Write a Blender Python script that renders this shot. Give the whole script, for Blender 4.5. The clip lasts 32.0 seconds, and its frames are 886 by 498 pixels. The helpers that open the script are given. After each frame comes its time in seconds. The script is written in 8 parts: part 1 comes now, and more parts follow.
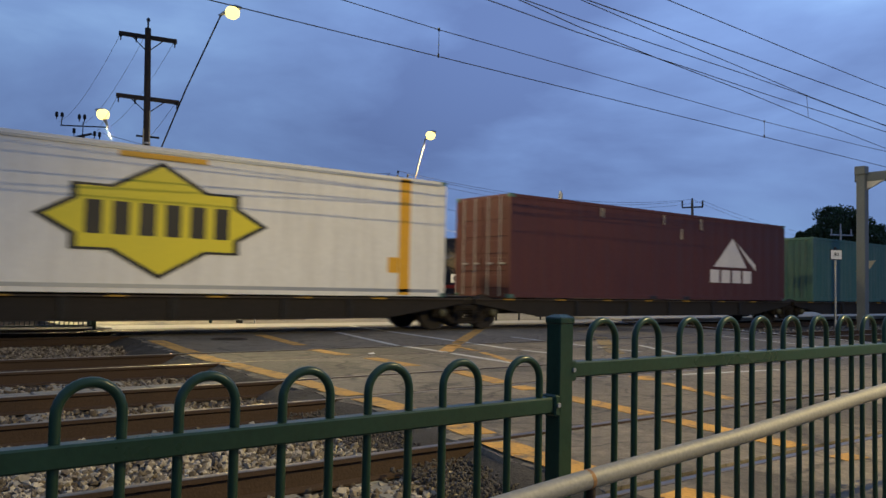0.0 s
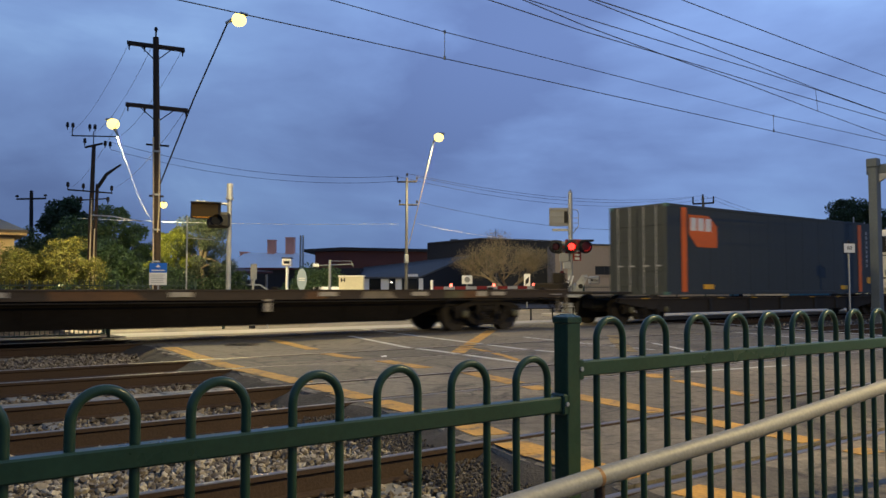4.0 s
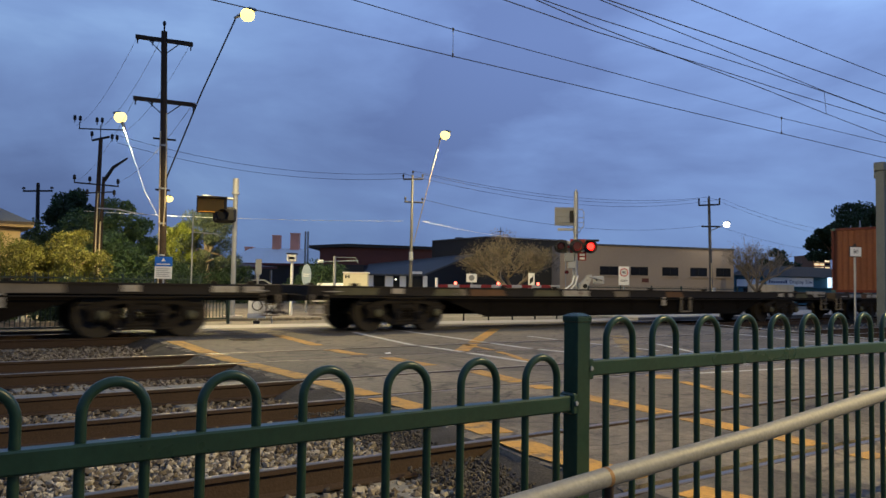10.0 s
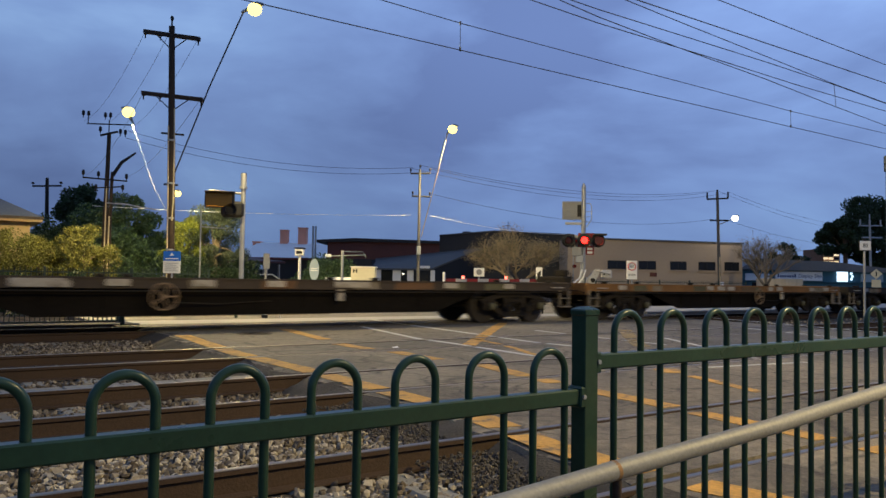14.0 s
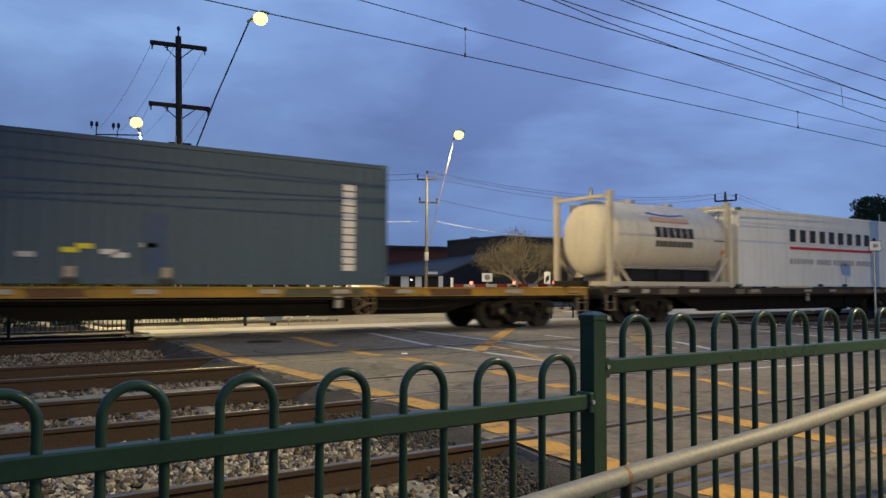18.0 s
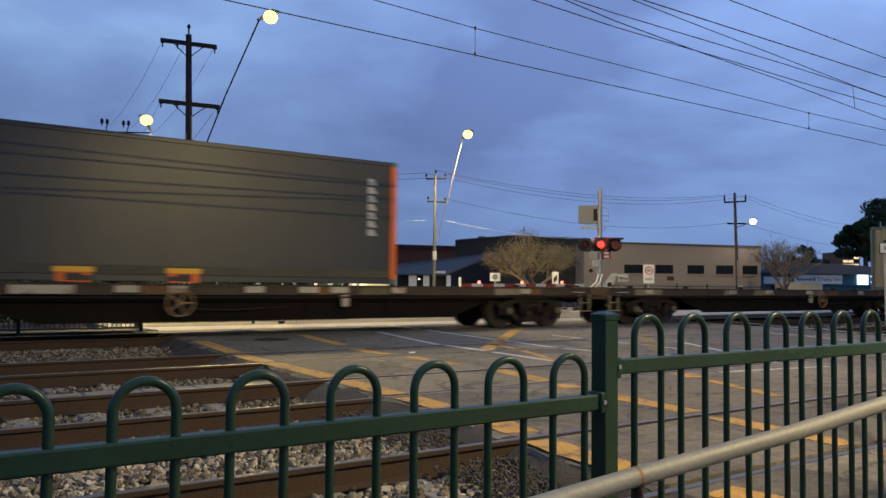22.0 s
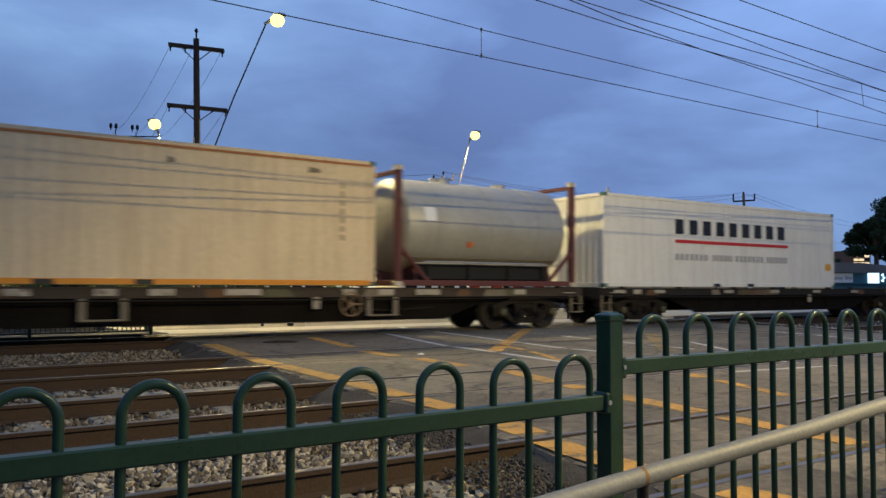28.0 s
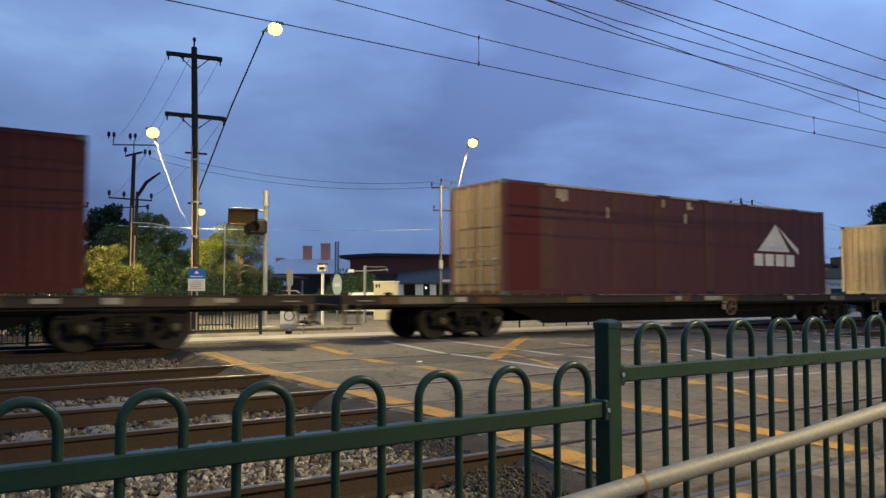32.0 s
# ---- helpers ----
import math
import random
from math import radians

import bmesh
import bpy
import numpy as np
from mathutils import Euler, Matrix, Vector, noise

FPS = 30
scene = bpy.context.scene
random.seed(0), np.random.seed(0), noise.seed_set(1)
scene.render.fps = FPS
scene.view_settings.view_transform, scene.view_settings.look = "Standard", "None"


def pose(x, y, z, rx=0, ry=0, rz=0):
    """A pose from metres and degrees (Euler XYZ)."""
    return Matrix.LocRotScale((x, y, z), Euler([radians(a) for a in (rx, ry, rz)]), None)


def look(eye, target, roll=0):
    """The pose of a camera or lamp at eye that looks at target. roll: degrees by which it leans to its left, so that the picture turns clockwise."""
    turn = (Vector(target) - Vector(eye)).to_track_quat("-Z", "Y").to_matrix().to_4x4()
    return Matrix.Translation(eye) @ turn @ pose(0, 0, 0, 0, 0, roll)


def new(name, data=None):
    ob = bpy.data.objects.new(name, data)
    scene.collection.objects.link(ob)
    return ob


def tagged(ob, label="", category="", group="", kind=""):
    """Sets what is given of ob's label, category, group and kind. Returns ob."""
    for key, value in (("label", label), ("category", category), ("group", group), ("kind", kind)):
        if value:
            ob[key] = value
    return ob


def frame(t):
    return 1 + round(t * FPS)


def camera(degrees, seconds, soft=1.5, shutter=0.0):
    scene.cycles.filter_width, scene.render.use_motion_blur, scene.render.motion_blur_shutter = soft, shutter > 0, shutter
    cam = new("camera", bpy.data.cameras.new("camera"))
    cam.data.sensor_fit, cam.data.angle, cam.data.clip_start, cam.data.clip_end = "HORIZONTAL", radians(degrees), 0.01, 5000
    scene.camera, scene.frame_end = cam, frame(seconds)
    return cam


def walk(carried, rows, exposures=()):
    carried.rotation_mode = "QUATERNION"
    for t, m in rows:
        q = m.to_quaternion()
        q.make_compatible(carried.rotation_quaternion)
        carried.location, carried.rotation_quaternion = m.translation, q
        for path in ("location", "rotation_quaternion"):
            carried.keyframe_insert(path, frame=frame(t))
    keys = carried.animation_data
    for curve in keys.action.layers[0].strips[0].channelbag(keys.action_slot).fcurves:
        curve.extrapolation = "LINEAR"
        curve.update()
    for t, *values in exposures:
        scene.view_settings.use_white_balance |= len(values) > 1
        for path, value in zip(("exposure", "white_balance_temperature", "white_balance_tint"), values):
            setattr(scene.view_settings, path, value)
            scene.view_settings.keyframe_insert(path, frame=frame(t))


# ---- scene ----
cam = camera(58.833, 32.0, soft=1.5, shutter=0.5)
PATH = [
    (0, look((0.0118, 0.0058, 1.1379), (6.1195, 7.9094, 1.6171), 1.235)),
    (0.5, look((0.0113, 0.0006, 1.1373), (6.0961, 7.9218, 1.6172), 1.231)),
    (1, look((0.0095, -0.0011, 1.1376), (6.0755, 7.9344, 1.6180), 1.094)),
    (1.5, look((0.0102, -0.0034, 1.1380), (6.0611, 7.9435, 1.6209), 0.901)),
    (2, look((0.0115, -0.0023, 1.1376), (6.0521, 7.9525, 1.6189), 0.624)),
    (2.5, look((0.0117, -0.0043, 1.1389), (6.0453, 7.9558, 1.6220), 0.372)),
    (3, look((0.0117, -0.0090, 1.1393), (6.0310, 7.9617, 1.6258), 0.182)),
    (3.5, look((0.0111, -0.0176, 1.1398), (6.0124, 7.9659, 1.6370), 0.044)),
    (5.5, look((0.0093, -0.0164, 1.1395), (5.9889, 7.9834, 1.6369), 0.278)),
    (6, look((0.0107, -0.0108, 1.1383), (6.0000, 7.9819, 1.6326), 0.396)),
    (6.5, look((0.0111, -0.0074, 1.1382), (6.0089, 7.9791, 1.6301), 0.540)),
    (7, look((0.0073, -0.0068, 1.1385), (6.0168, 7.9711, 1.6281), 0.731)),
    (7.5, look((0.0059, -0.0056, 1.1381), (6.0219, 7.9675, 1.6248), 0.833)),
    (8, look((0.0046, -0.0044, 1.1376), (6.0271, 7.9640, 1.6216), 0.934)),
    (8.5, look((0.0043, -0.0035, 1.1376), (6.0280, 7.9643, 1.6177), 0.958)),
    (9, look((0.0055, -0.0023, 1.1362), (6.0159, 7.9755, 1.6163), 0.858)),
    (9.5, look((0.0045, -0.0011, 1.1371), (5.9883, 7.9967, 1.6155), 0.847)),
    (10, look((0.0003, -0.0021, 1.1372), (5.9525, 8.0197, 1.6081), 0.908)),
    (10.5, look((-0.0006, 0.0041, 1.1358), (5.9164, 8.0526, 1.5952), 0.966)),
    (11, look((-0.0002, 0.0067, 1.1348), (5.9058, 8.0637, 1.5881), 0.988)),
    (11.5, look((0.0007, 0.0027, 1.1366), (5.9061, 8.0602, 1.5874), 0.966)),
    (12, look((0.0009, -0.0032, 1.1373), (5.9124, 8.0501, 1.5840), 0.901)),
    (12.5, look((0.0016, 0.0006, 1.1361), (5.9160, 8.0520, 1.5774), 0.832)),
    (13, look((0.0000, 0.0000, 1.1363), (5.9085, 8.0563, 1.5666), 0.833)),
    (13.5, look((-0.0001, -0.0025, 1.1361), (5.8944, 8.0651, 1.5469), 0.827)),
    (14, look((-0.0003, -0.0019, 1.1354), (5.8781, 8.0782, 1.5324), 0.873)),
    (14.5, look((0.0020, -0.0035, 1.1360), (5.8704, 8.0840, 1.5273), 0.831)),
    (16.5, look((0.0003, -0.0066, 1.1378), (5.8433, 8.0970, 1.5734), 0.417)),
    (17, look((-0.0013, -0.0063, 1.1375), (5.8331, 8.1032, 1.5795), 0.329)),
    (17.5, look((-0.0011, -0.0056, 1.1366), (5.8150, 8.1166, 1.5875), 0.237)),
    (18, look((0.0001, -0.0058, 1.1386), (5.7957, 8.1301, 1.6063), 0.177)),
    (18.5, look((-0.0013, -0.0065, 1.1392), (5.7682, 8.1473, 1.6161), 0.104)),
    (19, look((-0.0021, -0.0027, 1.1387), (5.7357, 8.1733, 1.6177), 0.131)),
    (19.5, look((-0.0015, -0.0034, 1.1379), (5.7108, 8.1906, 1.6146), 0.214)),
    (20, look((-0.0023, -0.0042, 1.1373), (5.6943, 8.2010, 1.6116), 0.292)),
    (20.5, look((-0.0047, -0.0051, 1.1370), (5.6844, 8.2052, 1.6121), 0.437)),
    (21, look((-0.0059, 0.0070, 1.1362), (5.6872, 8.2148, 1.6069), 0.545)),
    (21.5, look((-0.0057, 0.0076, 1.1348), (5.6966, 8.2094, 1.5993), 0.632)),
    (22, look((-0.0020, 0.0071, 1.1356), (5.7116, 8.2012, 1.5943), 0.593)),
    (22.5, look((-0.0032, 0.0037, 1.1359), (5.7155, 8.1946, 1.5893), 0.476)),
    (23, look((-0.0022, 0.0019, 1.1358), (5.7119, 8.1962, 1.5849), 0.327)),
    (23.5, look((-0.0028, -0.0017, 1.1364), (5.7026, 8.1989, 1.5820), 0.207)),
    (24, look((-0.0021, -0.0039, 1.1367), (5.6920, 8.2048, 1.5772), 0.110)),
    (24.5, look((-0.0018, -0.0010, 1.1357), (5.6827, 8.2146, 1.5729), 0.082)),
    (25, look((-0.0009, 0.0001, 1.1349), (5.6781, 8.2196, 1.5697), 0.085)),
    (25.5, look((0.0002, 0.0003, 1.1356), (5.6730, 8.2242, 1.5687), 0.142)),
    (27.5, look((-0.0002, -0.0073, 1.1372), (5.6361, 8.2403, 1.5945), 0.222)),
    (28, look((-0.0020, -0.0097, 1.1373), (5.6241, 8.2438, 1.6119), 0.199)),
    (28.5, look((-0.0048, -0.0110, 1.1380), (5.6133, 8.2465, 1.6392), 0.226)),
    (29, look((-0.0047, -0.0124, 1.1382), (5.6082, 8.2473, 1.6609), 0.245)),
    (29.5, look((-0.0046, -0.0137, 1.1388), (5.6068, 8.2461, 1.6749), 0.285)),
    (30, look((-0.0042, -0.0154, 1.1386), (5.6110, 8.2411, 1.6866), 0.240)),
    (30.5, look((-0.0045, -0.0162, 1.1390), (5.6160, 8.2362, 1.6943), 0.156)),
    (31, look((-0.0065, -0.0169, 1.1402), (5.6222, 8.2295, 1.6999), 0.114)),
    (31.5, look((-0.0069, -0.0155, 1.1395), (5.6298, 8.2250, 1.7071), 0.018)),
    (32, look((-0.0059, -0.0145, 1.1393), (5.6368, 8.2219, 1.7071), -0.001)),
]
walk(cam, PATH, [(0, -0.06, 6400, 9), (2.4, 0.03, 6420, 9), (6, 0.02, 6500, 10), (13, 0.0, 6500, 10), (15.5, 0.02, 6450, 10), (17, 0.03, 6330, 8), (18, 0.06, 6420, 9), (19.5, 0.08, 6500, 10), (24, 0.08, 6480, 10), (25.6, 0.06, 6460, 9), (27.4, 0.07, 6080, 3), (28.0, 0.06, 6320, 7), (28.6, 0.05, 6200, 6), (29.1, 0.03, 6070, 4), (30.0, 0.1, 6400, 8), (31, 0.11, 6430, 9), (32, 0.09, 6410, 9)])

# ---- world, lamps ----
world = bpy.data.worlds.new("dusk_sky")
scene.world = world
world.use_nodes = True
wn, wl = world.node_tree.nodes, world.node_tree.links
wn.clear()
w_out = wn.new("ShaderNodeOutputWorld")
w_bg = wn.new("ShaderNodeBackground")
w_co = wn.new("ShaderNodeTexCoord")
w_map = wn.new("ShaderNodeMapping")
w_map.inputs["Scale"].default_value = (1.0, 1.0, 2.6)
w_n1 = wn.new("ShaderNodeTexNoise")
w_n1.inputs["Scale"].default_value, w_n1.inputs["Detail"].default_value = 2.3, 8.0
w_n1.inputs["Roughness"].default_value, w_n1.inputs["Distortion"].default_value = 0.5, 0.35
w_ramp = wn.new("ShaderNodeValToRGB")
el = w_ramp.color_ramp.elements
el[0].position, el[0].color = 0.34, (0.122, 0.188, 0.402, 1)
el[1].position, el[1].color = 0.74, (0.325, 0.515, 0.845, 1)
for position, tone in ((0.49, (0.183, 0.288, 0.570, 1)), (0.58, (0.218, 0.350, 0.655, 1))):
    el.new(position).color = tone
wl.new(w_co.outputs["Generated"], w_map.inputs["Vector"])
wl.new(w_map.outputs["Vector"], w_n1.inputs["Vector"])
wl.new(w_n1.outputs["Fac"], w_ramp.inputs["Fac"])
w_sep = wn.new("ShaderNodeSeparateXYZ")
w_side = wn.new("ShaderNodeMapRange")
w_side.inputs["From Min"].default_value, w_side.inputs["From Max"].default_value = -1.0, 1.0
w_side.inputs["To Min"].default_value, w_side.inputs["To Max"].default_value = 0.67, 1.21
w_mul = wn.new("ShaderNodeVectorMath")
w_mul.operation = "SCALE"
wl.new(w_co.outputs["Generated"], w_sep.inputs["Vector"])
wl.new(w_sep.outputs["X"], w_side.inputs["Value"])
w_low, w_both = wn.new("ShaderNodeMapRange"), wn.new("ShaderNodeMath")
w_low.inputs["From Min"].default_value, w_low.inputs["From Max"].default_value = 0.0, 0.3
w_low.inputs["To Min"].default_value, w_low.inputs["To Max"].default_value = 0.63, 1.05
w_both.operation = "MULTIPLY"
wl.new(w_sep.outputs["Z"], w_low.inputs["Value"])
wl.new(w_low.outputs["Result"], w_both.inputs[0])
wl.new(w_side.outputs["Result"], w_both.inputs[1])
wl.new(w_ramp.outputs["Color"], w_mul.inputs[0])
# a thinner, brighter stretch of the cloud cover
w_dir, w_gap, w_thin = wn.new("ShaderNodeVectorMath"), wn.new("ShaderNodeMapRange"), wn.new("ShaderNodeMath")
w_dir.operation, w_thin.operation, w_gap.interpolation_type = "DOT_PRODUCT", "MULTIPLY", "SMOOTHSTEP"
w_dir.inputs[1].default_value = (0.74, 0.60, 0.30)
w_gap.inputs["From Min"].default_value, w_gap.inputs["From Max"].default_value = 0.9, 0.995
w_gap.inputs["To Min"].default_value, w_gap.inputs["To Max"].default_value = 0.97, 1.16
wl.new(w_co.outputs["Generated"], w_dir.inputs[0])
wl.new(w_dir.outputs["Value"], w_gap.inputs["Value"])
wl.new(w_both.outputs[0], w_thin.inputs[0])
wl.new(w_gap.outputs["Result"], w_thin.inputs[1])
wl.new(w_thin.outputs[0], w_mul.inputs["Scale"])
wl.new(w_mul.outputs["Vector"], w_bg.inputs["Color"])
w_bg.inputs["Strength"].default_value = 1.0
wl.new(w_bg.outputs["Background"], w_out.inputs["Surface"])


def lamp(name, place, watts, colour, radius=0.15, aim=(0, 0, -1), cone=160):
    data = bpy.data.lights.new(name, "SPOT")
    data.energy, data.color, data.shadow_soft_size = watts, colour, radius
    data.spot_size, data.spot_blend = radians(cone), 0.4
    ob = new(name, data)
    ob.matrix_basis = look(place, tuple(a + b for a, b in zip(place, aim)))
    return ob


WARM = (1.0, 0.77, 0.33)
lamp("street_light", (8.45, 20.76, 8.25), 3800, WARM, 0.15, (0.7, -0.25, -1.0), 152)
lamp("street_light", (7.79, 31.36, 6.95), 7500, WARM, 0.15, (0.1, 0.15, -1.0), 164)
lamp("street_light", (26.0, 35.0, 9.2), 7200, WARM, 0.15, (0.5, -0.2, -1.0), 162)
lamp("street_light", (9.8, -4.6, 9.0), 8800, WARM, 0.04, (0.38, 0.42, -1.0), 142)
lamp("street_light", (60.24, 39.95, 6.5), 170, (1.0, 0.9, 0.75))
lamp("street_light", (13.3, 43.3, 5.35), 1350, (1.0, 0.82, 0.35), 0.15, (0.5, 0.9, -0.7), 155)


# ---- materials ----
def mat(name, base, rough=0.7, metal=0.0, vary=0.25, grain=30.0, stain=1.5, bump=0.15, dirt=None, dirt_amount=0.0, spread=0.0, spec=0.36, streak=0.0):
    """A surface with fine grain, broad stains, a relief and, where given, patches of a dirt colour."""
    m = bpy.data.materials.new(name)
    m.use_nodes = True
    n, l = m.node_tree.nodes, m.node_tree.links
    b = n["Principled BSDF"]
    b.inputs["Metallic"].default_value = metal
    b.inputs["Specular IOR Level"].default_value = spec
    co = n.new("ShaderNodeTexCoord")
    fine, broad = n.new("ShaderNodeTexNoise"), n.new("ShaderNodeTexNoise")
    fine.inputs["Scale"].default_value, fine.inputs["Detail"].default_value = grain, 5
    broad.inputs["Scale"].default_value, broad.inputs["Detail"].default_value = stain, 6
    l.new(co.outputs["Object"], fine.inputs["Vector"])
    l.new(co.outputs["Object"], broad.inputs["Vector"])
    add = n.new("ShaderNodeMath")
    add.operation = "ADD"
    l.new(fine.outputs["Fac"], add.inputs[0])
    l.new(broad.outputs["Fac"], add.inputs[1])
    ramp = n.new("ShaderNodeMapRange")
    ramp.inputs["From Min"].default_value, ramp.inputs["From Max"].default_value = 0.6, 1.4
    ramp.inputs["To Min"].default_value, ramp.inputs["To Max"].default_value = 1 - vary, 1 + vary
    l.new(add.outputs[0], ramp.inputs["Value"])
    value = ramp.outputs["Result"]
    if spread:
        info, mr, mul = n.new("ShaderNodeObjectInfo"), n.new("ShaderNodeMapRange"), n.new("ShaderNodeMath")
        mr.inputs["To Min"].default_value, mr.inputs["To Max"].default_value = 1 - spread, 1 + spread
        mul.operation = "MULTIPLY"
        l.new(info.outputs["Random"], mr.inputs["Value"])
        l.new(mr.outputs["Result"], mul.inputs[0])
        l.new(value, mul.inputs[1])
        value = mul.outputs[0]
    scale = n.new("ShaderNodeVectorMath")
    scale.operation = "SCALE"
    scale.inputs[0].default_value = base[:3]
    l.new(value, scale.inputs["Scale"])
    colour = scale.outputs["Vector"]
    if dirt:
        mask, mix, dn = n.new("ShaderNodeMapRange"), n.new("ShaderNodeMix"), n.new("ShaderNodeTexNoise")
        dn.inputs["Scale"].default_value, dn.inputs["Detail"].default_value, dn.inputs["Roughness"].default_value = stain * 1.7, 8, 0.7
        l.new(co.outputs["Object"], dn.inputs["Vector"])
        mask.inputs["From Min"].default_value, mask.inputs["From Max"].default_value = 0.72 - dirt_amount * 0.4, 0.86 - dirt_amount * 0.4
        l.new(dn.outputs["Fac"], mask.inputs["Value"])
        mix.data_type = "RGBA"
        l.new(mask.outputs["Result"], mix.inputs["Factor"])
        l.new(colour, mix.inputs["A"])
        mix.inputs["B"].default_value = (*dirt, 1)
        colour = mix.outputs["Result"]
    if streak:
        # upright runs of rain-washed grime
        mp, sn, sm, smx = n.new("ShaderNodeMapping"), n.new("ShaderNodeTexNoise"), n.new("ShaderNodeMapRange"), n.new("ShaderNodeMix")
        mp.inputs["Scale"].default_value = (3.2, 3.2, 0.22)
        sn.inputs["Scale"].default_value, sn.inputs["Detail"].default_value, sn.inputs["Roughness"].default_value = 1.6, 7, 0.72
        l.new(co.outputs["Object"], mp.inputs["Vector"])
        l.new(mp.outputs["Vector"], sn.inputs["Vector"])
        sm.inputs["From Min"].default_value, sm.inputs["From Max"].default_value = 0.46, 0.8
        sm.inputs["To Max"].default_value = streak
        l.new(sn.outputs["Fac"], sm.inputs["Value"])
        smx.data_type = "RGBA"
        l.new(sm.outputs["Result"], smx.inputs["Factor"])
        l.new(colour, smx.inputs["A"])
        smx.inputs["B"].default_value = (*(dirt or tuple(0.5 * c for c in base[:3])), 1)
        colour = smx.outputs["Result"]
    l.new(colour, b.inputs["Base Color"])
    rr = n.new("ShaderNodeMapRange")
    rr.inputs["To Min"].default_value, rr.inputs["To Max"].default_value = max(0.02, rough - 0.12), min(1, rough + 0.12)
    l.new(broad.outputs["Fac"], rr.inputs["Value"])
    l.new(rr.outputs["Result"], b.inputs["Roughness"])
    if bump:
        bp = n.new("ShaderNodeBump")
        bp.inputs["Strength"].default_value, bp.inputs["Distance"].default_value = bump, 0.01
        l.new(fine.outputs["Fac"], bp.inputs["Height"])
        l.new(bp.outputs["Normal"], b.inputs["Normal"])
    return m


def glow(name, colour, strength):
    m = bpy.data.materials.new(name)
    m.use_nodes = True
    b = m.node_tree.nodes["Principled BSDF"]
    b.inputs["Base Color"].default_value = (*colour, 1)
    b.inputs["Emission Color"].default_value = (*colour, 1)
    b.inputs["Emission Strength"].default_value = strength
    return m


def leafy(name, base, spread=0.35):
    """Leaves that differ one from another."""
    m = bpy.data.materials.new(name)
    m.use_nodes = True
    n, l = m.node_tree.nodes, m.node_tree.links
    b = n["Principled BSDF"]
    b.inputs["Roughness"].default_value = 0.55
    geo, mr, sc = n.new("ShaderNodeNewGeometry"), n.new("ShaderNodeMapRange"), n.new("ShaderNodeVectorMath")
    mr.inputs["To Min"].default_value, mr.inputs["To Max"].default_value = 1 - spread, 1 + spread
    sc.operation = "SCALE"
    sc.inputs[0].default_value = base
    l.new(geo.outputs["Random Per Island"], mr.inputs["Value"])
    l.new(mr.outputs["Result"], sc.inputs["Scale"])
    l.new(sc.outputs["Vector"], b.inputs["Base Color"])
    thin, mix = n.new("ShaderNodeBsdfTranslucent"), n.new("ShaderNodeMixShader")
    mix.inputs["Fac"].default_value = 0.4
    l.new(sc.outputs["Vector"], thin.inputs["Color"])
    l.new(b.outputs["BSDF"], mix.inputs[1])
    l.new(thin.outputs["BSDF"], mix.inputs[2])
    l.new(mix.outputs["Shader"], n["Material Output"].inputs["Surface"])
    return m


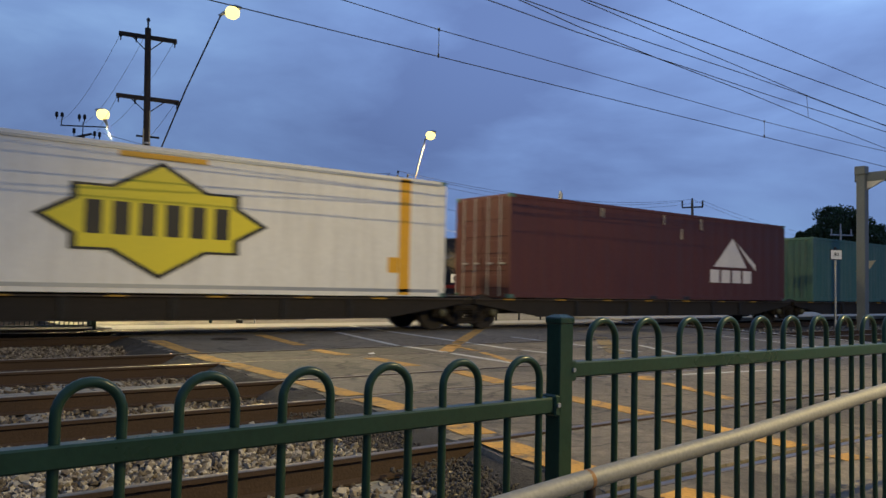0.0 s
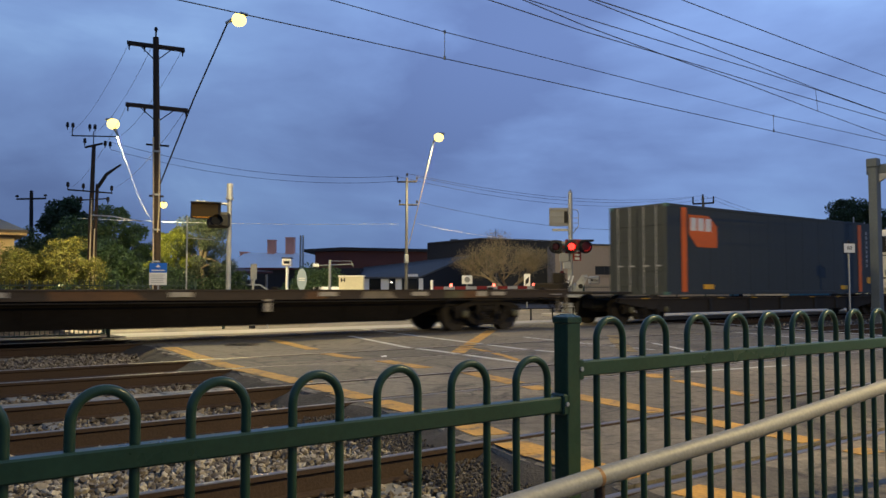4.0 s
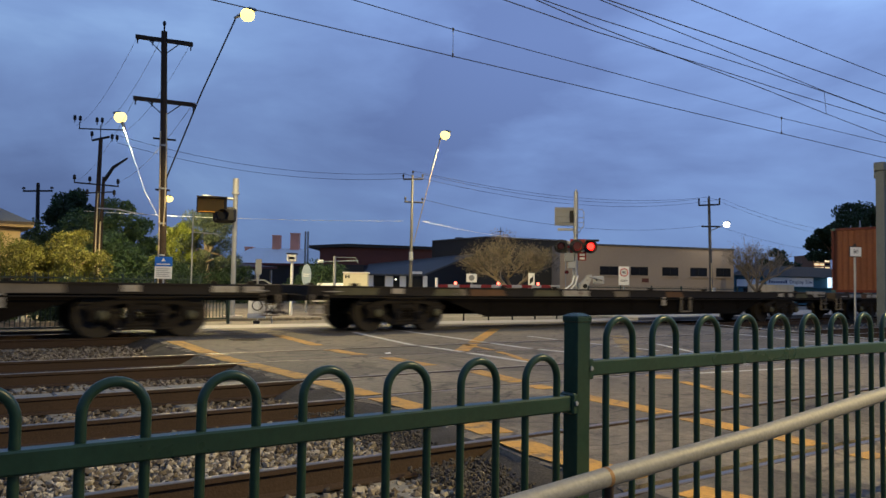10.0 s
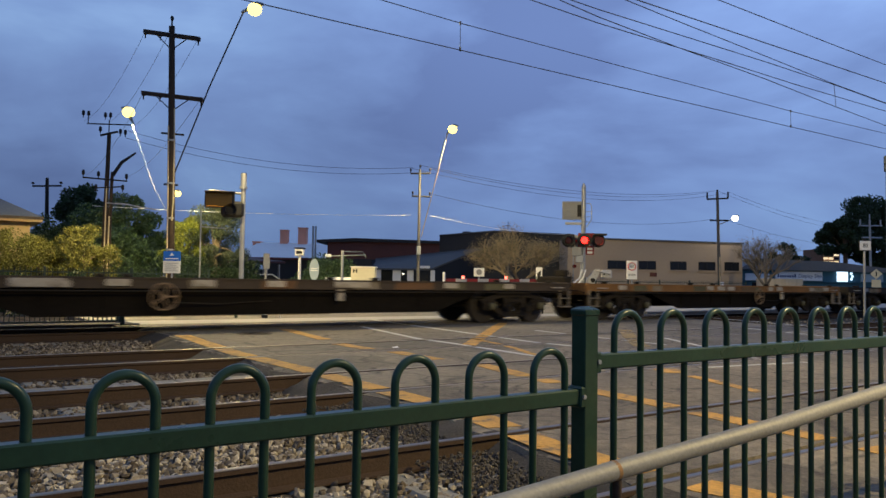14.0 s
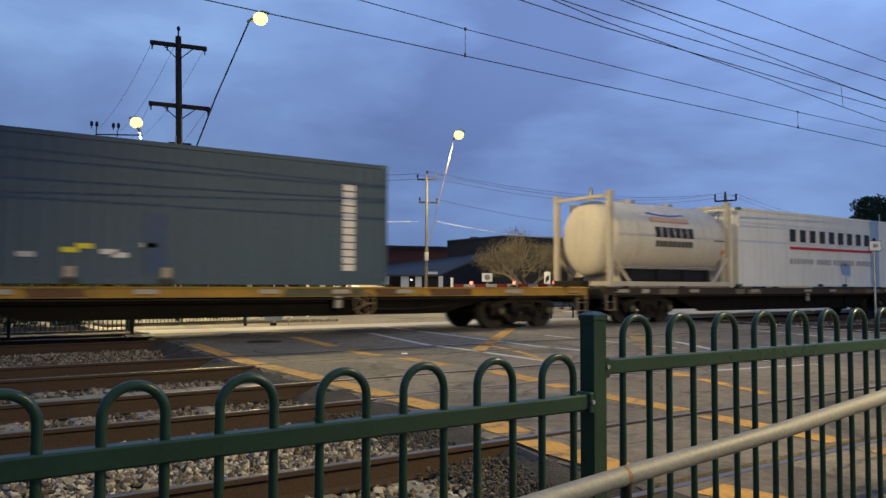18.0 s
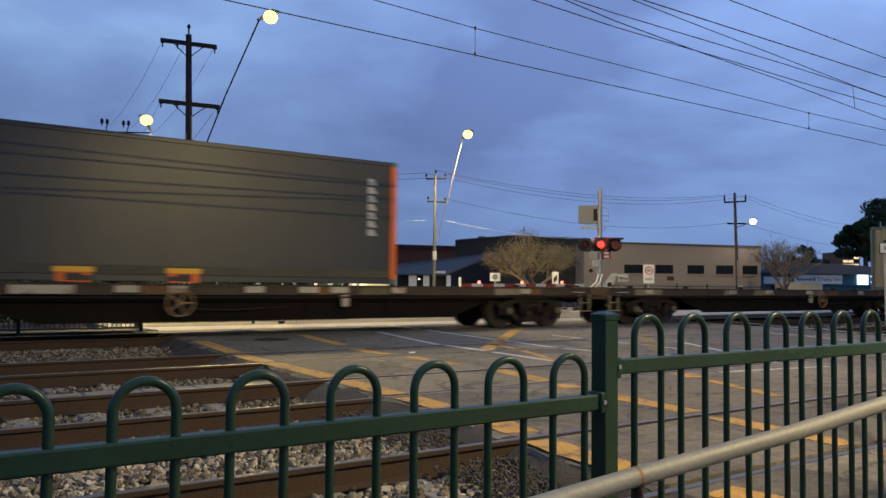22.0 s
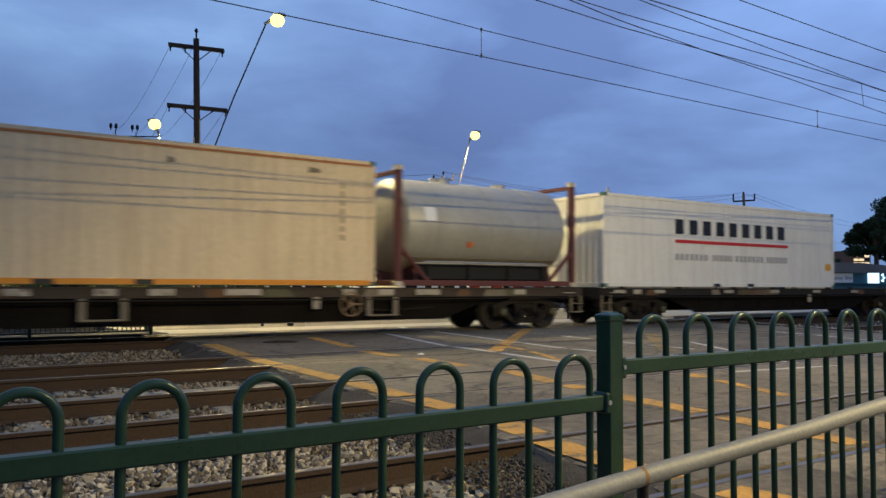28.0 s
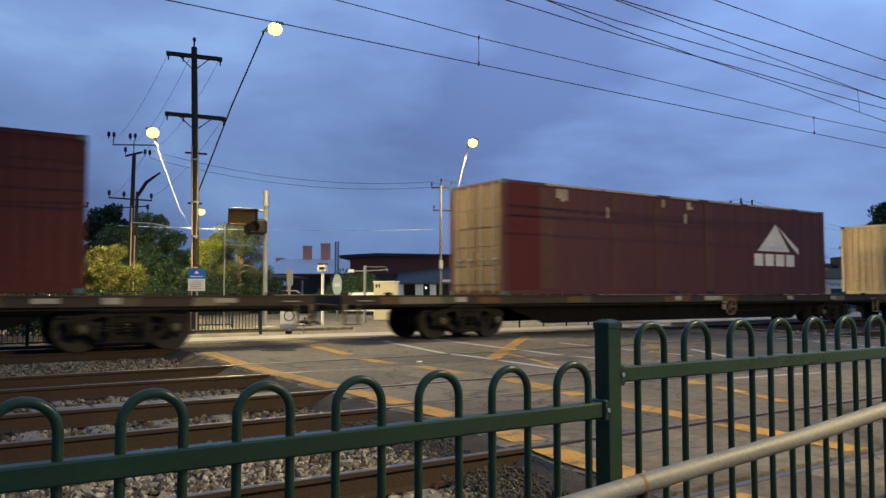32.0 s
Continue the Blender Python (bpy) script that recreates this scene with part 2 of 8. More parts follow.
def asphalt(name, base, patch, seed):
    """Old road surface: aggregate, repair patches, dark seams and cracks, oil stains."""
    m = mat(name, base, 0.74, 0, 0.34, 75, 0.9, 0.5, (0.028, 0.025, 0.021), 0.34, spec=0.28)
    n, l = m.node_tree.nodes, m.node_tree.links
    b = n["Principled BSDF"]
    old = b.inputs["Base Color"].links[0].from_socket
    co, warp, add = n.new("ShaderNodeTexCoord"), n.new("ShaderNodeTexNoise"), n.new("ShaderNodeVectorMath")
    warp.inputs["Scale"].default_value, warp.inputs["Detail"].default_value = 1.3, 6
    l.new(co.outputs["Object"], warp.inputs["Vector"])
    add.operation = "MULTIPLY_ADD"
    l.new(warp.outputs["Color"], add.inputs[0])
    add.inputs[1].default_value = (0.9, 0.9, 0)
    shift = n.new("ShaderNodeVectorMath")
    shift.inputs[1].default_value = (seed * 3.7, seed * 1.9, 0)
    l.new(co.outputs["Object"], shift.inputs[0])
    l.new(shift.outputs["Vector"], add.inputs[2])
    cells, cracks = n.new("ShaderNodeTexVoronoi"), n.new("ShaderNodeTexVoronoi")
    cells.inputs["Scale"].default_value = 0.42
    cracks.feature = "DISTANCE_TO_EDGE"
    cracks.inputs["Scale"].default_value = 0.75
    l.new(add.outputs["Vector"], cells.inputs["Vector"])
    l.new(add.outputs["Vector"], cracks.inputs["Vector"])
    tone, line, gate = n.new("ShaderNodeMapRange"), n.new("ShaderNodeMapRange"), n.new("ShaderNodeMapRange")
    sep = n.new("ShaderNodeSeparateColor")
    l.new(cells.outputs["Color"], sep.inputs["Color"])
    tone.inputs["To Min"].default_value, tone.inputs["To Max"].default_value = 1 - patch, 1 + patch
    l.new(sep.outputs["Red"], tone.inputs["Value"])
    line.inputs["From Max"].default_value = 0.022
    line.inputs["To Min"].default_value = 0.35
    l.new(cracks.outputs["Distance"], line.inputs["Value"])
    fibre = n.new("ShaderNodeTexNoise")
    fibre.inputs["Scale"].default_value, fibre.inputs["Detail"].default_value, fibre.inputs["Roughness"].default_value = 9.0, 7, 0.75
    l.new(co.outputs["Object"], fibre.inputs["Vector"])
    gate.inputs["From Min"].default_value, gate.inputs["From Max"].default_value = 0.3, 0.72
    gate.inputs["To Min"].default_value, gate.inputs["To Max"].default_value = 0.5, 1.6
    l.new(fibre.outputs["Fac"], gate.inputs["Value"])
    a, c, d = n.new("ShaderNodeMath"), n.new("ShaderNodeMath"), n.new("ShaderNodeVectorMath")
    a.operation = c.operation = "MULTIPLY"
    d.operation = "SCALE"
    l.new(tone.outputs["Result"], a.inputs[0])
    l.new(line.outputs["Result"], a.inputs[1])
    l.new(a.outputs[0], c.inputs[0])
    l.new(gate.outputs["Result"], c.inputs[1])
    l.new(old, d.inputs[0])
    l.new(c.outputs[0], d.inputs["Scale"])
    chips, pale, chip_mix = n.new("ShaderNodeTexVoronoi"), n.new("ShaderNodeMapRange"), n.new("ShaderNodeMix")
    chips.inputs["Scale"].default_value = 55.0
    l.new(co.outputs["Object"], chips.inputs["Vector"])
    chip_sep = n.new("ShaderNodeSeparateColor")
    l.new(chips.outputs["Color"], chip_sep.inputs["Color"])
    pale.inputs["From Min"].default_value, pale.inputs["From Max"].default_value = 0.8, 1.0
    pale.inputs["To Max"].default_value = 0.55
    l.new(chip_sep.outputs["Green"], pale.inputs["Value"])
    chip_mix.data_type = "RGBA"
    l.new(pale.outputs["Result"], chip_mix.inputs["Factor"])
    l.new(d.outputs["Vector"], chip_mix.inputs["A"])
    chip_mix.inputs["B"].default_value = (0.16, 0.145, 0.12, 1)
    l.new(chip_mix.outputs["Result"], b.inputs["Base Color"])
    return m


M_asphalt = asphalt("asphalt", (0.136, 0.115, 0.085), 0.34, 1)
M_asphalt_old = asphalt("worn_asphalt", (0.146, 0.123, 0.09), 0.3, 2)
M_concrete = mat("concrete", (0.34, 0.32, 0.29), 0.85, 0, 0.2, 40, 0.9, 0.3, (0.2, 0.18, 0.15), 0.2)
M_panel = mat("concrete_panel", (0.215, 0.2, 0.165), 0.85, 0, 0.2, 40, 2, 0.3, (0.12, 0.09, 0.06), 0.25)
M_shoulder = mat("gravelly_tar", (0.05, 0.043, 0.034), 0.95, 0, 0.5, 45, 1.4, 0.9, (0.085, 0.075, 0.06), 0.25)
M_bitumen = mat("dark_bitumen", (0.026, 0.024, 0.021), 0.9, 0, 0.4, 40, 1.2, 0.4, (0.045, 0.04, 0.032), 0.2)
M_dirt = mat("dirt", (0.075, 0.062, 0.05), 0.95, 0, 0.35, 12, 0.4, 0.6, (0.05, 0.04, 0.03), 0.3)
M_ballast_bed = mat("ballast_bed", (0.06, 0.05, 0.04), 0.95, 0, 0.4, 25, 1.2, 0.8)
M_rust = mat("rusty_steel", (0.047, 0.0285, 0.0175), 0.85, 0.1, 0.35, 60, 2, 0.4, (0.045, 0.028, 0.018), 0.35)
M_railhead = mat("polished_steel", (0.27, 0.215, 0.15), 0.38, 0.9, 0.12, 80, 3, 0.05)
M_yellow = mat("yellow_road_paint", (0.46, 0.255, 0.055), 0.8, 0, 0.4, 35, 2.5, 0.35, (0.13, 0.098, 0.065), 0.55)
M_white_line = mat("white_road_paint", (0.5, 0.49, 0.46), 0.75, 0, 0.25, 35, 2.5, 0.3, (0.1, 0.095, 0.09), 0.4)
M_green = mat("green_powder_coat", (0.020, 0.048, 0.025), 0.3, 0, 0.25, 60, 4, 0.05, (0.042, 0.062, 0.038), 0.18, spec=0.36)
M_greenfar = mat("dark_green_paint", (0.02, 0.04, 0.032), 0.5, 0, 0.15, 30, 4, 0.05)
M_galv = mat("galvanised_pipe", (0.265, 0.252, 0.21), 0.6, 0.2, 0.25, 90, 5, 0.15, (0.25, 0.21, 0.14), 0.2, spec=0.5)
M_galv2 = mat("galvanised_steel", (0.34, 0.35, 0.36), 0.5, 0.5, 0.15, 25, 2, 0.08)
M_timber = mat("weathered_timber", (0.045, 0.03, 0.02), 0.9, 0, 0.35, 18, 1.2, 0.5)
M_dark = mat("dark_steel", (0.016, 0.015, 0.014), 0.65, 0.2, 0.3, 20, 1.5, 0.15)
M_under = mat("grimy_steel", (0.023, 0.0185, 0.0135), 0.9, 0, 0.4, 25, 2, 0.3, (0.045, 0.033, 0.022), 0.22, spec=0.18)
M_wheel = mat("wheel_steel", (0.028, 0.023, 0.018), 0.65, 0.2, 0.25, 30, 3, 0.15)
M_deck_brown = mat("brown_wagon_paint", (0.048, 0.034, 0.022), 0.75, 0, 0.35, 25, 1.2, 0.2, (0.026, 0.02, 0.015), 0.35)
M_deck_dark = mat("dark_wagon_paint", (0.022, 0.018, 0.014), 0.85, 0, 0.35, 25, 1.2, 0.2, (0.045, 0.034, 0.024), 0.2, spec=0.3)
M_girder_black = mat("grimy_black_girder", (0.009, 0.0075, 0.006), 0.95, 0, 0.5, 14, 1.3, 0.25, (0.022, 0.016, 0.011), 0.2, spec=0.1)
M_deck_yellow = mat("yellow_wagon_paint", (0.36, 0.205, 0.032), 0.75, 0, 0.3, 25, 1.2, 0.15, (0.1, 0.07, 0.038), 0.4)
M_placard = mat("white_placard", (0.40, 0.35, 0.27), 0.75, 0, 0.3, 20, 2.5, 0.1, (0.13, 0.095, 0.065), 0.45)
M_brake = mat("tan_brake_wheel", (0.24, 0.16, 0.09), 0.8, 0, 0.25, 20, 2, 0.1)
M_mast = mat("blue_grey_mast_paint", (0.115, 0.135, 0.15), 0.6, 0.1, 0.2, 20, 1.5, 0.08)
M_board_back = mat("grey_sign_back", (0.24, 0.245, 0.25), 0.6, 0.2, 0.15, 20, 2, 0.05)
M_white = mat("white_paint", (0.775, 0.75, 0.685), 0.5, 0, 0.08, 12, 0.8, 0.03, (0.45, 0.40, 0.33), 0.1, streak=0.45)
M_cream = mat("cream_paint", (0.70, 0.555, 0.345), 0.55, 0, 0.12, 12, 0.5, 0.04, (0.45, 0.31, 0.17), 0.14, streak=0.6)
M_orange = mat("orange_paint", (0.64, 0.125, 0.012), 0.5, 0, 0.1, 15, 1.2, 0.03)
M_rail_orange = mat("amber_orange_paint", (0.66, 0.25, 0.018), 0.5, 0, 0.15, 15, 1.2, 0.03, (0.35, 0.15, 0.05), 0.15)
M_amber = mat("amber_paint", (0.70, 0.36, 0.02), 0.5, 0, 0.1, 15, 1.2, 0.03)
M_maroon = mat("maroon_paint", (0.085, 0.0155, 0.012), 0.6, 0, 0.18, 10, 0.6, 0.05, (0.05, 0.015, 0.013), 0.2, spec=0.24, streak=0.3)
M_plum = mat("plum_paint", (0.0823, 0.0252, 0.0218), 0.6, 0, 0.2, 10, 0.6, 0.05, (0.07, 0.04, 0.04), 0.2, streak=0.6)
M_charcoal = mat("charcoal_paint", (0.029, 0.030, 0.030), 0.42, 0, 0.16, 10, 0.6, 0.04, spec=0.5, streak=0.4)
M_blue = mat("slate_blue_paint", (0.05, 0.082, 0.112), 0.55, 0, 0.15, 10, 0.6, 0.05, (0.045, 0.06, 0.07), 0.2, streak=0.5)
M_teal = mat("teal_green_paint", (0.045, 0.125, 0.108), 0.6, 0, 0.2, 10, 0.6, 0.05, (0.2, 0.2, 0.15), 0.15, streak=0.6)
M_steel_tank = mat("stainless_tank", (0.40, 0.385, 0.335), 0.45, 0.3, 0.12, 8, 0.7, 0.03, (0.3, 0.26, 0.2), 0.12, streak=0.5)
M_rubber = mat("black_rubber", (0.02, 0.02, 0.02), 0.8, 0, 0.2, 30, 2, 0.1)
M_black = mat("black_paint", (0.015, 0.015, 0.016), 0.5, 0, 0.15, 20, 2, 0.03)
M_logo_yellow = mat("logo_yellow", (0.72, 0.60, 0.03), 0.5, 0, 0.05, 15, 1, 0.02)
M_logo_white = mat("logo_white", (0.72, 0.66, 0.60), 0.55, 0, 0.12, 15, 1.5, 0.02)
M_logo_tan = mat("logo_tan", (0.60, 0.45, 0.19), 0.55, 0, 0.12, 15, 1.5, 0.02)
M_red = mat("red_paint", (0.5, 0.02, 0.015), 0.5, 0, 0.08, 15, 1, 0.02)
M_sign_blue = mat("blue_sign_face", (0.02, 0.13, 0.55), 0.4, 0, 0.05, 15, 1, 0.01)
M_sign_white = mat("white_sign_face", (0.75, 0.75, 0.73), 0.4, 0, 0.05, 15, 1, 0.01)
M_brick = mat("red_brick", (0.115, 0.045, 0.037), 0.9, 0, 0.25, 12, 0.5, 0.3)
M_chimney = mat("orange_brick", (0.74, 0.33, 0.23), 0.9, 0, 0.2, 12, 0.8, 0.3)
M_render = mat("beige_render", (0.355, 0.285, 0.215), 0.9, 0, 0.12, 8, 0.25, 0.2, (0.2, 0.16, 0.13), 0.15)
M_iron_grey = mat("grey_iron_roof", (0.085, 0.09, 0.095), 0.75, 0.0, 0.15, 8, 0.4, 0.1)
M_iron_pale = mat("pale_iron_roof", (0.72, 0.74, 0.76), 0.5, 0.0, 0.12, 8, 0.4, 0.1)
M_cladding = mat("dark_cladding", (0.019, 0.021, 0.026), 0.6, 0.1, 0.15, 8, 0.3, 0.05)
M_tile_roof = mat("slate_roof", (0.12, 0.13, 0.14), 0.8, 0, 0.2, 10, 0.6, 0.3)
M_tan_wall = mat("tan_wall", (0.42, 0.31, 0.17), 0.85, 0, 0.12, 10, 0.5, 0.15)
M_teal_wall = mat("teal_wall", (0.04, 0.13, 0.19), 0.6, 0, 0.12, 8, 0.4, 0.05)
M_bark = mat("bark", (0.10, 0.075, 0.055), 0.95, 0, 0.35, 20, 2, 0.6)
M_bark_pale = mat("pale_bark", (0.25, 0.2, 0.14), 0.95, 0, 0.3, 20, 2, 0.5)
M_leaf_dark = leafy("dark_leaves", (0.027, 0.052, 0.02))
M_leaf_mid = leafy("green_leaves", (0.058, 0.10, 0.038))
M_leaf_lime = leafy("lime_leaves", (0.18, 0.205, 0.03))
M_leaf_grey = leafy("grey_green_leaves", (0.115, 0.14, 0.075))
M_leaf_hedge = leafy("hedge_leaves", (0.132, 0.133, 0.024))
M_leaf_straw = leafy("straw_leaves", (0.2, 0.165, 0.1))
mat_grey = mat("grey_lettering", (0.36, 0.36, 0.37), 0.5, 0, 0.05, 15, 1, 0.01)
M_lamp = glow("lamp_glow", (1.0, 0.76, 0.17), 3.2)
M_girder = mat("rusty_brown_girder", (0.020, 0.013, 0.008), 0.9, 0, 0.45, 14, 1.3, 0.25, (0.013, 0.010, 0.008), 0.35, spec=0.25)
M_lamp_white = glow("white_lamp_glow", (1.0, 0.92, 0.75), 3)
M_red_on = glow("red_lamp_glow", (1.0, 0.018, 0.012), 7)
M_red_small = glow("red_tail_glow", (1.0, 0.15, 0.1), 4)
M_amber_on = glow("amber_lamp_glow", (1.0, 0.6, 0.15), 2.6)
M_amber_rim = glow("amber_rim_glow", (1.0, 0.4, 0.03), 1.1)
# Pale conduit with a golden tint, the lamp light being put into its colour.
M_conduit = mat("lamp_tinted_conduit", (0.5, 0.41, 0.27), 0.55, 0, 0.12, 20, 2, 0.04)
M_screen = glow("lit_screen", (0.65, 0.85, 1.0), 1.6)
M_lens_red = mat("dark_red_lens", (0.07, 0.008, 0.008), 0.2, 0, 0.1, 20, 2, 0.02)
M_lens_amber = mat("amber_lens", (0.14, 0.08, 0.008), 0.35, 0, 0.1, 20, 2, 0.02)
M_glass = mat("dark_glass", (0.015, 0.017, 0.02), 0.08, 0, 0.1, 5, 1, 0.0)


# ---- mesh tools ----
class Geo:
    """Vertices and faces of one part."""

    def __init__(self):
        self.v, self.f, self.s = [], [], []

    def add(self, verts, faces, smooth=False):
        k = len(self.v)
        self.v += [tuple(p) for p in verts]
        self.f += [tuple(i + k for i in q) for q in faces]
        self.s += [smooth] * len(faces)
        return self

    def box(self, x0, x1, y0, y1, z0, z1):
        v = [(x, y, z) for z in (z0, z1) for y in (y0, y1) for x in (x0, x1)]
        return self.add(v, [(0, 2, 3, 1), (4, 5, 7, 6), (0, 1, 5, 4), (2, 6, 7, 3), (0, 4, 6, 2), (1, 3, 7, 5)])

    def bev(self, x0, x1, y0, y1, z0, z1, b=0.01):
        """A box with chamfered edges."""
        lo, hi, v, at = (x0, y0, z0), (x1, y1, z1), [], {}
        for c in [(i, j, k) for i in (0, 1) for j in (0, 1) for k in (0, 1)]:
            for a in range(3):
                p = []
                for d in range(3):
                    e = hi[d] if c[d] else lo[d]
                    p.append(e if d == a else e + (-b if c[d] else b))
                at[c, a] = len(v)
                v.append(tuple(p))
        f = []
        for a in range(3):
            o, w = [d for d in range(3) if d != a]
            for side in (0, 1):
                q = []
                for m, n in ((0, 0), (1, 0), (1, 1), (0, 1)):
                    c = [0, 0, 0]
                    c[a], c[o], c[w] = side, m, n
                    q.append(at[tuple(c), a])
                f.append(tuple(q if (side == 1) == (a != 1) else reversed(q)))
            for m in (0, 1):
                for n in (0, 1):
                    c, e = [0, 0, 0], [0, 0, 0]
                    c[o], c[w], e[o], e[w], e[a] = m, n, m, n, 1
                    c, e = tuple(c), tuple(e)
                    f.append((at[c, o], at[e, o], at[e, w], at[c, w]))
        for c in [(i, j, k) for i in (0, 1) for j in (0, 1) for k in (0, 1)]:
            f.append((at[c, 0], at[c, 1], at[c, 2]))
        return self.add(v, f)

    def tube(self, p0, p1, r0, r1=None, n=10, caps=True):
        return self.path([p0, p1], [r0, r0 if r1 is None else r1], n, caps)

    def path(self, pts, r, n=8, caps=True):
        pts = [Vector(p) for p in pts]
        rs = r if isinstance(r, (list, tuple)) else [r] * len(pts)
        v, f, last = [], [], None
        for i, p in enumerate(pts):
            d = (pts[min(i + 1, len(pts) - 1)] - pts[max(i - 1, 0)]).normalized()
            if last is None:
                a = d.orthogonal().normalized()
            else:
                a = (last - d * last.dot(d)).normalized()
            last = a
            b = d.cross(a)
            v += [p + (a * math.cos(6.28318 * j / n) + b * math.sin(6.28318 * j / n)) * rs[i] for j in range(n)]
        for i in range(len(pts) - 1):
            for j in range(n):
                k = (j + 1) % n
                f.append((i * n + j, i * n + k, i * n + n + k, i * n + n + j))
        self.add(v, f, True)
        if caps:
            m = (len(pts) - 1) * n
            self.add(v[:n], [tuple(reversed(range(n)))])
            self.add(v[m:], [tuple(range(n))])
        return self

    def prism(self, poly, axis, a, b):
        """A polygon pushed from a to b along an axis. The polygon is in the other two axes, in order."""
        n, v = len(poly), []
        for e in (a, b):
            for p, q in poly:
                v.append({"x": (e, p, q), "y": (p, e, q), "z": (p, q, e)}[axis])
        f = [tuple(range(n))[::-1], tuple(range(n, 2 * n))]
        f += [(i, (i + 1) % n, n + (i + 1) % n, n + i) for i in range(n)]
        return self.add(v, f)

    def sheet(self, prof, z0, z1, thick=0.004, along="x", face=-1):
        """A folded sheet: a profile of (along, out) pushed from z0 to z1, facing -y (or +x)."""
        v, f, n = [], [], len(prof)
        for off in (0.0, thick):
            for z in (z0, z1):
                for a, o in prof:
                    q = o - face * 0 + (off if face < 0 else -off)
                    v.append((a, q, z) if along == "x" else (q, a, z))
        for i in range(n - 1):
            f.append((i, i + 1, n + i + 1, n + i))
            f.append((2 * n + i, 3 * n + i, 3 * n + i + 1, 2 * n + i + 1))
        f += [(0, n, 3 * n, 2 * n), (n - 1, 3 * n - 1, 4 * n - 1, 2 * n - 1)]
        return self.add(v, f)

    def mesh(self, name):
        me = bpy.data.meshes.new(name)
        me.from_pydata(self.v, [], self.f)
        me.polygons.foreach_set("use_smooth", self.s)
        bm = bmesh.new()
        bm.from_mesh(me)
        bmesh.ops.recalc_face_normals(bm, faces=bm.faces)
        bm.to_mesh(me)
        bm.free()
        me.update()
        return me


def mesh_of(name, geo, material):
    me = geo.mesh(name) if isinstance(geo, Geo) else geo
    if not me.materials:
        me.materials.append(material)
    return me


def part(name, geo, material, parent, label="", at=None):
    """One mesh as a part of a thing."""
    ob = new(name, mesh_of(name, geo, material))
    ob.parent = parent
    if at is not None:
        ob.matrix_basis = at
    return tagged(ob, label) if label else ob


def thing(name, label, category, at=None, group="", kind=""):
    ob = new(name)
    ob.empty_display_size = 0.2
    if at is not None:
        ob.matrix_basis = at
    return tagged(ob, label, category, group, kind)


def solid(name, geo, material, label, category="", kind="", at=None, group=""):
    """A thing that is one mesh."""
    ob = new(name, mesh_of(name, geo, material))
    if at is not None:
        ob.matrix_basis = at
    return tagged(ob, label, category, group, kind)


def lettering(body, size, material, parent, at, name="lettering"):
    cu = bpy.data.curves.new(name, "FONT")
    cu.body, cu.size, cu.align_x, cu.align_y, cu.extrude = body, size, "CENTER", "CENTER", 0.002
    tmp = bpy.data.objects.new(name, cu)
    scene.collection.objects.link(tmp)
    me = bpy.data.meshes.new_from_object(tmp)
    bpy.data.objects.remove(tmp)
    me.materials.clear()
    return part(name, me, material, parent, at=at)


# ---- ground, road, tracks ----
RAILS = (2.936, 4.536, 6.904, 8.504, 10.715, 12.315, 16.672, 18.107)
solid("ground", Geo().add([(-3000, -3000, -0.32), (3000, -3000, -0.32), (3000, 3000, -0.32), (-3000, 3000, -0.32)], [(0, 1, 2, 3)]),
      M_dirt, "bare dark earth around the railway", kind="structure")
solid("ballast", Geo().prism([(1.75, -0.32), (2.1, -0.19), (18.9, -0.19), (19.2, -0.32)], "x", -60, 4.3), M_ballast_bed,
      "bed of crushed stone under the tracks", kind="structure")
solid("ballast", Geo().prism([(1.75, -0.32), (2.1, -0.19), (18.9, -0.19), (19.2, -0.32)], "x", 23.5, 260), M_ballast_bed,
      "bed of crushed stone under the tracks", kind="structure")


def edge_left(y):
    return float(np.interp(y, (1.0, 2.0, 4.0, 6.7, 9.0, 11.4, 15.2, 19.0), (3.3, 3.42, 3.74, 4.05, 4.2, 4.25, 4.66, 4.95))) + 0.07 * math.sin(1.9 * y) * math.sin(0.7 * y + 1) + 0.04 * math.sin(6.1 * y)


def edge_right(y):
    return 20.0 + 0.28 * (y - 9)


def road_strip(name, y0, y1, material, label, top=-0.004, cuts=None):
    """A strip of road between two rails with a ragged left edge."""
    n = max(2, int((y1 - y0) / 0.12))
    ys = [y0 + (y1 - y0) * i / n for i in range(n + 1)]
    g, v, f = Geo(), [], []
    for y in ys:
        a, b = edge_left(y), edge_right(y)
        v += [(a - 0.1, y, -0.2), (a, y, top - 0.016), (a + 0.1, y, top), (b, y, top), (b + 0.3, y, -0.2)]
    for i in range(n):
        for j in range(4):
            k = i * 5 + j
            f.append((k, k + 1, k + 6, k + 5))
    f += [(0, 1, 2, 3, 4), tuple(n * 5 + j for j in range(5))]
    return solid(name, g.add(v, f), material, label, kind="structure")


